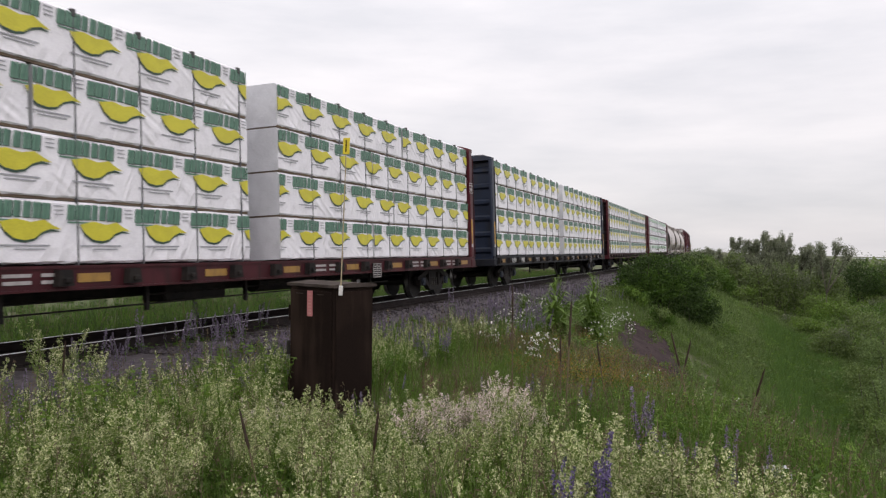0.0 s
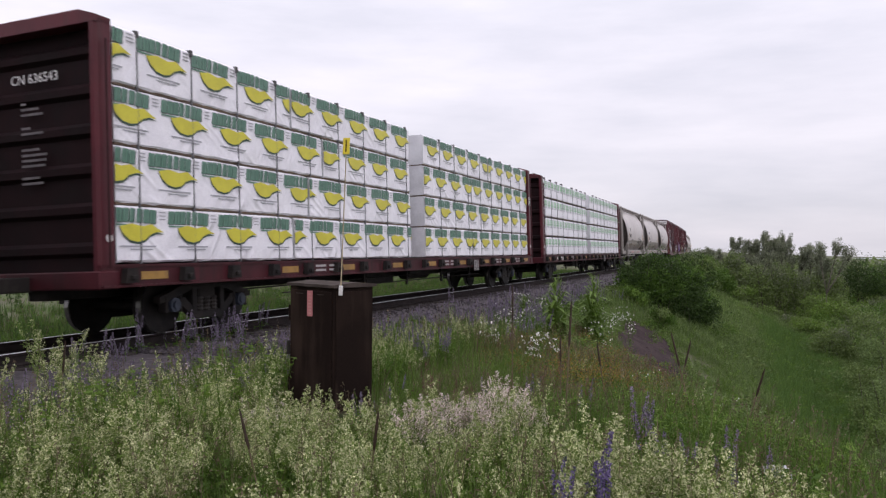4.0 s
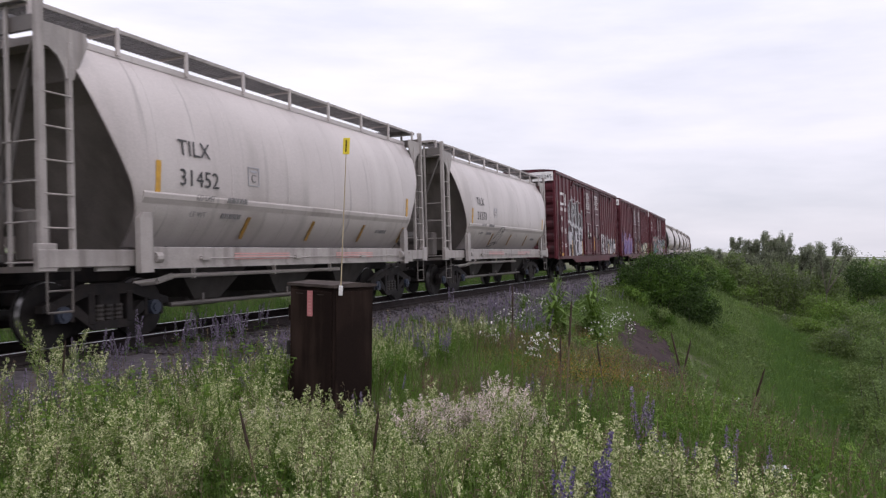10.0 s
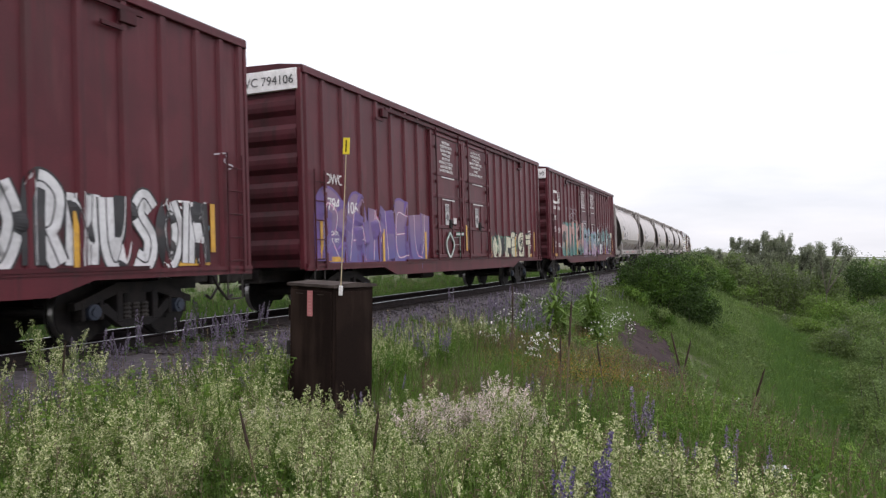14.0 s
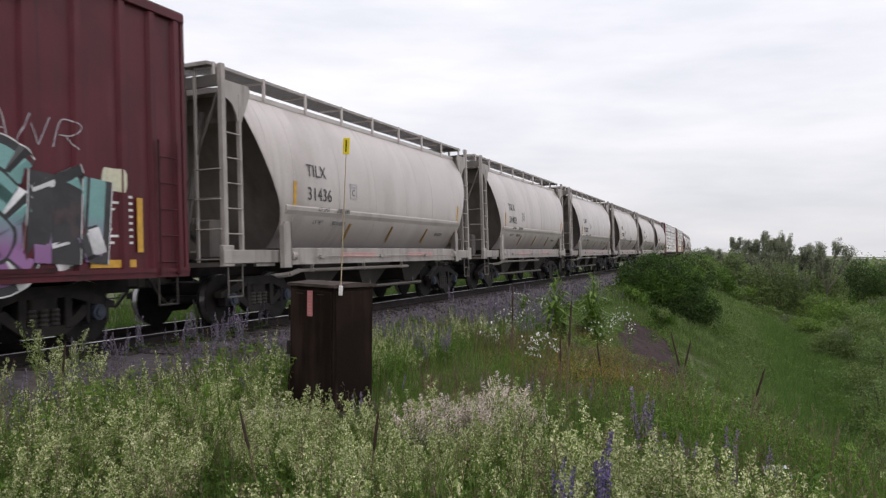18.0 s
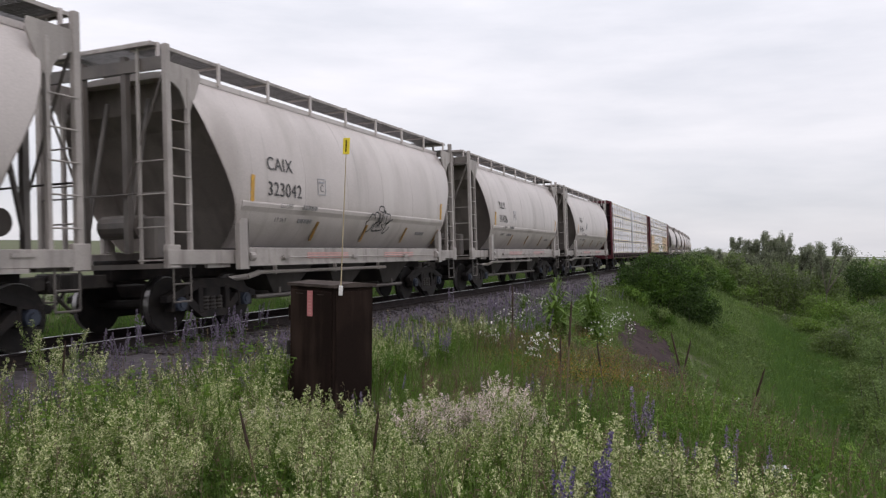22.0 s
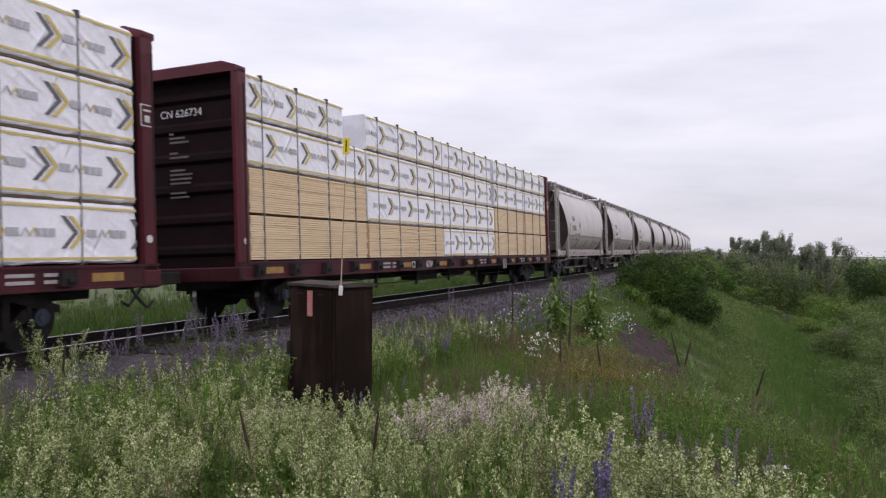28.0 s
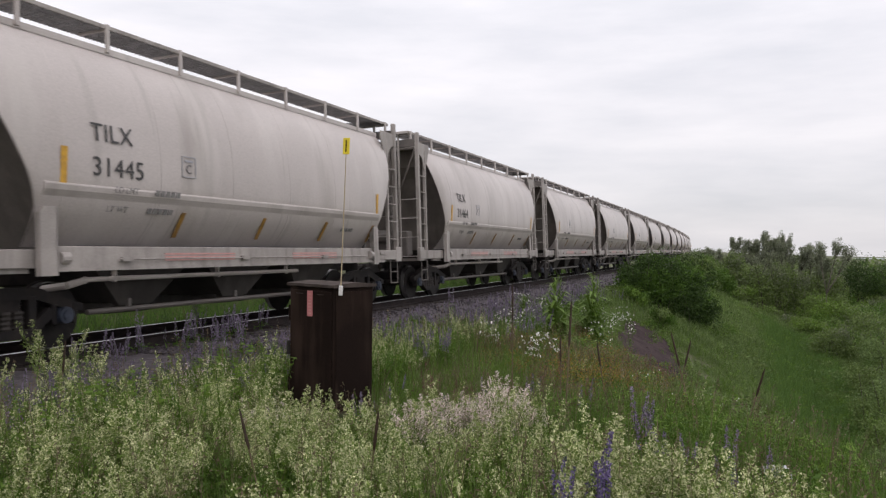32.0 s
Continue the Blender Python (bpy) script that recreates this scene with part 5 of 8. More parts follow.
def centre_beam(s, colour, layout, label, end_mark="", sill_mark=()):
    b = BEAM[colour]
    car = thing("centre_beam_car", label, "railway wagon", "flat cars of the train")
    for key in ("deck", "centre", "beam"):
        part(b[key].name.split(".")[0], b[key], None, car)
    for y, rz in ((-1.37, 0), (1.37, 180)):
        part("side_sill", b["sill"], None, car, at=pose(0, y, 0, 0, 0, rz))
    for k in range(18):
        x = -10.9 + k * 1.21
        part("winch", b["pocket"], None, car, at=pose(x, -1.40, 0))
    for x in (-10.35, -6.65, -4.3, -1.7, 0.6, 3.1, 5.45, 7.9, 10.4):
        part("reflector_strip", b["ref"], None, car, at=pose(x, -1.406, 0))
    for x in (-5.5, 1.7, 6.6, 9.0):
        for dx, z in ((0, 0.90), (0.55, 0.90), (0, 0.99), (0.55, 0.99)):
            part("stencil_bar", b["bars"], None, car, at=pose(x + dx, -1.407, z))
    for rz in (0, 180):
        head = part("bulkhead", b["bulkhead"], None, car, at=pose(0, 0, 0, 0, 0, rz))
        for sgn in (-1, 1):
            part("bulkhead_post", b["bpost"], None, head, at=Matrix.Diagonal((1, sgn, 1, 1)))
        part("bulkhead_cap", b["btop"], None, head)
        part("end_sill", b["bsill"], None, head)
        for z in (1.35, 1.92, 2.49, 3.06, 3.63, 4.20):
            part("bulkhead_rib", b["brib"], None, head, at=pose(0, 0, z))
        if colour == "navy":
            part("bulkhead_stiffener", b["bmid"], None, head, at=pose(0, -0.3, 0))
    part("end_stencil", b["marks"], None, car, at=pose(0, -0.3, 0))
    panel = part("service_panel", b["cots"], None, car, "black stencilled service panel on the sill", at=pose(6.4 if colour == "navy" else 4.15, -1.475, 0.86))
    part("service_table", b["cots_print"], None, panel, at=pose(0, -0.015, 0))
    part("stencil_square", b["square"], None, car, at=pose(11.22, -1.404, 3.35))
    for x in (-11.22, 11.22):
        if colour == "navy" or s < -150:
            part("reflector_strip", b["bref"], None, car, at=pose(x, -1.404, 1.95))
        part("white_disc", b["disc"], None, car, at=pose(x, -1.404, 1.5))
        part("grab_iron", b["ladder"], None, car, at=pose(0, 0, 0) if x > 0 else pose(-22.54, 0, 0))
    if end_mark:
        part("lettering", text_mesh(end_mark, 0.20, M["white"]), None, car, at=pose(-11.218, 0.45, 3.84, 90, 0, -90))
    for words, x in sill_mark:
        letter(words, 0.26, M["white"], car, x, 0.87, 1.412, 0.95)
    for x in (-5.5, -3.0, -0.5, 2.0, 4.5):
        part("rod_hanger", b["hang"], None, car, at=pose(x, 0, 0))
    for x in (-8.7, 8.7):
        add_truck(car, s, x)
    add_couplers(car, 11.8)
    roll(car, s)
    seed = 0
    for tier, row in enumerate(layout):
        for x0, x1, kind in row:
            for y in (-0.70, 0.70):
                seed += 1
                pack(x1 - x0, kind, s, (x0 + x1) / 2, y, BASE + tier * TIER, seed)
    return car


def even(kind):
    """Four tiers of bundles in both halves of a flat car; the joints between bundles wander from tier to tier."""
    rng = random.Random(len(kind) * 13)
    out = []
    for tier in range(4):
        a, b = (-5.8, 5.5) if kind == "stripes" else (-5.8 + rng.choice((-1.2, -0.6, 0, 0.6)), 5.5 + rng.choice((-1.2, -0.6, 0, 0.6)))
        out.append([(-11.03, a, kind), (a + 0.04, -0.62, kind), (0.34, b, kind), (b + 0.04, 11.03, kind)])
    return out


K = "chevron"
LAST = [
    [(-11.03, -6.35, "boards"), (-6.3, -1.4, "boards"), (-1.36, 3.58, K), (3.62, 7.4, "boards"), (7.44, 11.03, "boards")],
    [(-11.03, -6.35, "boards"), (-6.3, -1.4, K), (-1.36, 3.58, K), (3.62, 7.4, "boards"), (7.44, 11.03, "boards")],
    [(-11.03, -6.35, K), (-6.3, -1.4, K), (-1.36, 3.3, K), (3.62, 7.4, K), (7.44, 11.03, K)],
    [(-11.03, -7.4, K), (-6.3, -1.4, K), (-1.36, 3.3, K), (3.62, 7.4, K), (7.44, 11.03, K)],
]

# ---- the train, from the head of the shot to its tail ----
MAROON_FLAT = "maroon centre-beam flat car with end bulkheads, loaded with lumber"
centre_beam(-158.3, "maroon", even("swoosh"), MAROON_FLAT)
centre_beam(-133.45, "navy", even("swoosh"), "dark navy centre-beam flat car with end bulkheads, loaded with lumber", "", (("RVPR", -9.15), ("9982", -7.85)))
centre_beam(-108.6, "maroon", even("swoosh"), MAROON_FLAT, "CN 636543")
centre_beam(-83.85, "maroon", even("stripes"), MAROON_FLAT, "", (("AOK", -8.83), ("8124", -7.92)))
hopper(-64.87, "TILX", "30807")
hopper(-50.9, "TILX", "31452")
hopper(-36.95, "TILX", "31373")
BOXCARS = [boxcar(-19.4, "DWC", "795245"), boxcar(1.35, "DWC", "794106", worm=False), boxcar(21.95, "DWC", "795290")]
for sx, mk, nb in ((38.55, "TILX", "31436"), (52.4, "TILX", "31492"), (66.45, "CAIX", "323289"), (80.5, "CAIX", "323042"), (94.5, "TILX", "31426"), (108.6, "TILX", "31456")):
    hopper(sx, mk, nb)
centre_beam(128.4, "maroon", even(K), MAROON_FLAT)
centre_beam(153.2, "maroon", LAST, "maroon centre-beam flat car loaded with bare and wrapped lumber", "CN 626734", (("CN", -3.99), ("6734", -3.0)))
hopper(172.45, "TILX", "31505")
hopper(186.6, "TILX", "31445")
hopper(200.4, "TILX", "31464")
for k in range(16):
    hopper(214.4 + 13.95 * k, near=False)


# ---- sprayed lettering on the box cars: loose strokes that spell nothing ----
GLYPHS = [
    [[(0.85, 0.9), (0.3, 0.95), (0.15, 0.5), (0.3, 0.08), (0.88, 0.1)], [(0.2, 0.52), (0.75, 0.55)]],
    [[(0.15, 0.02), (0.2, 0.95), (0.78, 0.85), (0.65, 0.5), (0.25, 0.45)], [(0.45, 0.45), (0.9, 0.02)]],
    [[(0.12, 0.95), (0.2, 0.3), (0.5, 0.05), (0.8, 0.35), (0.88, 0.98)]],
    [[(0.88, 0.82), (0.5, 0.98), (0.2, 0.74), (0.78, 0.38), (0.6, 0.05), (0.1, 0.12)]],
    [[(0.08, 0.02), (0.45, 0.98), (0.92, 0.02)], [(0.28, 0.38), (0.72, 0.40)]],
    [[(0.5, 0.95), (0.12, 0.55), (0.45, 0.05), (0.88, 0.5), (0.5, 0.95)]],
    [[(0.08, 0.9), (0.92, 0.93)], [(0.5, 0.9), (0.52, 0.02)]],
    [[(0.12, 0.02), (0.2, 0.97)], [(0.2, 0.97), (0.5, 0.5), (0.75, 0.03)], [(0.75, 0.03), (0.88, 0.98)]],
    [[(0.08, 0.02), (0.2, 0.97)], [(0.2, 0.97), (0.5, 0.35)], [(0.5, 0.35), (0.8, 0.97)], [(0.8, 0.97), (0.95, 0.02)]],
]


def tag_letters(car, order, x0, x1, z0, z1, layers, lean=0.0):
    """A row of glyph strokes; layers of (width, colour, lift) from the outermost in; each shape laps over the one before."""
    n = len(order)
    fat = layers[0][0] > 0.15
    for i, k in enumerate(order):
        w = (x1 - x0) / n
        for j, (width, colour, lift) in enumerate(layers):
            g = Geo()
            for q, stroke in enumerate(GLYPHS[k]):
                inset = 0.10 if fat else 0.0
                pts = [(x0 + w * (i + 0.02 + 0.96 * (inset + a * (1 - 2 * inset))) + lean * b, z0 + (z1 - z0) * (inset + b * (1 - 2 * inset))) for a, b in stroke]
                r = ribbon(pts, width, box_u, lift=(0.003 + 0.0030 * i + 0.0009 * j + 0.0002 * q) if fat else lift)
                g.add(r.v, r.f)
            part("graffiti", g, M[colour], car)


def cloud(car, x0, x1, z0, z1, colour, seed, lift=0.003):
    rng = random.Random(seed)
    n = 14
    pts = []
    for i in range(n):
        a = 2 * math.pi * i / n
        k = rng.uniform(0.86, 1.08)
        sq = 1 / max(abs(math.cos(a)), abs(math.sin(a))) ** 0.75
        pts.append(((x0 + x1) / 2 + (x1 - x0) / 2 * math.cos(a) * k * sq, max(0.97, (z0 + z1) / 2 + (z1 - z0) / 2 * math.sin(a) * k * sq)))
    part("graffiti", blot(pts, box_u, lift), M[colour], car)


def bubbles(car, rings, fill, line):
    for cx, cz, rx, rz in rings:
        pts = [(cx + rx * math.cos(a) * (1 + 0.08 * math.sin(3 * a + cx)), cz + rz * math.sin(a)) for a in np.linspace(0, 2 * math.pi, 11)[:-1]]
        part("graffiti", blot(pts, box_u, 0.004), M[fill], car)
        part("graffiti", ribbon(pts, 0.055, box_u, True, lift=0.008), M[line], car)
        foot = [(cx + rx * math.cos(a), cz + rz * math.sin(a)) for a in np.linspace(3.5, 5.6, 6)]
        part("graffiti", ribbon(foot, 0.14, box_u, lift=0.010), M[line], car)
        part("graffiti", ribbon([(cx - rx * 0.1, cz + rz * 0.35), (cx + rx * 0.25, cz + rz * 0.1), (cx, cz - rz * 0.35)], 0.05, box_u, lift=0.008), M[line], car)


def paint_box_cars():
    a, b, c = BOXCARS
    bubbles(a, [(-6.55, 3.18, 0.34, 0.42), (-5.85, 3.28, 0.52, 0.72), (-5.10, 3.18, 0.46, 0.66), (-4.40, 3.22, 0.42, 0.70), (-3.85, 2.88, 0.34, 0.46), (-3.22, 2.95, 0.38, 0.55)], "spray_dark", "spray_white")
    part("graffiti", ribbon([(-5.75, 4.15), (-5.3, 3.95), (-4.9, 4.1), (-5.0, 3.8)], 0.035, box_u, lift=0.008), M["spray_white"], a)
    part("graffiti", ribbon([(-4.2, 4.05), (-3.8, 3.85), (-3.4, 4.0), (-3.55, 3.7)], 0.035, box_u, lift=0.008), M["spray_white"], a)
    cloud(a, -7.0, -3.2, 0.98, 2.65, "spray_dark", 1)
    tag_letters(a, [2, 0, 5, 3, 4], -6.95, -3.3, 1.0, 2.45, [(0.56, "spray_dark", 0.006), (0.50, "spray_silver", 0.006), (0.055, "spray_black", 0.010)])
    cloud(a, -3.25, -2.95, 1.95, 2.45, "spray_grey", 2)
    tag_letters(a, [1, 0, 5, 1], 2.9, 5.5, 0.98, 2.35, [(0.36, "spray_black", 0), (0.29, "spray_white", 0), (0.025, "spray_black", 0)])
    tag_letters(a, [7, 2, 3, 5, 8], 5.5, 8.3, 0.98, 2.25, [(0.34, "spray_black", 0), (0.27, "spray_white", 0), (0.025, "spray_black", 0)])
    part("graffiti", blot([(7.75, 1.2), (7.9, 2.0), (8.15, 1.85), (8.4, 1.7), (8.1, 1.5)], box_u, 0.002), M["spray_sky"], a)
    part("graffiti", ribbon([(8.55, 2.95), (8.9, 3.0), (8.75, 2.85), (9.05, 2.8), (8.9, 2.72)], 0.025, box_u, lift=0.004), M["spray_grey"], a)
    tag_letters(a, [3, 5], 3.4, 3.8, 2.5, 3.1, [(0.035, "spray_white", 0.006)])
    tag_letters(a, [3, 6], -9.25, -8.85, 3.2, 3.7, [(0.03, "spray_lime", 0.006)])
    cloud(b, -8.9, -3.1, 0.98, 2.0, "spray_violet", 3, 0.002)
    tag_letters(b, [1, 4, 8, 0, 2], -8.95, -3.0, 0.92, 2.5, [(0.74, "spray_violet", 0), (0.62, "spray_fade_blue", 0), (0.045, "spray_pink", 0), (0.02, "spray_white", 0)])
    cloud(b, 2.7, 6.0, 1.2, 1.9, "spray_green", 4, 0.002)
    tag_letters(b, [5, 2, 0, 3, 6], 2.9, 8.0, 0.92, 1.95, [(0.50, "spray_black", 0), (0.40, "spray_cream", 0), (0.035, "spray_black", 0)])
    tag_letters(b, [5, 6], -1.9, -0.2, 1.1, 1.9, [(0.12, "spray_green", 0.006), (0.05, "spray_white", 0.008)])
    cloud(c, -6.9, -1.8, 0.98, 2.70, "spray_teal", 5, 0.002)
    tag_letters(c, [8, 2, 6, 3, 6], -6.8, -1.8, 0.98, 2.80, [(0.74, "spray_black", 0), (0.64, "spray_fade_peach", 0), (0.022, "spray_white", 0)], 0.1)
    cloud(c, -2.0, 2.2, 0.98, 2.45, "spray_violet_pale", 15, 0.002)
    tag_letters(c, [3, 0, 2, 5], -1.75, 2.15, 1.10, 2.46, [(0.62, "spray_dark", 0), (0.56, "spray_fade_sky", 0), (0.05, "spray_dark", 0), (0.03, "spray_white", 0)])
    rng = random.Random(77)
    for k in range(46):
        x, z, w, h = rng.uniform(-1.8, 1.9), rng.uniform(1.05, 2.2), rng.uniform(0.05, 0.22), rng.uniform(0.05, 0.20)
        col = rng.choice(("spray_sky", "spray_white", "spray_pink_pale", "spray_violet_pale", "spray_teal"))
        part("graffiti", blot([(x, z), (x + w, z + rng.uniform(-0.04, 0.04)), (x + w * 1.05, z + h), (x + rng.uniform(-0.05, 0.05), z + h)], box_u, 0.0182 + 0.0002 * k), M[col], c)
    tag_letters(c, [3, 7, 6, 3, 7], 2.35, 7.75, 0.98, 2.5, [(0.86, "spray_white", 0), (0.82, "spray_black", 0), (0.60, "spray_fade_teal", 0), (0.05, "spray_black", 0)])
    cloud(c, 7.75, 8.2, 2.15, 2.5, "spray_cream", 16, 0.002)
    tag_letters(c, [6, 4, 1, 8, 3, 6], -5.8, -2.9, 2.85, 3.5, [(0.03, "spray_grey", 0.006)])
    tag_letters(c, [3, 0, 1], -2.0, -0.9, 2.62, 2.95, [(0.03, "spray_grey", 0.008)])
    tag_letters(c, [3, 8, 5, 2, 6, 4, 7, 1], 3.2, 7.4, 2.66, 3.06, [(0.016, "spray_grey", 0.006)], 0.12)


def spray_fade(name, top, foot, z0, z1):
    """Sprayed paint that fades from one colour to another up the side."""
    m = mat(name, top, tuple(k * 0.85 for k in top), 0.5, scale=2.5)
    n, l = m.node_tree.nodes, m.node_tree.links
    b = n["Principled BSDF"]
    old = b.inputs["Base Color"].links[0].from_socket
    tc, sep, mr, mx = n.new("ShaderNodeTexCoord"), n.new("ShaderNodeSeparateXYZ"), n.new("ShaderNodeMapRange"), n.new("ShaderNodeMix")
    mx.data_type = "RGBA"
    l.new(tc.outputs["Object"], sep.inputs["Vector"])
    l.new(sep.outputs["Z"], mr.inputs["Value"])
    mr.inputs["From Min"].default_value, mr.inputs["From Max"].default_value = z0, z1
    l.new(mr.outputs["Result"], mx.inputs["Factor"])
    mx.inputs["A"].default_value = (*foot, 1)
    l.new(old, mx.inputs["B"])
    l.new(mx.outputs["Result"], b.inputs["Base Color"])
    M[name] = m


spray_fade("spray_fade_blue", (0.22, 0.13, 0.22), (0.11, 0.09, 0.26), 1.2, 2.2)
spray_fade("spray_fade_peach", (0.47, 0.275, 0.25), (0.060, 0.175, 0.16), 1.35, 1.75)
spray_fade("spray_fade_sky", (0.20, 0.32, 0.37), (0.33, 0.22, 0.31), 1.4, 1.9)
spray_fade("spray_fade_teal", (0.17, 0.34, 0.33), (0.24, 0.11, 0.26), 1.35, 1.8)


def spray(name, col):
    M[name] = mat(name, col, tuple(min(1, k * 0.72 + 0.02) for k in col), 0.5, scale=2.5, fine=18, dirt=(0.10, 0.05, 0.05), dirt_amount=0.12, dirt_scale=3.0)


for nm, cl in (("spray_silver", (0.56, 0.54, 0.57)), ("spray_white", (0.62, 0.61, 0.62)), ("spray_grey", (0.46, 0.43, 0.47)), ("spray_dark", (0.055, 0.045, 0.048)), ("spray_black", (0.018, 0.017, 0.02)), ("spray_lime", (0.22, 0.26, 0.11)), ("spray_violet", (0.13, 0.07, 0.25)), ("spray_pink", (0.50, 0.12, 0.30)), ("spray_green", (0.05, 0.14, 0.09)), ("spray_cream", (0.58, 0.56, 0.42)), ("spray_teal", (0.07, 0.22, 0.20)), ("spray_teal_pale", (0.20, 0.37, 0.36)), ("spray_pink_pale", (0.62, 0.40, 0.36)), ("spray_sky", (0.22, 0.36, 0.46)), ("spray_violet_pale", (0.27, 0.16, 0.30))):
    spray(nm, cl)
paint_box_cars()


def scrawl(car, x, z, size):
    """A loose black scrawl of rounded outlines on a hopper's side, laid over the belt rail and the curved sheet."""
    def lay(g):
        g.v = [(q[0], -hop_u(q[2]) - (0.062 if 1.98 < q[2] < 2.26 else 0.012), q[2]) for q in g.v]
        part("graffiti", g, M["black"], car)

    flat = lambda q: 1.0
    rings = ((0.0, 0.42, 0.62, 0.0), (0.72, 0.40, 0.56, 0.06), (1.42, 0.38, 0.58, 0.02), (2.05, 0.34, 0.40, -0.05), (2.6, 0.36, 0.42, 0.0))
    for k, (dx, rx, rz, up) in enumerate(rings):
        ring = [(x + size * (dx + rx * math.cos(a) * (1 + 0.25 * math.sin(2 * a + k))), z + size * (up + rz * math.sin(a) * (1 + 0.18 * math.cos(3 * a + k)))) for a in np.linspace(0, 2 * math.pi, 10)[:-1]]
        lay(ribbon(ring, 0.034, flat, True))
        lay(ribbon([(x + size * (dx - 0.18), z + size * 0.25), (x + size * (dx + 0.12), z + size * 0.12), (x + size * (dx - 0.05), z - size * 0.1), (x + size * (dx + 0.1), z - size * 0.3)], 0.032, flat))


def signature(car, x, z, w, h, strokes, width):
    """A quick signature in loose strokes, given over a box of width w and height h on a hopper's side."""
    for pts in strokes:
        g = ribbon([(x + w * a, z + h * b) for a, b in pts], width, lambda q: 1.0)
        g.v = [(q[0], -hop_u(q[2]) - (0.062 if 1.98 < q[2] < 2.26 else 0.012), q[2]) for q in g.v]
        part("graffiti", g, M["black"], car)


CROWNED = [
    [(0.22, 0.62), (0.10, 0.66), (0.0, 0.42), (0.03, 0.1), (0.14, 0.02), (0.26, 0.2), (0.29, 0.35)],
    [(0.24, 0.45), (0.22, 0.68), (0.33, 0.74), (0.40, 0.55), (0.32, 0.2), (0.30, 0.08), (0.44, 0.06), (0.50, 0.12)],
    [(0.42, 0.18), (0.42, 0.7), (0.48, 0.2), (0.54, 0.7), (0.55, 0.2)],
    [(0.48, 0.06), (0.66, 0.1), (0.72, 0.16), (0.64, 0.3), (0.60, 0.68), (0.70, 0.72), (0.70, 0.3)],
    [(0.74, 0.72), (0.84, 0.7), (0.85, 0.5), (0.76, 0.3)],
    [(1.0, 0.52), (0.86, 0.42), (0.78, 0.05), (0.86, 0.0), (0.99, 0.25)],
    [(0.52, 0.76), (0.44, 0.84), (0.50, 0.99), (0.64, 0.98), (0.66, 0.82), (0.52, 0.76)],
]
LOOPED = [
    [(0.05, 0.28), (0.28, 0.55), (0.42, 0.85)],
    [(0.22, 0.4), (0.45, 0.6), (0.52, 0.9), (0.55, 0.6), (0.6, 0.3)],
    [(0.55, 0.92), (0.78, 0.98), (0.98, 0.9), (1.0, 0.6), (0.85, 0.3), (0.72, 0.1)],
    [(0.62, 0.7), (0.66, 0.5), (0.78, 0.55), (0.85, 0.85), (0.92, 0.8), (0.84, 0.6)],
    [(0.8, 0.15), (0.55, 0.22), (0.2, 0.14), (0.05, 0.05), (0.3, 0.0), (0.5, 0.12), (0.65, 0.25)],
    [(0.55, 0.1), (0.65, 0.3), (0.75, 0.1), (0.85, 0.25), (0.95, 0.15)],
]

scrawl(HOPPERS[0], 1.35, 1.93, 0.68)
signature(HOPPERS[2], -1.95, 1.46, 0.95, 0.70, LOOPED, 0.026)
signature(HOPPERS[6], 0.06, 1.75, 1.26, 0.62, CROWNED, 0.034)


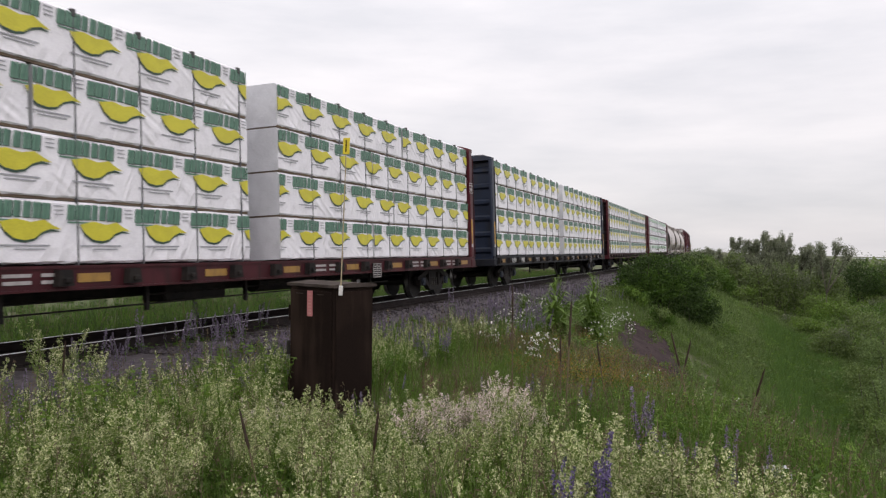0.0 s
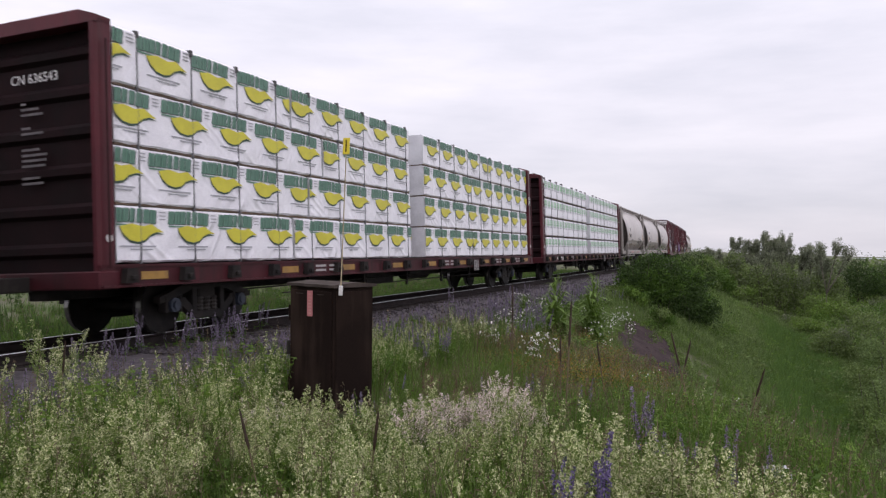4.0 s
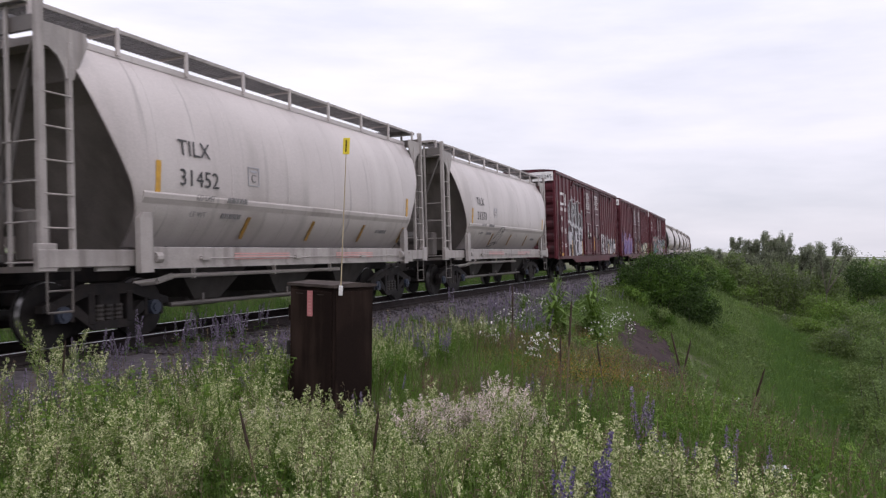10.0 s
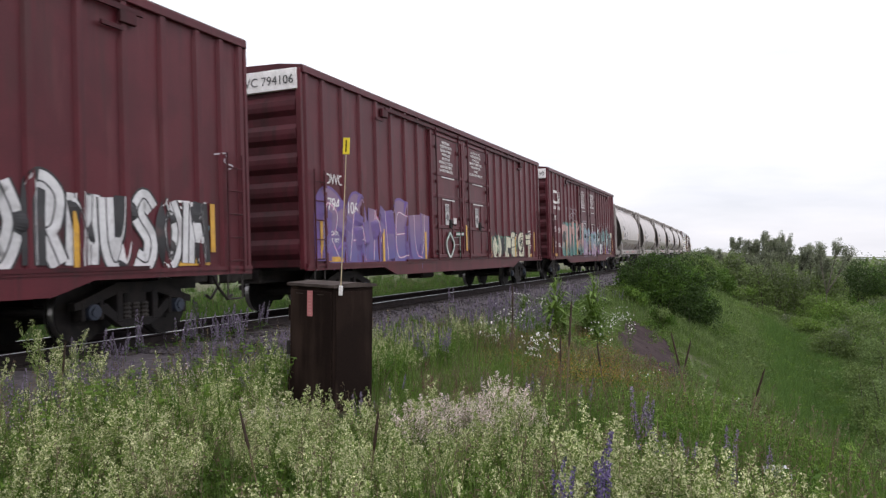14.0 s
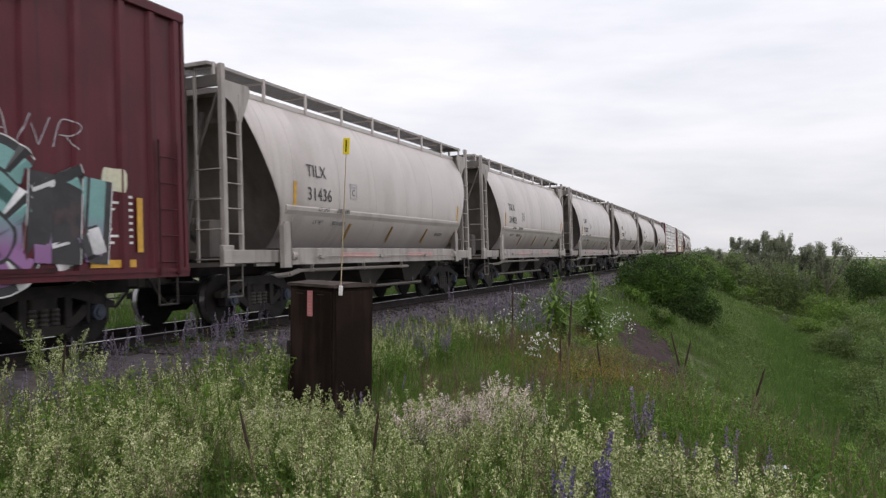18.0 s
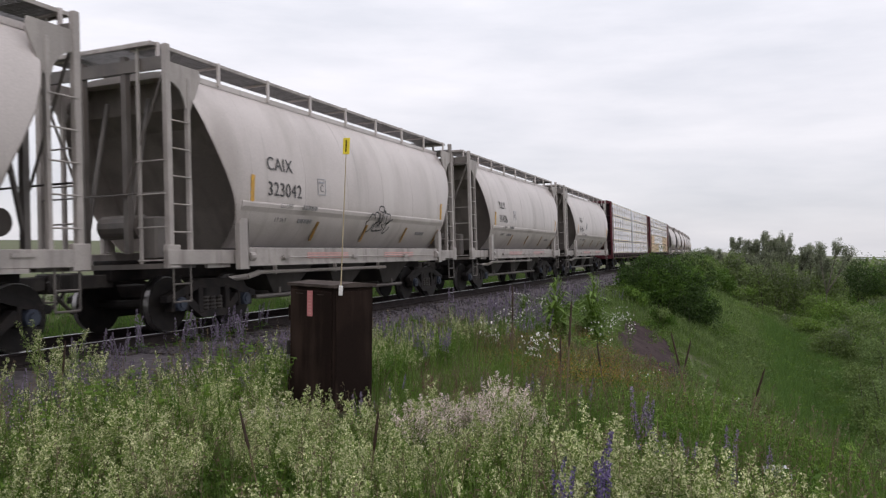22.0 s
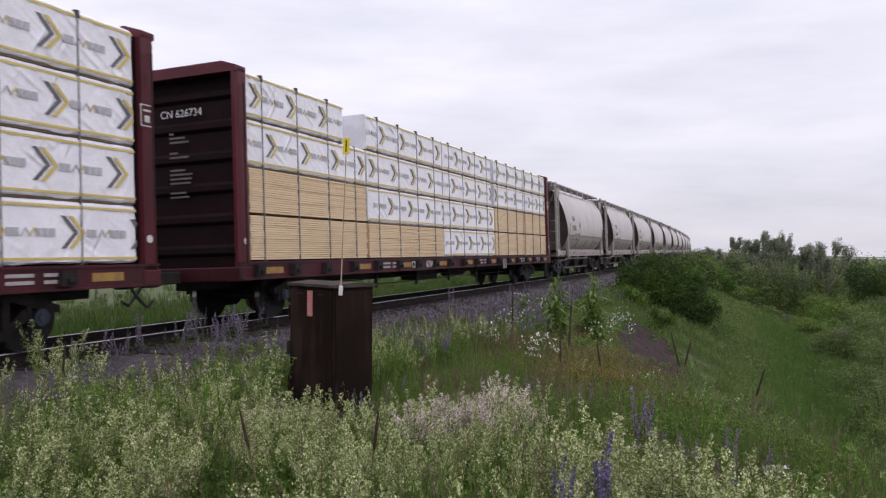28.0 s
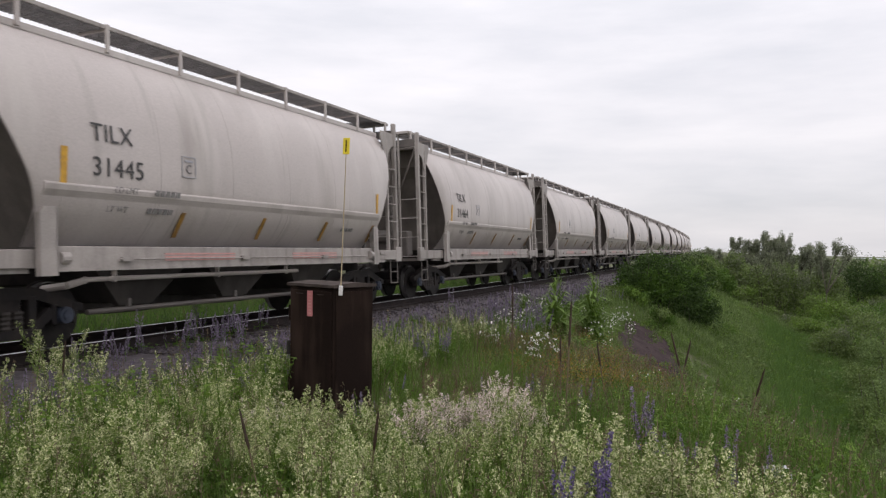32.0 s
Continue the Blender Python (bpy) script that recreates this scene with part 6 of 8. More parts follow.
# ---- wayside signal case and its marker rod ----
def make_case():
    case = thing("signal_case", "dark brown steel relay case with a streaked, faded finish", "relay case")
    case.matrix_world = pose(-5.05, 8.69, -0.62, 0, 0, -19.4)
    part("body", Geo().box(-0.43, 0.43, -0.33, 0.33, 0.0, 1.55, 0.012), M["cabinet"], case)
    part("top", Geo().prism([(-0.36, 1.55), (0.36, 1.55), (0.36, 1.585), (0.0, 1.61), (-0.36, 1.585)], "x", -0.46, 0.46), M["cabinet_top"], case, "pale weathered lid")
    part("door", Geo().box(-0.40, 0.40, -0.348, -0.33, 0.08, 1.50, 0.006), M["cabinet"], case)
    part("hinge", Geo().rod((-0.415, -0.345, 0.2), (-0.415, -0.345, 0.4), 0.016, 8), M["cabinet"], case)
    part("hinge", Geo().rod((-0.415, -0.345, 1.1), (-0.415, -0.345, 1.3), 0.016, 8), M["cabinet"], case)
    part("latch", Geo().box(-0.43, -0.40, -0.385, -0.34, 0.66, 0.84, 0.006), M["steel_mid"], case)
    part("side_door", Geo().box(0.43, 0.446, -0.30, 0.30, 0.08, 1.50, 0.006), M["cabinet"], case)
    notice = Geo().box(-0.05, 0.05, -0.356, -0.350, 1.18, 1.50)
    plate = part("notice", notice, M["pink_plate"], case, "narrow faded pink warning plate")
    bars = Geo()
    for k in range(7):
        bars.box(-0.03, 0.03, -0.3585, -0.3565, 1.21 + k * 0.04, 1.222 + k * 0.04)
    part("notice_print", bars, M["red_ink"], plate)
    part("vent", Geo().box(-0.28, -0.14, -0.356, -0.350, 1.455, 1.462), M["cabinet_top"], case)
    part("vent", Geo().box(0.14, 0.26, -0.356, -0.350, 1.455, 1.462), M["cabinet_top"], case)
    rod = thing("marker_rod", "thin upright marker rod with a yellow tag, clamped to the case", "marker rod")
    rod.matrix_world = pose(-4.68, 8.27, 0.86, 0, 2.0, 0)
    part("rod", Geo().rod((0, 0, 0), (0, 0, 1.78), 0.008, 8, 0.006), M["rod_pale"], rod)
    part("clamp", Geo().box(-0.02, 0.02, -0.02, 0.02, -0.02, 0.10, 0.004), M["white"], rod)
    part("tag", Geo().box(-0.045, 0.045, -0.008, 0.004, 1.70, 1.90, 0.003), M["yellow_tag"], rod, "yellow reflective tag")
    part("tag_bar", Geo().box(-0.008, 0.008, -0.011, -0.008, 1.73, 1.87), M["cabinet"], rod)


M["pink_plate"] = mat("faded_pink_plate", (0.52, 0.20, 0.20), (0.45, 0.16, 0.16), 0.5, scale=10)
M["yellow_tag"] = mat("yellow_tag", (0.75, 0.60, 0.03), (0.68, 0.52, 0.03), 0.4, scale=10)
M["rod_pale"] = mat("pale_rod", (0.42, 0.34, 0.22), (0.36, 0.28, 0.17), 0.5, scale=10)
make_case()


# ---- plants ----
def leaf_mat(name, col, vary=0.3, trans=0.38, rough=0.6):
    return mat(name, col, tuple(c * 0.75 for c in col), rough, scale=2.0, fine=30, island=vary, translucent=trans, spec=0.25)


P = {
    "cream": leaf_mat("pale_floret", (0.635, 0.640, 0.375), 0.24, 0.25),
    "pale": leaf_mat("pale_green_bud", (0.215, 0.285, 0.080), 0.25, 0.3),
    "pink": leaf_mat("pinkish_floret", (0.780, 0.640, 0.610), 0.15, 0.2),
    "leaf": leaf_mat("mid_green_leaf", (0.080, 0.152, 0.022)),
    "light": leaf_mat("light_green_leaf", (0.145, 0.235, 0.040)),
    "grass": leaf_mat("grass_blade", (0.105, 0.180, 0.032)),
    "dry": leaf_mat("dry_stem", (0.150, 0.115, 0.070), 0.3, 0.1),
    "red": leaf_mat("rusty_sorrel", (0.150, 0.080, 0.058), 0.3, 0.1),
    "orange": leaf_mat("ochre_herb", (0.275, 0.185, 0.040), 0.3, 0.2),
    "violet": leaf_mat("violet_lupin_floret", (0.205, 0.165, 0.235), 0.3, 0.2),
    "deep": leaf_mat("deep_violet_floret", (0.170, 0.130, 0.275), 0.35, 0.2),
    "tall": leaf_mat("bright_mullein_leaf", (0.190, 0.285, 0.075), 0.3, 0.4),
    # Skyline leaves lightened and greyed, the haze before them painted in.
    "treeleaf": leaf_mat("grey_green_tree_leaf", (0.245, 0.270, 0.185), 0.3, 0.40),
    "sedge": leaf_mat("pale_sedge", (0.150, 0.215, 0.072)),
    "lush": leaf_mat("lush_ditch_grass", (0.105, 0.185, 0.045), 0.2),
    "meadow": leaf_mat("soft_meadow_grass", (0.180, 0.245, 0.088), 0.22),
    "white": leaf_mat("white_petal", (0.760, 0.745, 0.700), 0.12, 0.2),
    "yellow": leaf_mat("yellow_petal", (0.554, 0.425, 0.028), 0.2, 0.2),
    "dark": leaf_mat("dark_bush_leaf", (0.050, 0.088, 0.022)),
    "mid": leaf_mat("willow_leaf", (0.150, 0.210, 0.062)),
    # Paler and greyer than near leaves: distance haze put into the colour.
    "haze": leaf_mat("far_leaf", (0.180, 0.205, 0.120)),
    "brown": leaf_mat("brown_seed_head", (0.051, 0.032, 0.023), 0.25, 0.0),
    "bark": mat("grey_brown_bark", (0.09, 0.075, 0.06), (0.06, 0.05, 0.04), 0.9, scale=6, bump=0.4, bump_scale=30),
}
PK = list(P)
rs = np.random.RandomState(11)


class Plant:
    """Triangles with a material each: a plant that is strewn many times."""

    def __init__(self):
        self.q, self.m = [], []

    def tris(self, pts, material):
        pts = np.asarray(pts, float).reshape(-1, 3, 3)
        self.q.append(pts)
        self.m.append(np.full(len(pts), PK.index(material)))

    def quads(self, pts, material):
        pts = np.asarray(pts, float).reshape(-1, 4, 3)
        self.tris(np.stack([pts[:, (0, 1, 2)], pts[:, (0, 2, 3)]], 1), material)

    def flecks(self, centres, size, material, long=1.0, droop=None):
        """Small leaf-shaped triangles turned at random round the given points."""
        c = np.asarray(centres, float)
        n = len(c)
        if not n:
            return
        a = rs.normal(size=(n, 3))
        a /= np.linalg.norm(a, axis=1)[:, None]
        if droop is not None:
            a[:, 2] = a[:, 2] * 0.5 + droop
            a /= np.linalg.norm(a, axis=1)[:, None]
        b = np.cross(a, rs.normal(size=(n, 3)))
        b /= np.linalg.norm(b, axis=1)[:, None]
        s = size * rs.uniform(0.6, 1.3, (n, 1))
        a, b = a * s * long, b * s
        self.tris(np.stack([c - a * 0.42 - b * 0.36, c - a * 0.36 + b * 0.36, c + a * 0.5], 1), material)

    def strip(self, pts, widths, material):
        """A flat band along pts that faces a random way."""
        p = np.asarray(pts, float)
        way = rs.uniform(0, 2 * math.pi)
        d = np.array([math.cos(way), math.sin(way), 0])
        w = np.asarray(widths)[:, None] * d * 0.5
        lo, hi = p - w, p + w
        self.quads(np.stack([lo[:-1], hi[:-1], hi[1:], lo[1:]], 1), material)

    def blades(self, n, r, h, w, material, lean=0.45):
        """Single grass blades standing in a round patch."""
        a, k = rs.uniform(0, 6.28, n), r * np.sqrt(rs.rand(n))
        base = np.stack([k * np.cos(a), k * np.sin(a), 0 * a], 1)
        t, hh = rs.uniform(0, 6.28, n), h * rs.uniform(0.45, 1.1, n)
        tip = base + np.stack([np.cos(t) * lean * hh * rs.rand(n), np.sin(t) * lean * hh * rs.rand(n), hh], 1)
        f = rs.uniform(0, 6.28, n)
        side = np.stack([np.cos(f), np.sin(f), 0 * f], 1) * w * 0.5
        self.tris(np.stack([base - side, base + side, tip], 1), material)

    def done(self):
        self.q, self.m = np.concatenate(self.q), np.concatenate(self.m)
        return self


def arc(base, lean, height, n=4, bend=0.35):
    t = np.linspace(0, 1, n)[:, None]
    d = np.array([math.cos(lean), math.sin(lean), 0])
    return np.asarray(base) + d * (bend * height) * t ** 1.7 + np.array([0, 0, 1.0]) * height * t


def along(line, t):
    """Points at the fractions t of a polyline."""
    n = len(line) - 1
    i = np.clip(np.asarray(t) * n, 0, n - 0.001)
    f = i.astype(int)
    return line[f] + (line[f + 1] - line[f]) * (i - f)[:, None]


def bedstraw(h=0.85, stems=11, florets=135, size=0.0158, flower="cream", spread=0.20, open_=0.52):
    """A mounded clump: leaning stems, each ending in a spire of short side sprays set with tiny florets."""
    p = Plant()
    for _ in range(stems):
        az0, r = rs.uniform(0, 6.28), spread * math.sqrt(rs.rand())
        hh = h * (1.0 - 0.30 * (r / spread) ** 2) * rs.uniform(0.78, 1.08)
        line = arc((r * math.cos(az0), r * math.sin(az0), 0), az0 + rs.normal(0, 0.6), hh, 5, rs.uniform(0.05, 0.30))
        p.strip(line[1:], np.linspace(0.007, 0.003, 4), "light")
        nb = 15
        start = rs.uniform(0.50, 0.64)
        tb = start + (1 - start) * (np.arange(nb) / nb) ** 0.85
        az = np.arange(nb) * 2.4 + rs.uniform(0, 6)
        reach = (0.012 + 0.085 * ((1.0 - tb) / (1 - start)) ** 0.75) * rs.uniform(0.45, 1.15, nb)
        i = rs.randint(0, nb, florets)
        along_spray = (reach[i] * rs.rand(florets) ** 0.6)[:, None]
        c = along(line, tb[i]) + np.stack([0.75 * np.cos(az[i]), 0.75 * np.sin(az[i]), 0.85 + 0 * az[i]], 1) * along_spray + rs.normal(size=(florets, 3)) * 0.0075
        bud = rs.rand(florets) > open_ + 0.5 * (tb[i] - 0.75)
        p.flecks(c[~bud], size, flower, 1.1)
        p.flecks(c[bud], size * 1.05, "pale", 1.4)
        t = rs.uniform(0.08, 0.80, 16)
        p.flecks(along(line, t) + rs.normal(size=(16, 3)) * 0.030, 0.015, "leaf" if rs.rand() < 0.5 else "light", 4.0, 0.35)
    return p.done()


def tuft(h=0.6, blades=16, width=0.010, material="grass", spread=0.10, seeds=0, seed_mat="dry"):
    p = Plant()
    for k in range(blades):
        line = arc((*rs.normal(0, spread * 0.5, 2), 0), rs.uniform(0, 6.28), h * rs.uniform(0.5, 1.1), 3, rs.uniform(0.1, 0.6))
        p.strip(line, (width, width * 0.85, width * 0.12), material if rs.rand() < 0.94 else "dry")
        if k < seeds:
            top = arc((*rs.normal(0, spread * 0.5, 2), 0), rs.uniform(0, 6.28), h * rs.uniform(1.05, 1.35), 3, 0.15)
            p.strip(top, (0.005, 0.004, 0.003), seed_mat)
            p.flecks(top[-1] - np.array([0, 0, 1.0]) * rs.uniform(0, 0.16, (9, 1)) + rs.normal(size=(9, 3)) * 0.009, 0.014, seed_mat, 2.0)
    return p.done()


def turf(h=0.35, r=0.45, n=60, width=0.016, material="meadow", second="grass"):
    """A patch of short standing grass."""
    p = Plant()
    p.blades(n * 2 // 3, r, h, width, material)
    p.blades(n // 3, r, h * 0.9, width, second)
    return p.done()


def herb(h=0.6, leaves=70, size=0.06, material="leaf", flower=None, nfl=0, fsize=0.03):
    p = Plant()
    for _ in range(5):
        line = arc((*rs.normal(0, 0.06, 2), 0), rs.uniform(0, 6.28), h * rs.uniform(0.7, 1.1), 5, rs.uniform(0.05, 0.4))
        p.strip(line[::2], np.linspace(0.012, 0.005, 3), "leaf")
        k = leaves // 5
        t = rs.uniform(0.1, 1.0, k)
        p.flecks(along(line, t) + rs.normal(size=(k, 3)) * (0.08 * (1.1 - t))[:, None], size, material, 1.8 if size > 0.03 else 3.2, 0.3)
        if flower:
            p.flecks(line[-1] + rs.normal(size=(max(1, nfl // 5), 3)) * 0.06, fsize, flower)
    return p.done()


def lupin(h=0.9, florets=240, size=0.026, material="violet", spikes=3):
    """Upright spikes packed with florets over hand-shaped leaves."""
    p = Plant()
    for _ in range(spikes):
        line = arc((*rs.normal(0, 0.06, 2), 0), rs.uniform(0, 6.28), h * rs.uniform(0.72, 1.1), 4, 0.12)
        p.strip(line, (0.012, 0.011, 0.009, 0.005), "leaf")
        k = florets // spikes
        t = 0.60 + 0.40 * rs.rand(k) ** 0.9
        a = rs.uniform(0, 6.28, k)
        girth = 0.030 * np.clip((1.06 - t) / 0.30, 0.15, 1.0) * rs.uniform(0.6, 1.1, k)
        p.flecks(along(line, t) + np.stack([np.cos(a) * girth, np.sin(a) * girth, 0 * a], 1), size, material, 1.2)
    n = 44
    p.flecks(np.stack([rs.normal(0, 0.11, n), rs.normal(0, 0.11, n), rs.uniform(0.08, 0.55, n) * h], 1), 0.030, "leaf", 3.2, 0.3)
    return p.done()


def bush(h=2.5, w=1.8, leaves=1500, size=0.10, material="mid", material2="light", lobes=9, gaps=0.35):
    """A shrub: bent stems and leaves gathered in uneven lobes."""
    p = Plant()
    for _ in range(7):
        line = arc((*rs.normal(0, 0.12 * w, 2), 0), rs.uniform(0, 6.28), h * rs.uniform(0.55, 0.9), 5, rs.uniform(0.1, 0.5))
        p.strip(line, np.linspace(0.05, 0.015, 5) * h / 2.5, "bark")
        p.strip(line, np.linspace(0.05, 0.015, 5) * h / 2.5, "bark")
    for k in range(lobes):
        a, el = k * 2.4 + rs.uniform(0, 1.2), math.asin(rs.uniform(-0.35, 1.0))
        s = np.array([w * rs.uniform(0.13, 0.22), w * rs.uniform(0.13, 0.22), h * rs.uniform(0.12, 0.19)])
        c = np.array([0.36 * w * math.cos(el) * math.cos(a), 0.36 * w * math.cos(el) * math.sin(a), h * (0.46 + 0.38 * math.sin(el) * rs.uniform(0.75, 1.0))])
        n = leaves // lobes
        d = rs.normal(size=(n, 3))
        d /= np.linalg.norm(d, axis=1)[:, None]
        pts = c + d * s * (1.05 - gaps * rs.rand(n, 1) ** 1.5) + np.clip(rs.normal(size=(n, 3)), -1.6, 1.6) * 0.03 * w
        pts = pts[pts[:, 2] > 0.05]
        p.flecks(pts, size, material2 if rs.rand() < 0.3 else material, 1.5)
        twigs = c + np.clip(rs.normal(size=(n // 7, 3)), -1.5, 1.5) * s * 0.9 + np.array([0, 0, 0.06 * h])
        p.flecks(twigs[twigs[:, 2] > 0.05], size * 0.8, material2, 1.8)
    low = np.stack([rs.normal(0, 0.28 * w, leaves // 5), rs.normal(0, 0.28 * w, leaves // 5), rs.uniform(0.05, 0.45, leaves // 5) * h], 1)
    p.flecks(low, size, material, 1.5)
    return p.done()


def fast_mesh(name, tris, mats):
    """Many loose triangles as one mesh."""
    n = len(tris)
    me = bpy.data.meshes.new(name)
    me.vertices.add(3 * n)
    me.vertices.foreach_set("co", tris.reshape(-1).astype(np.float32))
    me.loops.add(3 * n)
    me.loops.foreach_set("vertex_index", np.arange(3 * n, dtype=np.int32))
    me.polygons.add(n)
    me.polygons.foreach_set("loop_start", np.arange(0, 3 * n, 3, dtype=np.int32))
    used = sorted(set(mats.tolist()))
    for k in used:
        me.materials.append(P[PK[k]])
    me.polygons.foreach_set("material_index", np.searchsorted(used, mats).astype(np.int32))
    me.update(calc_edges=True)
    return me


class Strew:
    """Gathers placed plants into one mesh of kind stuff."""

    def __init__(self):
        self.q, self.m = [], []

    def put(self, plants, xy, scale, sink=0.03):
        if not len(xy):
            return
        xy = np.asarray(xy, float)
        which = rs.randint(0, len(plants), len(xy))
        zz = ground_z(xy[:, 0], xy[:, 1]) - sink
        sc = np.broadcast_to(scale, (len(xy),)) * rs.uniform(0.75, 1.2, len(xy))
        turn = rs.uniform(0, 2 * math.pi, len(xy))
        for k, plant in enumerate(plants):
            w = np.nonzero(which == k)[0]
            if not len(w):
                continue
            c, s = np.cos(turn[w])[:, None, None], np.sin(turn[w])[:, None, None]
            q = plant.q[None] * sc[w][:, None, None, None]
            x, y = q[..., 0] * c - q[..., 1] * s, q[..., 0] * s + q[..., 1] * c
            out = np.stack([x + xy[w, 0][:, None, None], y + xy[w, 1][:, None, None], q[..., 2] + zz[w][:, None, None]], -1)
            self.q.append(out.reshape(-1, 3, 3))
            self.m.append(np.tile(plant.m, len(w)))

    def spots(self, plants, places, scale=1.0):
        """Loose groups: (x, y, how many, radius across the view, radius along it)."""
        for cx, cy, k, r, ry in places:
            self.put(plants, np.stack([rs.normal(cx, r, k), rs.normal(cy, ry, k)], 1), scale)

    def make(self, name, label, category):
        me = fast_mesh(name, np.concatenate(self.q), np.concatenate(self.m))
        return tagged(new(name, me), label, category, kind="stuff")


def wedge(n, d0, d1, a0=-33.0, a1=33.0):
    """n points spread evenly by area between two distances, within angles about the camera's heading."""
    d = np.sqrt(rs.uniform(d0 * d0, d1 * d1, n))
    a = YAW + np.radians(rs.uniform(a0, a1, n))
    return np.stack([d * np.sin(a), d * np.cos(a)], 1), d, np.degrees(a - YAW)


def track_us(xy):
    rx = xy[:, 0] + TRACK_D + TRACK_R
    return np.hypot(rx, xy[:, 1]) - TRACK_R, TRACK_R * np.arctan2(xy[:, 1], rx)


def patchy(xy, scale, seed):
    """Smooth random value from 0 to 1 over the ground."""
    x, y = xy[:, 0] / scale + seed * 7.1, xy[:, 1] / scale + seed * 3.7
    return 0.5 + 0.25 * (np.sin(x * 1.7 + 1.1 * np.sin(y * 1.3)) + np.sin(y * 1.9 + 1.4 * np.sin(x * 0.9 + 2)))


def bare_slip(u, sv):
    """Where the bank has slipped and carries no plants."""
    return ((sv - 27) / 8.0) ** 2 + ((u - 6.55 + 0.15 * (sv - 27)) / 1.35) ** 2 < 0.85


def near_case(xy):
    """Clear of the signal case and of the stone block."""
    return (np.hypot(xy[:, 0] + 5.05, xy[:, 1] - 8.69) < 0.62) | (np.hypot(xy[:, 0] - 0.18, xy[:, 1] - 7.05) < 0.2)


def short_here(xy):
    """Scale of the plants: they stay short round the case and on the bank above the slip."""
    k = np.ones(len(xy))
    case = np.clip(np.hypot((xy[:, 0] + 4.75) / 0.8, (xy[:, 1] - 8.15) / 0.9), 0, 1)
    k *= 0.40 + 0.60 * case ** 3
    u, sv = track_us(xy)
    k *= np.where((sv > 14.5) & (sv < 32) & (u > 5.2) & (u < np.interp(sv, (14.5, 32), (9.8, 8.6))), np.where(sv < 20, 0.50, 0.42), 1.0)
    return k


def plant_bench():
    beds = [bedstraw(0.86), bedstraw(0.80, 12), bedstraw(0.92, 10), bedstraw(0.74, 12), bedstraw(0.84, 9, 150, spread=0.15), bedstraw(0.80, 11, 150, open_=0.42)]
    loose = [bedstraw(0.9, 4, 130, spread=0.10), bedstraw(0.8, 3, 120, spread=0.08), bedstraw(0.85, 4, 110, spread=0.12, open_=0.35)]
    pinks = [bedstraw(0.82, 9, 190, 0.0135, "pink", 0.16, 0.75), bedstraw(0.76, 9, 190, 0.0135, "pink", 0.16, 0.75)]
    herbs = [herb(0.50, 110, 0.024, "leaf"), herb(0.55, 110, 0.022, "light"), herb(0.45, 100, 0.026, "leaf")]
    grasses = [tuft(0.6, 18, 0.010, "grass", 0.14, 2), tuft(0.5, 18, 0.010, "light", 0.14), tuft(0.65, 15, 0.009, "grass", 0.14, 3)]
    sward = [turf(0.42, 0.30, 75, 0.012, "grass", "light"), turf(0.36, 0.30, 75, 0.012, "meadow", "grass"), turf(0.40, 0.30, 75, 0.012, "light", "grass")]
    dry = [tuft(0.50, 10, 0.007, "grass", 0.14, 9, "red"), tuft(0.45, 10, 0.007, "grass", 0.14, 8, "dry"), tuft(0.55, 10, 0.007, "light", 0.14, 8, "dry")]
    ochre = [herb(0.32, 60, 0.03, "light", "orange", 40, 0.026), herb(0.36, 60, 0.03, "leaf", "orange", 50, 0.024)]
    lup = [lupin(0.92), lupin(0.82), lupin(1.0, 200, spikes=2), lupin(0.9, 90, spikes=1)]

    # the frothy pale weeds before the camera, in mounds with green hollows between them
    s = Strew()
    xy, d, a = wedge(1500, 2.7, 9.4)
    u, _ = track_us(xy)
    reach = np.interp(a, (-33, -14, -11, -5, 3, 7, 10, 15, 18, 33), (8.8, 8.8, 8.0, 7.6, 7.6, 7.3, 5.7, 5.3, 4.7, 4.6))
    thick = 0.62 * patchy(xy, 0.40, 1) + 0.38 * patchy(xy, 0.17, 5)
    hollow = np.interp(a, (-33, -8, 0, 9, 16, 33), (0.0, 0.0, 0.10, 0.16, 0.0, 0.0)) * (d < 5.6) + 0.12 * ((a < -11) & (d < 6.6)) + 0.16 * ((a < -20) & (d < 7.4))
    keep = (u > 3.5) & ~near_case(xy) & (d < reach + rs.normal(0, 0.22, len(d))) & (rs.rand(len(d)) < np.clip((thick - 0.42 - hollow) * 4.0, 0.01, 0.62))
    keep &= (np.hypot(xy[:, 0] + 2.35, xy[:, 1] - 6.6) > 0.62) & (np.hypot(xy[:, 0] + 0.97, xy[:, 1] - 4.4) > 0.50)
    s.put(beds, xy[keep], (0.62 + 0.50 * thick[keep]) * short_here(xy[keep]))
    k2 = (u > 4.2) & ~near_case(xy) & (d < reach + 0.5) & ~keep & (rs.rand(len(d)) < 0.22)
    s.put(loose, xy[k2], 0.92 * short_here(xy[k2]))
    s.spots(pinks, ((-2.72, 6.7, 6, 0.12, 0.18), (-2.38, 6.75, 11, 0.16, 0.18), (-2.05, 6.95, 6, 0.13, 0.18)), 0.94)
    s.spots(pinks, ((-6.1, 7.6, 5, 0.5, 0.4), (-5.2, 7.2, 4, 0.4, 0.4)), 0.85)
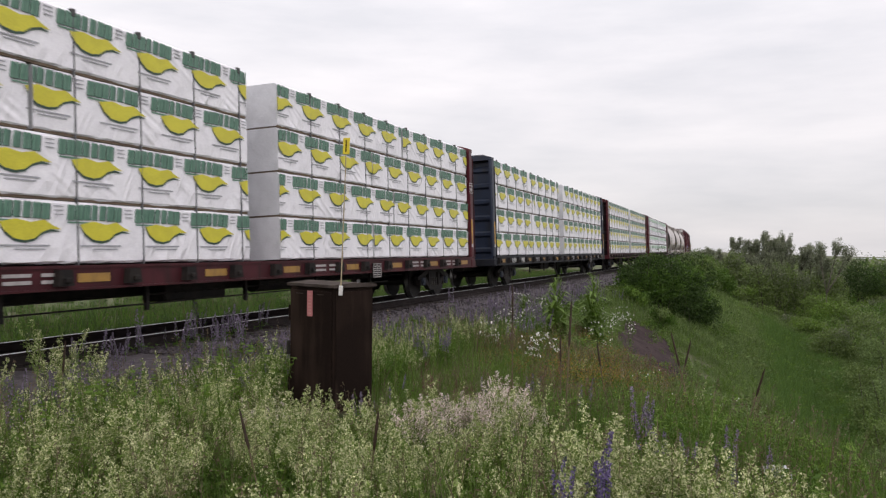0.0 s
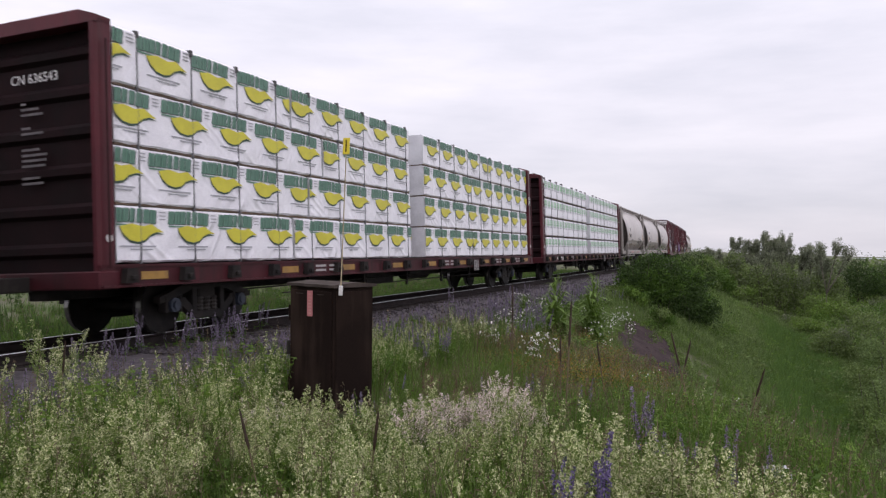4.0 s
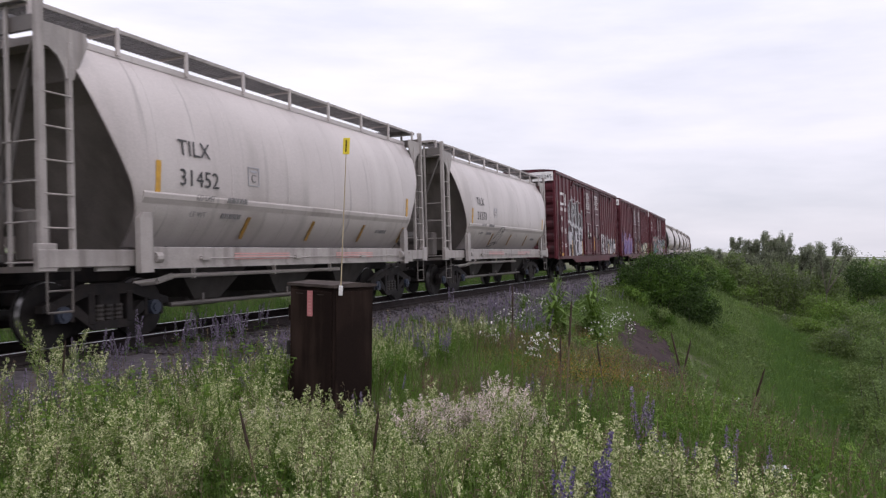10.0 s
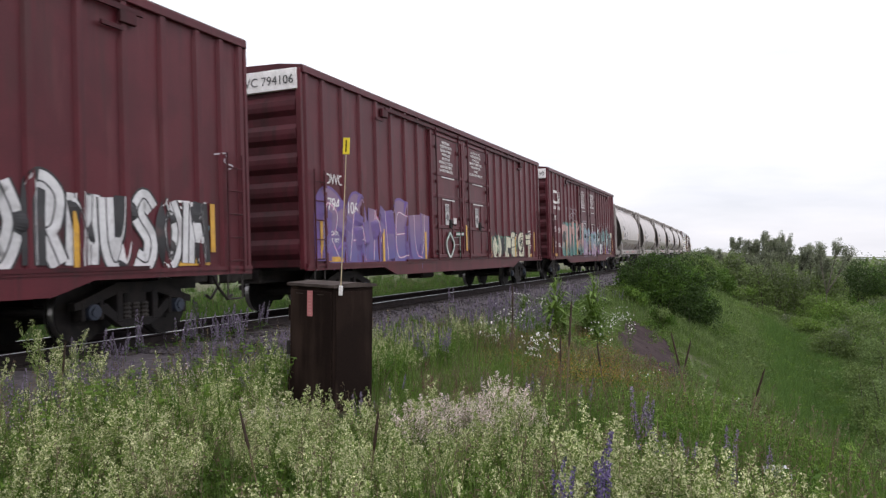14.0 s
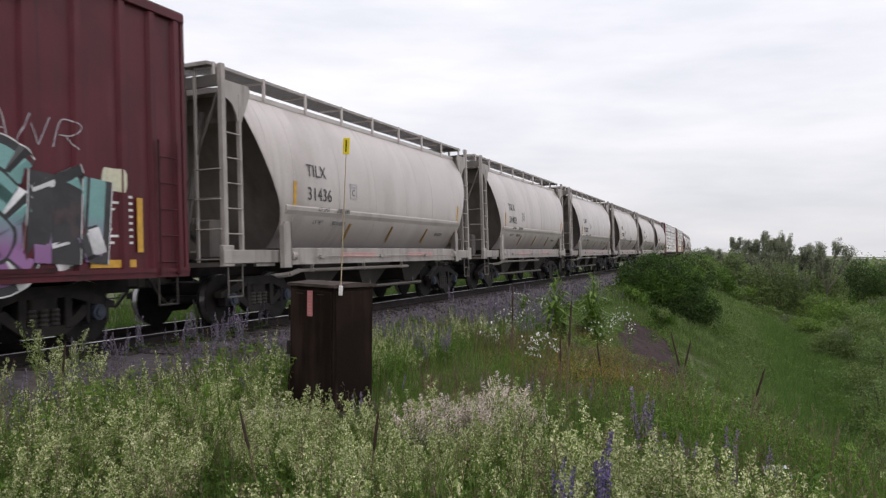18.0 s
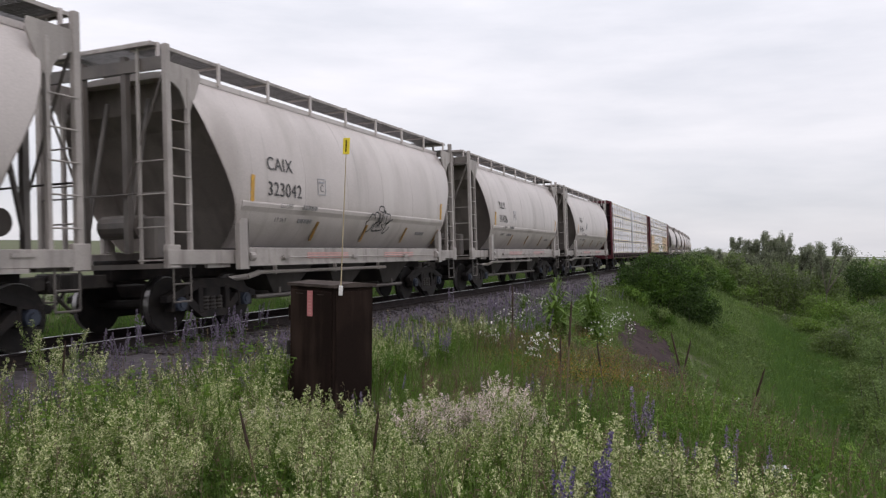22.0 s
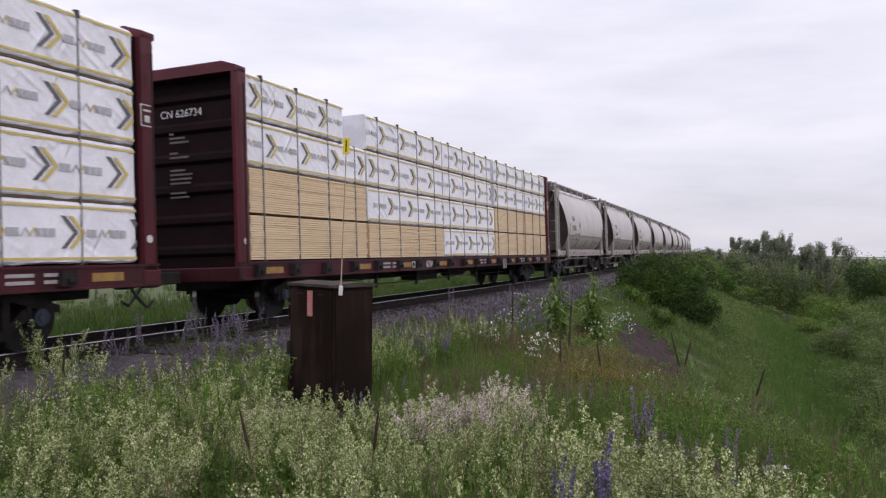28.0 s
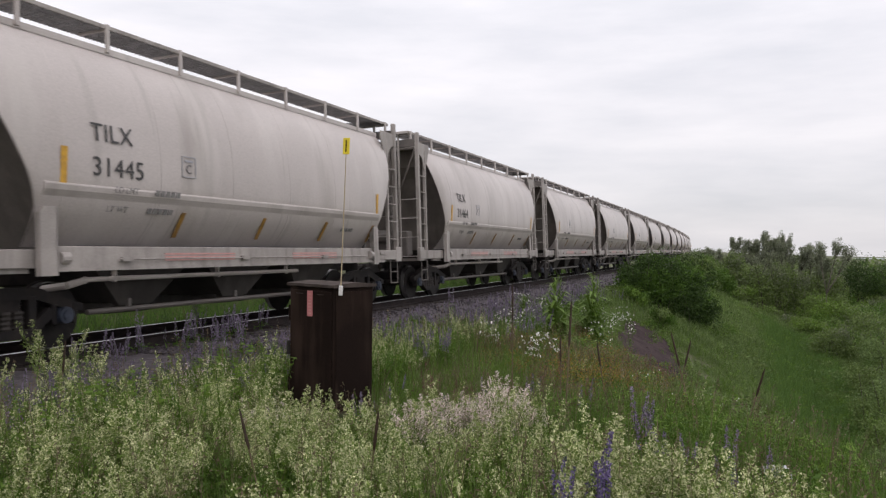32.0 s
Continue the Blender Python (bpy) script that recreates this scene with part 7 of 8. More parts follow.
    s.spots(beds, ((-7.3, 6.0, 3, 0.35, 0.5), (-7.2, 6.8, 3, 0.3, 0.4), (-0.86, 5.25, 7, 0.22, 0.25), (-0.36, 5.1, 5, 0.10, 0.12), (-0.09, 5.0, 6, 0.10, 0.12), (0.13, 4.9, 5, 0.08, 0.12), (0.38, 5.0, 5, 0.10, 0.12), (0.60, 5.0, 5, 0.08, 0.12), (-0.6, 4.9, 4, 0.12, 0.12)), 0.98)
    s.spots(beds + loose, ((-6.3, 7.2, 3, 0.35, 0.3), (-6.2, 8.2, 4, 0.3, 0.3), (-6.6, 9.3, 4, 0.2, 0.3)), 0.88)
    s.spots(loose, ((-7.9, 7.1, 7, 0.25, 0.3),), 1.12)
    s.make("bedstraw_weeds", "frothy pale green-white bedstraw weeds in flower on the bench", "weeds")

    # undergrowth: herbs and grass
    g = Strew()
    xy, d, a = wedge(1500, 2.4, 9.5)
    u, _ = track_us(xy)
    k = (u > 3.8) & ~near_case(xy)
    g.put(herbs, xy[k], 0.92 * short_here(xy[k]))
    xy, d, a = wedge(900, 2.6, 9.5)
    u, _ = track_us(xy)
    k = (u > 3.8) & ~near_case(xy)
    g.put(grasses, xy[k], np.where(d[k] > 5.5, 0.9, 1.05) * short_here(xy[k]))
    xy, d, a = wedge(7600, 4.5, 27)
    u, sv = track_us(xy)
    keep = (u > 2.9) & ~near_case(xy) & (d > np.where(a < 6, 6.8, 4.4)) & ~bare_slip(u, sv)
    g.put(sward, xy[keep], np.where(u[keep] < 4.5, 0.95, np.where(d[keep] > 11, 0.85, 1.0)) * short_here(xy[keep]))
    keep2 = keep & (rs.rand(len(d)) < 0.16)
    g.put(grasses, xy[keep2] + 0.1, np.where(d[keep2] > 9, 0.68, 0.9) * short_here(xy[keep2]))
    keep2 = keep & (rs.rand(len(d)) < 0.10)
    g.put(herbs, xy[keep2] + 0.2, 0.75 * short_here(xy[keep2]))
    keep3 = keep & (rs.rand(len(d)) < 0.022) & (d < 13)
    g.put(loose, xy[keep3] + 0.13, 0.62 * short_here(xy[keep3]))
    xy, d, a = wedge(1500, 8.0, 20, -2, 18)
    u, sv = track_us(xy)
    warm = (u > 3.8) & (patchy(xy, 1.6, 4) > 0.48) & (rs.rand(len(d)) < 0.42) & ~bare_slip(u, sv)
    g.put(dry, xy[warm], 0.85 * np.sqrt(short_here(xy[warm])))
    g.spots(ochre, ((-2.45, 12.8, 190, 0.6, 1.0), (-1.8, 11.3, 80, 0.4, 0.7), (-4.3, 15.2, 30, 0.6, 1.4), (-3.7, 21.5, 16, 0.3, 1.0)), 0.95)
    g.spots(ochre + dry, ((-4.2, 15.0, 40, 0.8, 1.5),), 0.9)
    g.spots([herb(0.7, 60, 0.06, "light", "yellow", 30, 0.022)], ((-7.0, 9.3, 8, 0.5, 0.4), (-7.1, 5.4, 9, 0.25, 0.25), (-0.75, 5.6, 5, 0.2, 0.3)), 0.6)
    ring = rs.uniform(-11, 11, (1500, 2))
    u, _ = track_us(ring)
    away = np.hypot(ring[:, 0], ring[:, 1])
    side = np.degrees(np.arctan2(ring[:, 0], ring[:, 1]) - YAW)
    side = (side + 180) % 360 - 180
    k = (away > 1.1) & (u > 3.6) & (np.abs(side) > 33)
    g.put(grasses + herbs, ring[k], 0.8)
    g.make("undergrowth", "mixed green grass and herbs with rusty and ochre patches", "grass")

    # lupins in drifts along the ballast and scattered over the bench
    v = Strew()
    v.spots(lup, ((-7.7, 7.5, 4, 0.3, 0.3), (-8.2, 8.8, 5, 0.3, 0.5), (-8.6, 9.6, 8, 0.3, 0.6), (-9.0, 11.0, 9, 0.3, 0.6), (-9.1, 12.2, 9, 0.3, 0.5), (-8.2, 10.2, 6, 0.35, 0.5), (-7.4, 10.2, 7, 0.3, 0.5)), 0.92)
    v.spots(lup, ((-6.7, 13.5, 18, 0.30, 0.6), (-5.75, 13.2, 9, 0.35, 0.6), (-5.2, 12.4, 4, 0.3, 0.4), (-6.4, 17.4, 16, 0.35, 0.8), (-6.7, 20.0, 26, 0.40, 1.0), (-5.7, 19.6, 20, 0.35, 0.8), (-4.9, 17.0, 10, 0.3, 0.7), (-6.6, 27.5, 34, 0.40, 1.6), (-6.5, 31.0, 30, 0.40, 1.5), (-7.0, 23.5, 10, 0.4, 1.0)), 0.92)
    v.spots(lup, ((-2.47, 8.7, 2, 0.15, 0.2), (-1.67, 8.1, 2, 0.12, 0.2), (-0.94, 6.9, 1, 0.05, 0.1), (-0.68, 6.5, 2, 0.09, 0.15), (-0.44, 6.3, 1, 0.06, 0.1), (-0.3, 6.25, 1, 0.08, 0.1), (-0.09, 6.4, 1, 0.03, 0.1), (0.09, 6.5, 1, 0.03, 0.1)), 0.80)
    n = 150
    sv, u = 4.0 + 32 * rs.rand(n) ** 1.3, rs.normal(3.6, 0.45, n)
    pts = np.array([on_track(q, w, 0)[:2] for q, w in zip(sv, u)])
    keep = (u > 2.9) & ~near_case(pts) & (patchy(pts, 1.3, 2) > 0.45)
    v.put(lup, pts[keep], 0.78)
    xy, d, a = wedge(30, 6.5, 12, -28, 10)
    u, _ = track_us(xy)
    v.put(lup, xy[(u > 4) & ~near_case(xy) & (patchy(xy, 2, 6) > 0.5)], 0.66)
    v.make("lupins", "faded violet lupins growing along the ballast shoulder", "wildflowers")

    # rank growth between the bench and the ballast
    e = Strew()
    n = 760
    sv, u = 2.5 + 15 * rs.rand(n), rs.uniform(2.75, 4.7, n)
    pts = np.array([on_track(q, w, 0)[:2] for q, w in zip(sv, u)])
    k = ~near_case(pts)
    e.put([tuft(0.75, 16, 0.010, "grass", 0.12, 3), tuft(0.65, 16, 0.010, "light", 0.12), herb(0.75, 110, 0.026, "light"), herb(0.6, 110, 0.024, "leaf")] + loose[:1], pts[k], np.where(u[k] < 3.2, 0.75, np.where(sv[k] < 11, 1.12, 0.88)) * short_here(pts[k]))
    n = 430
    sv, u = 3.0 + 14 * rs.rand(n), rs.uniform(2.3, 3.4, n)
    pts = np.array([on_track(q, w, 0)[:2] for q, w in zip(sv, u)])
    e.put([herb(0.6, 110, 0.028, "light"), herb(0.5, 110, 0.026, "leaf"), lupin(0.75, 200), lupin(0.7, 160, spikes=2), tuft(0.6, 16, 0.010, "grass", 0.12, 2)], pts[~near_case(pts)], 0.80)
    e.make("verge_growth", "rank bright green herbs and grass at the foot of the ballast", "grass")

    # white daisies on the bank
    w = Strew()
    daisy = [herb(0.5, 20, 0.04, "leaf", "white", 22, 0.050), herb(0.6, 20, 0.04, "leaf", "white", 16, 0.050)]
    w.spots(daisy, ((-5.2, 15.4, 4, 0.30, 0.5), (-5.5, 18.0, 7, 0.30, 0.6), (-5.8, 19.5, 8, 0.35, 0.6), (-3.8, 14.4, 5, 0.25, 0.4), (-3.4, 13.2, 3, 0.2, 0.3), (-6.6, 24.4, 8, 0.35, 0.8), (-4.9, 26.5, 12, 0.22, 0.8), (-4.6, 28.0, 10, 0.22, 0.8), (-3.6, 20.5, 4, 0.3, 0.5), (-6.6, 38, 7, 0.4, 1.5)))
    w.put([herb(0.8, 14, 0.03, "leaf", "white", 9, 0.035)], np.array([[-1.9, 4.3], [-2.6, 4.9], [-2.9, 7.0]]), 0.85)
    w.make("daisies", "small white daisies in loose clumps", "wildflowers")


def plant_far():
    coarse = [turf(0.50, 0.75, 60, 0.045, "meadow", "sedge"), turf(0.55, 0.75, 60, 0.045, "sedge", "grass"), turf(0.45, 0.75, 60, 0.045, "meadow", "light"), herb(0.55, 60, 0.08, "mid")]
    fine = [turf(0.42, 0.45, 80, 0.020, "meadow", "grass"), turf(0.38, 0.45, 80, 0.020, "sedge", "light"), turf(0.45, 0.45, 80, 0.020, "meadow", "sedge"), herb(0.40, 70, 0.040, "light")]
    reeds = [turf(0.75, 0.50, 90, 0.024, "lush", "grass"), turf(0.65, 0.50, 90, 0.026, "lush", "lush")]
    s = Strew()
    # the bank and ditch on the camera's side
    xy, d, a = wedge(15500, 8, 66, 2, 33)
    u, sv = track_us(xy)
    edge = np.interp(sv, EDGE_S, EDGE_U)
    bare = bare_slip(u, sv)
    keep = (u > edge - 0.5) & (~bare | (rs.rand(len(u)) < 0.02))
    lush = (u > edge + 6.6) & (u < edge + 10.5) & (sv < 60)
    s.put(reeds + [herb(0.6, 120, 0.055, "lush"), herb(0.65, 120, 0.055, "light")], xy[keep & lush], np.clip(0.7 + d[keep & lush] / 90, 0.7, 1.2))
    far = keep & ~lush & (d > 36)
    s.put(coarse, xy[far], np.clip(0.55 + d[far] / 85, 0.5, 1.2))
    near = keep & ~lush & (d <= 36)
    humps = 0.55 + 0.75 * patchy(xy, 0.9, 8)
    s.put(fine, xy[near], np.clip(0.62 + d[near] / 70, 0.6, 1.0) * short_here(xy[near]) * humps[near])
    broad = near & (patchy(xy, 0.9, 8) > 0.30)
    s.put([herb(0.42, 90, 0.050, "light"), herb(0.38, 90, 0.055, "mid"), herb(0.45, 80, 0.045, "sedge")], xy[broad] + 0.15, 0.9 * np.sqrt(short_here(xy[broad])) * humps[broad])
    broad = keep & (d > 36) & (rs.rand(len(u)) < 0.5)
    s.put([herb(0.6, 90, 0.090, "mid"), herb(0.55, 90, 0.085, "sedge")], xy[broad] + 0.2, humps[broad])
    few = near & (rs.rand(len(u)) < 0.10)
    s.put([tuft(0.65, 18, 0.014, "sedge", 0.25, 4), herb(0.6, 70, 0.045, "light", "white", 5, 0.03), herb(0.6, 70, 0.045, "leaf")], xy[few] + 0.2, 0.85 * short_here(xy[few]))
    # the far side of the line; dark leaf tones paint in the shade
    n = 3800
    sv, u = rs.uniform(2, 75, n), -3.3 - rs.gamma(2.0, 2.4, n)
    pts = np.array([on_track(q, w, 0)[:2] for q, w in zip(sv, u)])
    beyond = [turf(0.8, 0.5, 45, 0.035, "dark", "leaf"), turf(0.7, 0.5, 45, 0.035, "dark", "leaf"), herb(0.7, 60, 0.08, "dark"), tuft(0.9, 16, 0.03, "leaf", 0.4, 5)]
    s.put(beyond, pts, 0.66)
    s.make("bank_grass", "rank green grass and reeds on the bank and in the ditch", "grass")

    t = Strew()
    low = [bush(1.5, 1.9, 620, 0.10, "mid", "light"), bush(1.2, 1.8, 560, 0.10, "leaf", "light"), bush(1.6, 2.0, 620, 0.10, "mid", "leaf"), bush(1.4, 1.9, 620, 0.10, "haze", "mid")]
    xy, d, a = wedge(820, 34, 125, 6, 36)
    u, sv = track_us(xy)
    edge = np.interp(sv, EDGE_S, EDGE_U)
    open_ditch = (u < np.interp(sv, (0, 58, 70), (17, 15, 9))) & (sv < 70)
    keep = (u > edge + 1.5) & ~open_ditch & (rs.rand(len(d)) < np.clip((d - 18) / 40, 0.15, 1))
    s_ = np.clip(0.55 + d / 95, 0.7, 1.6)
    t.put(low, xy[keep], s_[keep])
    hummock = [bush(1.3, 2.2, 520, 0.085, "light", "mid"), bush(1.2, 2.4, 520, 0.085, "sedge", "light"), bush(1.5, 2.0, 520, 0.085, "leaf", "light")]
    xy, d, a = wedge(230, 15, 62, 12, 30)
    u, sv = track_us(xy)
    edge = np.interp(sv, EDGE_S, EDGE_U)
    keep = (u > edge + 1.6) & (u < edge + 7.0) & ~bare_slip(u, sv) & ~((sv > 16) & (sv < 36) & (u < 9.2))
    t.put(hummock, xy[keep], np.clip(0.16 + d[keep] / 110, 0.2, 0.62))
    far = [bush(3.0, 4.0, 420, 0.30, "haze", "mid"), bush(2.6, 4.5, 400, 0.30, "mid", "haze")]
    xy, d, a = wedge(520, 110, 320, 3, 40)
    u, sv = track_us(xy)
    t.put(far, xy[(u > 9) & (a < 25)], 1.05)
    xy, d, a = wedge(110, 86, 120, 24, 36)
    t.put(far, xy, 1.45)
    n = 170
    sv, u = rs.uniform(40, 330, n), -12 - rs.gamma(2, 16, n)
    pts = np.array([on_track(q, w, 0)[:2] for q, w in zip(sv, u)])
    t.put(far, pts, 0.55)
    t.make("scrub", "dense low willow scrub covering the low ground", "scrub")


plant_bench()
plant_far()


# ---- single bushes and trees ----
def shrub(x, y, h, w, label, leaves=1800, size=0.10, material="mid", material2="light", lobes=11):
    p = bush(h, w, leaves, size, material, material2, lobes)
    stem = p.m == PK.index("bark")
    ob = thing("shrub", label, "shrub", "shrubs on the bank")
    ob.matrix_world = pose(x, y, float(ground_z(x, y)) - 0.05)
    for few in np.array_split(np.nonzero(stem)[0], 7):
        part("stem", fast_mesh("stem", p.q[few], p.m[few]), None, ob)
    part("foliage", fast_mesh("foliage", p.q[~stem], p.m[~stem]), None, ob)


def tree(x, y, h, w, label, leaves=3600, size=0.15, material="treeleaf", lean=0.0):
    """A small broadleaf: tapered trunk, forked limbs, and leaf clumps round the limb ends."""
    ob = thing("tree", label, "tree", "trees on the skyline")
    ob.matrix_world = pose(x, y, float(ground_z(x, y)) - 0.1)
    trunk = Geo()
    tips = []

    def limb(p, d, length, r, level):
        q = p + d * length
        trunk.rod(p, q, r, 7, r * 0.65)
        if level < 2:
            tips.extend([p.lerp(q, 0.5), q])
        if level == 0:
            return
        for _ in range(3 if level > 1 else 4):
            e = (d + Vector(rs.normal(size=3).tolist()) * 0.42 + Vector((0, 0, 0.25))).normalized()
            limb(q, e, length * rs.uniform(0.55, 0.80), r * 0.6, level - 1)

    limb(Vector((0, 0, 0)), Vector((lean, 0, 1)).normalized(), h * 0.26, h * 0.014, 3)
    up = h * 0.97 / max(q.z for q in tips)
    out = 0.78 * w / max(math.hypot(q.x, q.y) for q in tips)
    trunk.v = [(q[0] * out, q[1] * out, q[2] * up) for q in trunk.v]
    part("trunk", trunk, P["bark"], ob, smooth=True)
    pl = Plant()
    n = max(10, leaves // len(tips))
    for q in tips:
        c = np.array([q.x * out, q.y * out, q.z * up])
        spread = np.array([0.20, 0.20, 0.22]) * (0.4 + 0.25 * w) * (1.50 - 0.95 * c[2] / h)
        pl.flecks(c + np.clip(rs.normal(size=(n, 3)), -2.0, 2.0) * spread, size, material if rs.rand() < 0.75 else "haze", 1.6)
    pl.done()
    part("crown", fast_mesh("crown", pl.q, pl.m), None, ob)


DARKB = "dense dark green bush on the embankment slope"
shrub(-5.2, 38.6, 2.7, 2.3, DARKB, 5200, 0.085, "dark", "leaf", 16)
shrub(-4.3, 38.6, 3.3, 2.7, DARKB, 8000, 0.085, "dark", "leaf", 22)
shrub(-3.4, 40.0, 3.4, 2.7, DARKB, 6800, 0.09, "dark", "leaf", 20)
shrub(-2.7, 41.0, 2.5, 2.2, DARKB, 4600, 0.09, "dark", "dark", 16)
shrub(-5.3, 36.6, 1.2, 1.5, "low green bush at the edge of the bank", 2600, 0.07, "leaf", "light", 12)
shrub(-3.75, 34.2, 1.2, 1.3, "low green bush at the edge of the bank", 2400, 0.07, "leaf", "mid", 12)
shrub(-4.3, 62, 3.2, 3.0, "rounded green bush on the embankment slope", 4200, 0.12, "dark", "mid", 16)
shrub(-2.9, 66, 2.9, 3.0, "rounded green bush on the embankment slope", 3800, 0.12, "leaf", "mid", 16)
shrub(-5.6, 72, 2.9, 3.4, "rounded green bush on the embankment slope", 3800, 0.13, "leaf", "haze", 14)
WILLOW = "pale-leaved willow shrub in the ditch"
shrub(2.9, 19.2, 1.6, 1.3, WILLOW, 2200, 0.050, "sedge", "mid", 13)
shrub(3.35, 23.5, 2.2, 1.5, WILLOW, 2600, 0.060, "mid", "light", 14)
shrub(4.1, 30.0, 2.7, 2.0, WILLOW, 3200, 0.070, "mid", "sedge", 15)
shrub(5.0, 38.0, 3.2, 2.6, WILLOW, 3200, 0.085, "mid", "sedge", 15)
shrub(4.3, 50.5, 2.2, 2.4, WILLOW, 3000, 0.095, "mid", "haze", 15)
shrub(6.2, 49.0, 3.5, 3.2, WILLOW, 3400, 0.095, "mid", "haze", 15)
shrub(5.2, 66, 3.6, 3.8, "yellow-green willow bush on the low ground", 4200, 0.12, "mid", "light", 16)
shrub(9.2, 84, 5.6, 3.8, "dark rounded bush on the low ground", 6000, 0.12, "dark", "dark", 20)
shrub(12.0, 85, 5.6, 4.2, "dark rounded bush on the low ground", 6000, 0.12, "dark", "leaf", 20)
shrub(14.8, 84, 5.2, 4.0, "dark rounded bush on the low ground", 6000, 0.12, "dark", "dark", 20)
for bx, by, bh, bw in ((-1.9, 73, 4.5, 3.4), (0.2, 72, 5.3, 3.4), (2.0, 73, 5.6, 3.6), (3.9, 74, 5.4, 3.4), (5.8, 75, 5.4, 3.4)):
    shrub(bx, by, bh, bw, "tall grey-green bush in the scrub on the low ground", 4600, 0.13, "mid", "haze", 18)
SKYTREE = "small grey-green broadleaf tree standing above the scrub"
for tx, ty, top, tw in ((-2.3, 77, 1.3, 2.0), (-1.4, 78, 2.5, 1.7), (-0.8, 79, 2.2, 2.1), (0.1, 77, 2.3, 2.2), (0.6, 78, 3.1, 1.8), (1.2, 79, 2.4, 2.3), (1.8, 77, 2.7, 2.0), (2.3, 78, 3.1, 1.7), (3.0, 79, 2.0, 2.4), (3.6, 77, 1.7, 2.0), (4.2, 78, 2.0, 1.5), (5.6, 72, 2.45, 2.6), (5.0, 75, 1.4, 1.8), (-6.4, 120, 1.4, 3.0)):
    tree(tx, ty, top - float(ground_z(tx, ty)), tw, SKYTREE, 5200, 0.080)


# ---- tall single weeds and stray things on the bank ----
def stalk(x, y, h, lean, label="dead brown mullein stalk standing in the grass"):
    ob = thing("mullein_stalk", label, "dead stalk", "dead stalks on the bench")
    ob.matrix_world = pose(x, y, float(ground_z(x, y)) - 0.05, 0, lean, rs.uniform(0, 360))
    part("stem", Geo().rod((0, 0, 0), (0, 0, h * 0.72), 0.009, 6, 0.007), P["dry"], ob)
    head = Geo().sheet([[(r_ * math.cos(i * math.pi / 4), r_ * math.sin(i * math.pi / 4), h * z_) for i in range(9)] for r_, z_ in ((0.005, 0.69), (0.011, 0.72), (0.014, 0.78), (0.010, 0.82), (0.013, 0.87), (0.009, 0.92), (0.010, 0.95), (0.002, 1.0))])
    part("seed_head", head, P["brown"], ob)


for sx_, sy_, sh_, sl_ in ((-1.75, 7.6, 1.55, 3), (-2.95, 9.8, 1.75, -1), (-2.2, 9.4, 1.1, 2), (-0.95, 9.9, 1.15, 12), (-0.55, 9.0, 1.3, 14), (-1.65, 9.6, 1.0, 9), (-3.35, 4.9, 1.05, 14), (-2.7, 5.15, 1.0, 8), (-0.15, 8.7, 1.05, 16), (-6.9, 6.1, 1.15, 5)):
    stalk(sx_, sy_, sh_, sl_)


def big_weed(x, y, h, label="tall leafy green mullein rosette with upright stem"):
    p = Plant()
    line = arc((0, 0, 0), 0.4, h, 6, 0.08)
    p.strip(line, np.linspace(0.05, 0.02, 6), "light")
    p.strip(line, np.linspace(0.05, 0.02, 6), "light")
    for k in range(150):
        t = k / 150
        a = k * 2.4 + rs.normal(0, 0.5)
        length = (0.46 * (1 - t) ** 0.7 + 0.10) * h / 1.25 * rs.uniform(0.45, 1.25)
        lift = rs.uniform(0.15, 0.75)
        c = np.array([0, 0, h * t ** 0.9])
        d = np.array([math.cos(a), math.sin(a), 0])
        leaf = np.stack([c, c + d * length * 0.45 + np.array([0, 0, length * lift]), c + d * length * 0.95 + np.array([0, 0, length * (lift - rs.uniform(0.0, 0.25))])])
        side = np.array([-d[1], d[0], 0])
        w = np.array([0.015, 0.055, 0.006])[:, None] * side * (1.15 - t)
        lo, hi = leaf - w, leaf + w
        p.quads(np.stack([lo[:-1], hi[:-1], hi[1:], lo[1:]], 1), "tall" if k % 3 else "light")
    p.done()
    ob = thing("mullein_plant", label, "mullein", "leafy mulleins on the bank")
    ob.matrix_world = pose(x, y, float(ground_z(x, y)) - 0.03)
    part("leaves", fast_mesh("leaves", p.q, p.m), None, ob)


for wx, wy, wh in ((-4.56, 18.8, 1.65), (-4.27, 22.0, 2.0), (-6.3, 22.0, 0.9), (-4.30, 18.5, 0.7), (-4.75, 19.2, 1.0), (-4.05, 21.6, 1.2), (-4.5, 22.4, 1.2)):
    big_weed(wx, wy, wh)

clump = [lupin(0.85, 450, 0.022, "deep"), lupin(0.75, 420, 0.022, "deep"), lupin(0.8, 435, 0.022, "deep")]
for cx, cy, ch in ((-0.90, 4.78, 1.10), (-1.06, 4.66, 0.90), (-0.80, 4.62, 0.90), (-0.95, 4.45, 0.90), (-0.12, 5.3, 0.84)):
    lp = clump[int(ch * 100) % 3]
    ob = thing("lupin", "deep violet lupin in full flower among weeds", "lupin", "lupins by the camera")
    ob.matrix_world = pose(cx, cy, float(ground_z(cx, cy)) - 0.02, 0, 0, cx * 300)
    spike = lp.m == PK.index("deep")
    for few in np.array_split(np.nonzero(spike)[0], 3):
        part("flower_spike", fast_mesh("flower_spike", lp.q[few] * ch, lp.m[few]), None, ob)
    part("leaves", fast_mesh("leaves", lp.q[~spike] * ch, lp.m[~spike]), None, ob)


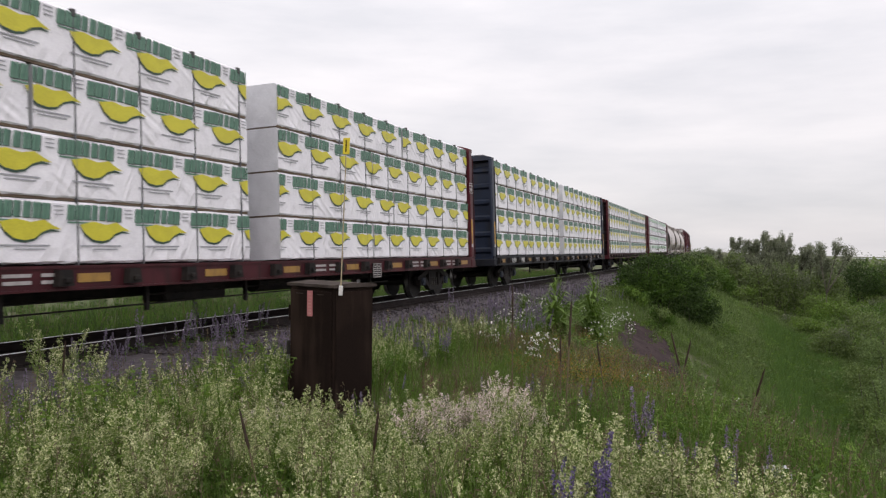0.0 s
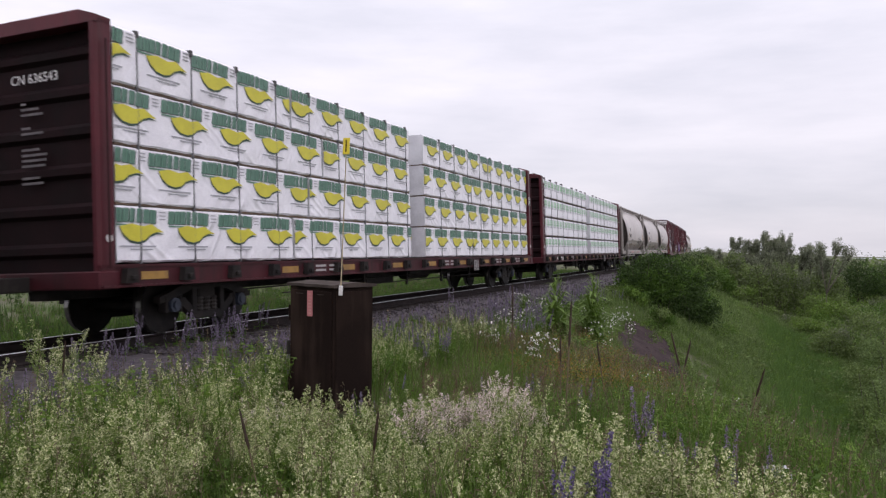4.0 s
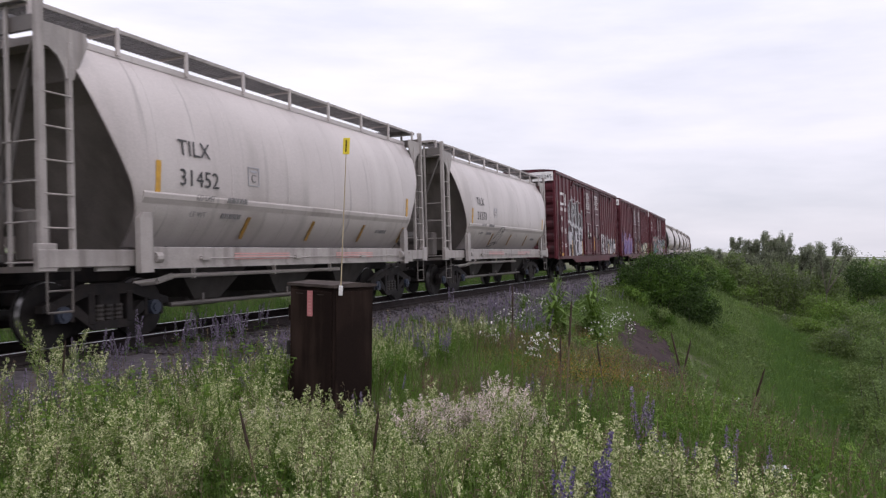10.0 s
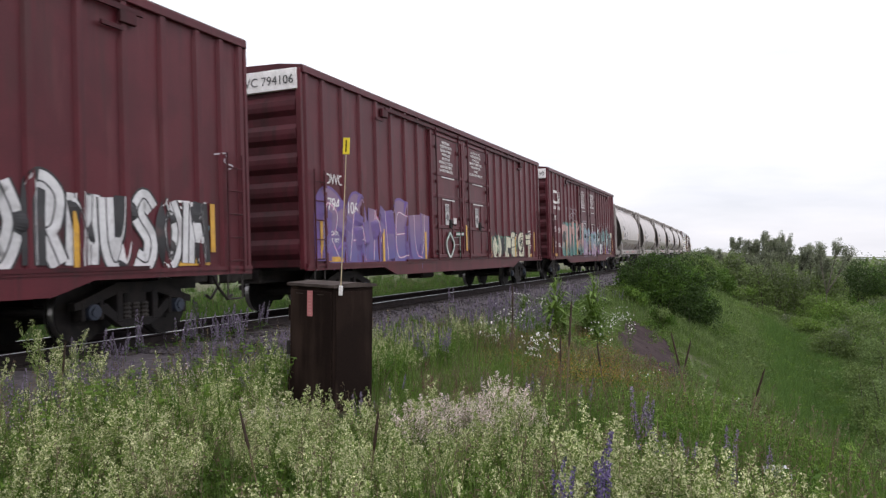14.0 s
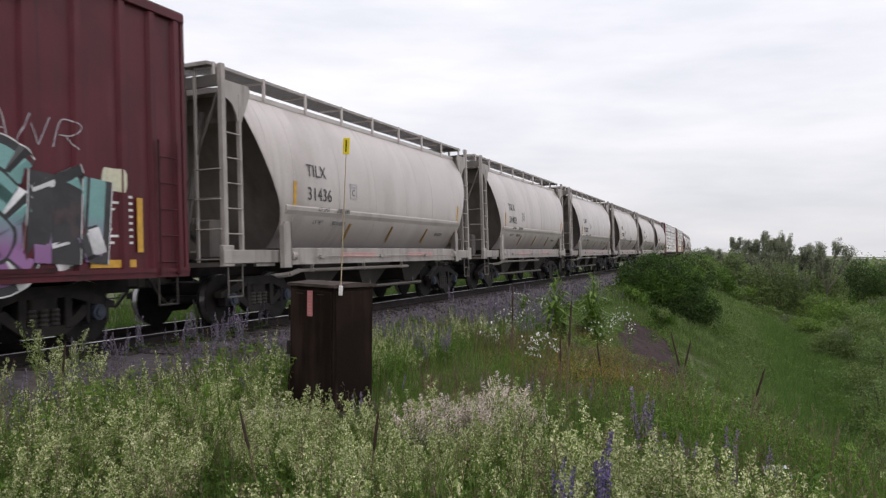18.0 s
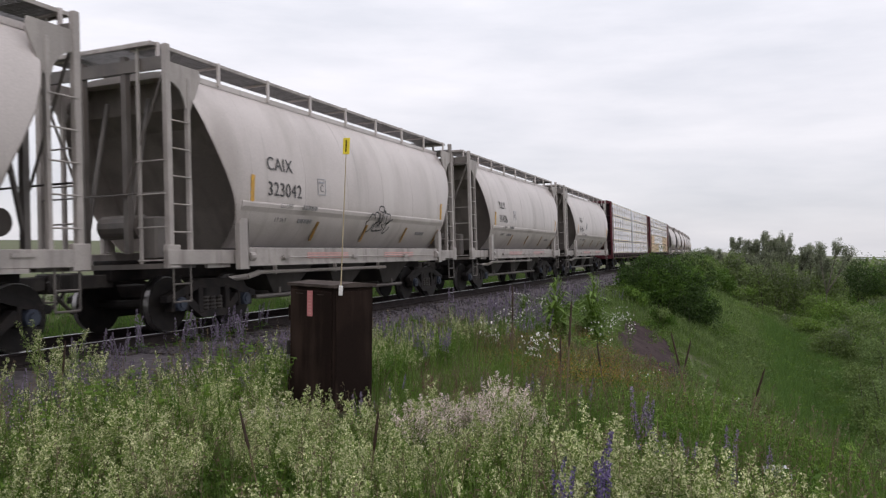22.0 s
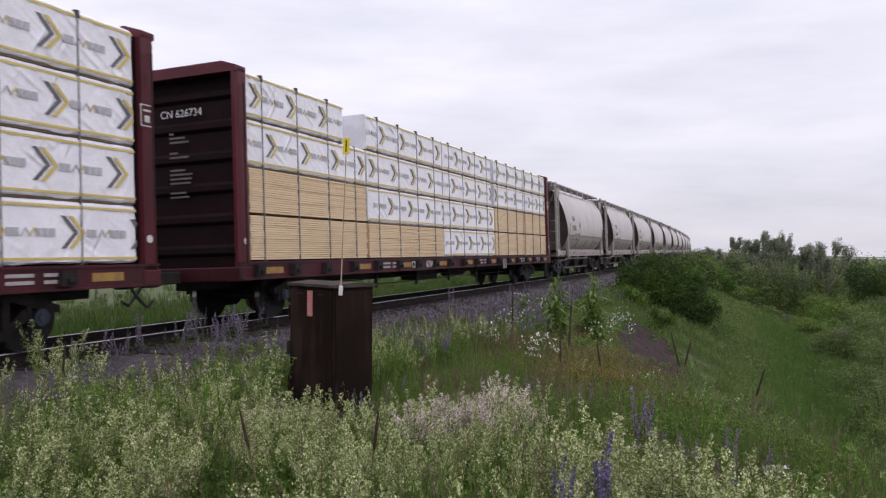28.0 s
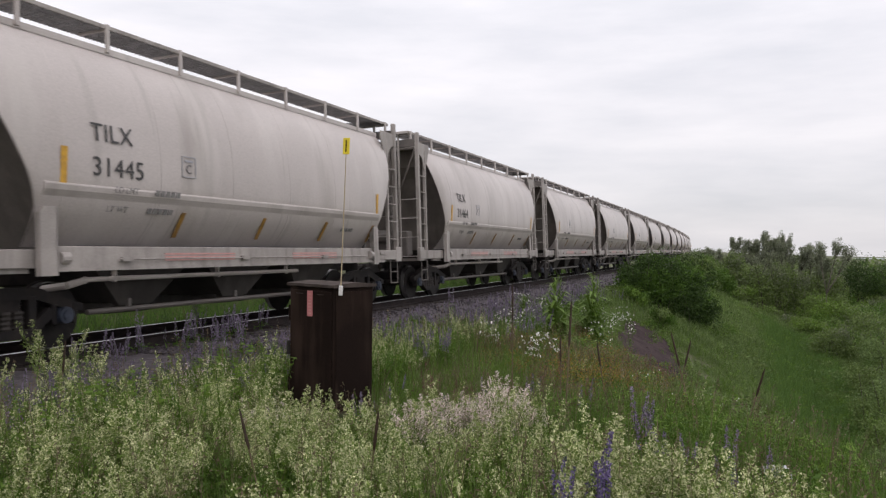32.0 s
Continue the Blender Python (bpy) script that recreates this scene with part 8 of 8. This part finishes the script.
def make_block():
    bm = bmesh.new()
    bmesh.ops.create_icosphere(bm, subdivisions=3, radius=1.0)
    for q in bm.verts:
        k = 1 + 0.12 * noise.noise(q.co * 2.3)
        q.co = Vector((max(-0.24, min(0.24, q.co.x * 0.30)), max(-0.17, min(0.17, q.co.y * 0.22)), max(-0.14, min(0.17, q.co.z * 0.22)))) * k * 0.55
    me = bpy.data.meshes.new("stone_block")
    bm.to_mesh(me)
    bm.free()
    me.materials.append(M["pale_stone"])
    ob = tagged(new("stone_block", me), "pale weathered concrete block lying in the grass", "stone block")
    ob.matrix_world = pose(0.18, 7.05, float(ground_z(0.18, 7.05)) + 0.16, 6, -5, 20)


M["pale_stone"] = mat("pale_concrete", (0.42, 0.42, 0.43), (0.28, 0.28, 0.29), 0.8, scale=8, bump=0.5, bump_scale=20)
make_block()


# ---- loose ballast stones on the near shoulder, and bare soil and rubble on the bank ----
def make_stones():
    r2 = random.Random(9)
    g = Geo()
    base = [(1, 0, 0), (-1, 0, 0), (0, 1, 0), (0, -1, 0), (0, 0, 1), (0, 0, -1)]
    tri = [(0, 2, 4), (2, 1, 4), (1, 3, 4), (3, 0, 4), (2, 0, 5), (1, 2, 5), (3, 1, 5), (0, 3, 5)]

    def stone(p, r):
        g.add([(p[0] + x * r * r2.uniform(0.7, 1.3), p[1] + y * r * r2.uniform(0.7, 1.3), p[2] + z * r * r2.uniform(0.5, 1.0)) for x, y, z in base], tri)

    for _ in range(7000):
        s = 9 + 42 * r2.random() ** 1.6
        u = r2.uniform(1.0, 3.5)
        w = float(np.interp(u, (1.7, 2.1, 2.5, 2.9, 3.4), (-0.20, -0.24, -0.40, -0.60, -0.80)))
        stone(on_track(s, u, w + 0.01), r2.uniform(0.018, 0.040))
    me = bpy.data.meshes.new("ballast_stones")
    me.from_pydata(g.v, [], g.f)
    me.materials.append(M["ballast"])
    tagged(new("ballast_stones", me), "loose grey ballast stones on the track shoulder", "stones", kind="stuff")
    g2 = Geo()
    g = g2
    for _ in range(500):
        k, a = math.sqrt(r2.random()), r2.uniform(0, 6.28)
        s = 27 + 7.6 * k * math.cos(a)
        p = on_track(s, 6.55 - 0.15 * (s - 27) + 1.28 * k * math.sin(a), 0)
        stone((p.x, p.y, float(ground_z(p.x, p.y)) + 0.01), r2.choice((r2.uniform(0.02, 0.06), r2.uniform(0.03, 0.11))))
    me = bpy.data.meshes.new("soil_rubble")
    me.from_pydata(g2.v, [], g2.f)
    me.materials.append(M["soil"])
    tagged(new("soil_rubble", me), "bare reddish-brown soil and rubble on the slipped bank", "rubble", kind="stuff")


M["soil"] = mat("red_brown_soil", (0.052, 0.038, 0.038), (0.030, 0.022, 0.023), 0.97, spec=0.05, scale=2.0, fine=20, bump=0.6, bump_scale=14, island=0.35)
make_stones()


def make_slip():
    """The bare slip on the bank, a thin skin of soil just over the ground."""
    rows = []
    for j in range(13):
        r = j / 12
        row = []
        for i in range(61):
            a = 2 * math.pi * (i % 60) / 60
            k = r * (1.05 + 0.12 * math.sin(3 * a + 1) + 0.08 * math.sin(7 * a))
            sv = 27 + 8.0 * k * math.cos(a)
            p = on_track(sv, 6.55 - 0.15 * (sv - 27) + 1.35 * k * math.sin(a), 0)
            row.append((p.x, p.y, float(ground_z(p.x, p.y)) + 0.05 * (1 - r ** 6) + 0.03 + 0.07 * noise.noise(Vector((p.x * 2.2, p.y * 2.2, 0))) * (1 - r)))
        rows.append(row)
    tagged(new("bare_soil", Geo().sheet(rows).mesh("bare_soil", M["soil"], True)), "bare reddish-brown slip of soil on the bank", "soil", kind="structure")


make_slip()


# ---- pale land on the horizon: haze in its colour, and a faint added glow ----
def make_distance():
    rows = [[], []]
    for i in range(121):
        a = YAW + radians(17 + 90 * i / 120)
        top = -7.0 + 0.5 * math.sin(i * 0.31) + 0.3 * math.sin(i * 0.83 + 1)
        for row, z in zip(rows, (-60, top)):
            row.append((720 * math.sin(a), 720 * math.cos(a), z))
    tagged(new("backdrop", Geo().sheet(rows).mesh("backdrop", M["far_land"])), "pale strip of low land on the horizon, haze painted in", "distant land", kind="structure")


# Haze is put into this colour; a weak emission lifts it further.
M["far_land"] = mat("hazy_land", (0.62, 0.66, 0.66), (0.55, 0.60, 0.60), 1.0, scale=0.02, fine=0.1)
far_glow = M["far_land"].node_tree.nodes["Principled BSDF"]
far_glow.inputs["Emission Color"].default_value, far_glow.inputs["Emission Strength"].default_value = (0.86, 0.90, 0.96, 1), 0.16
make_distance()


# ---- movement of the train ----
def plant_edges():
    """Herbs and tufts that hang over the rim of the slip, and a few on the shoulder of the ballast."""
    e = Strew()
    n = 330
    a, k = rs.uniform(0, 2 * math.pi, n), rs.normal(0.98, 0.13, n)
    k = np.where(rs.rand(n) < 0.10, rs.uniform(0.3, 0.9, n), k)
    sv = 27 + 8.0 * k * np.cos(a)
    u = 6.55 - 0.15 * (sv - 27) + 1.35 * k * np.sin(a)
    pts = np.array([on_track(q, w, 0)[:2] for q, w in zip(sv, u)])
    e.put([herb(0.36, 70, 0.050, "mid"), herb(0.30, 60, 0.050, "light"), herb(0.34, 60, 0.045, "sedge"), tuft(0.45, 18, 0.014, "grass", 0.2, 3)], pts, 0.9)
    n = 170
    sv, u = 3.0 + 7.5 * rs.rand(n), rs.uniform(2.45, 3.5, n)
    pts = np.array([on_track(q, w, 0)[:2] for q, w in zip(sv, u)])
    e.put([herb(0.55, 110, 0.026, "leaf"), herb(0.5, 90, 0.03, "mid"), lupin(0.75, 180), tuft(0.6, 16, 0.010, "grass", 0.12, 2)], pts[~near_case(pts)], 0.85)
    e.make("edge_growth", "low green herbs and grass on bare ground edges", "grass")


plant_edges()


def motions():
    for ob, s, m in MOVING:
        walk(ob, [(t, track_pose(s - rolled(t)) @ m) for t in range(0, 33)])
    for w, s, base in WHEELS:
        rows = []
        for f in range(0, 961):
            t = f / 30
            here = s - rolled(t)
            if f in (0, 960) or 0 < here < 40:
                rows.append((t, base @ Matrix.Rotation((min(max(here, -0.2), 40.2) / 0.46), 4, "Y")))
        walk(w, rows)


motions()
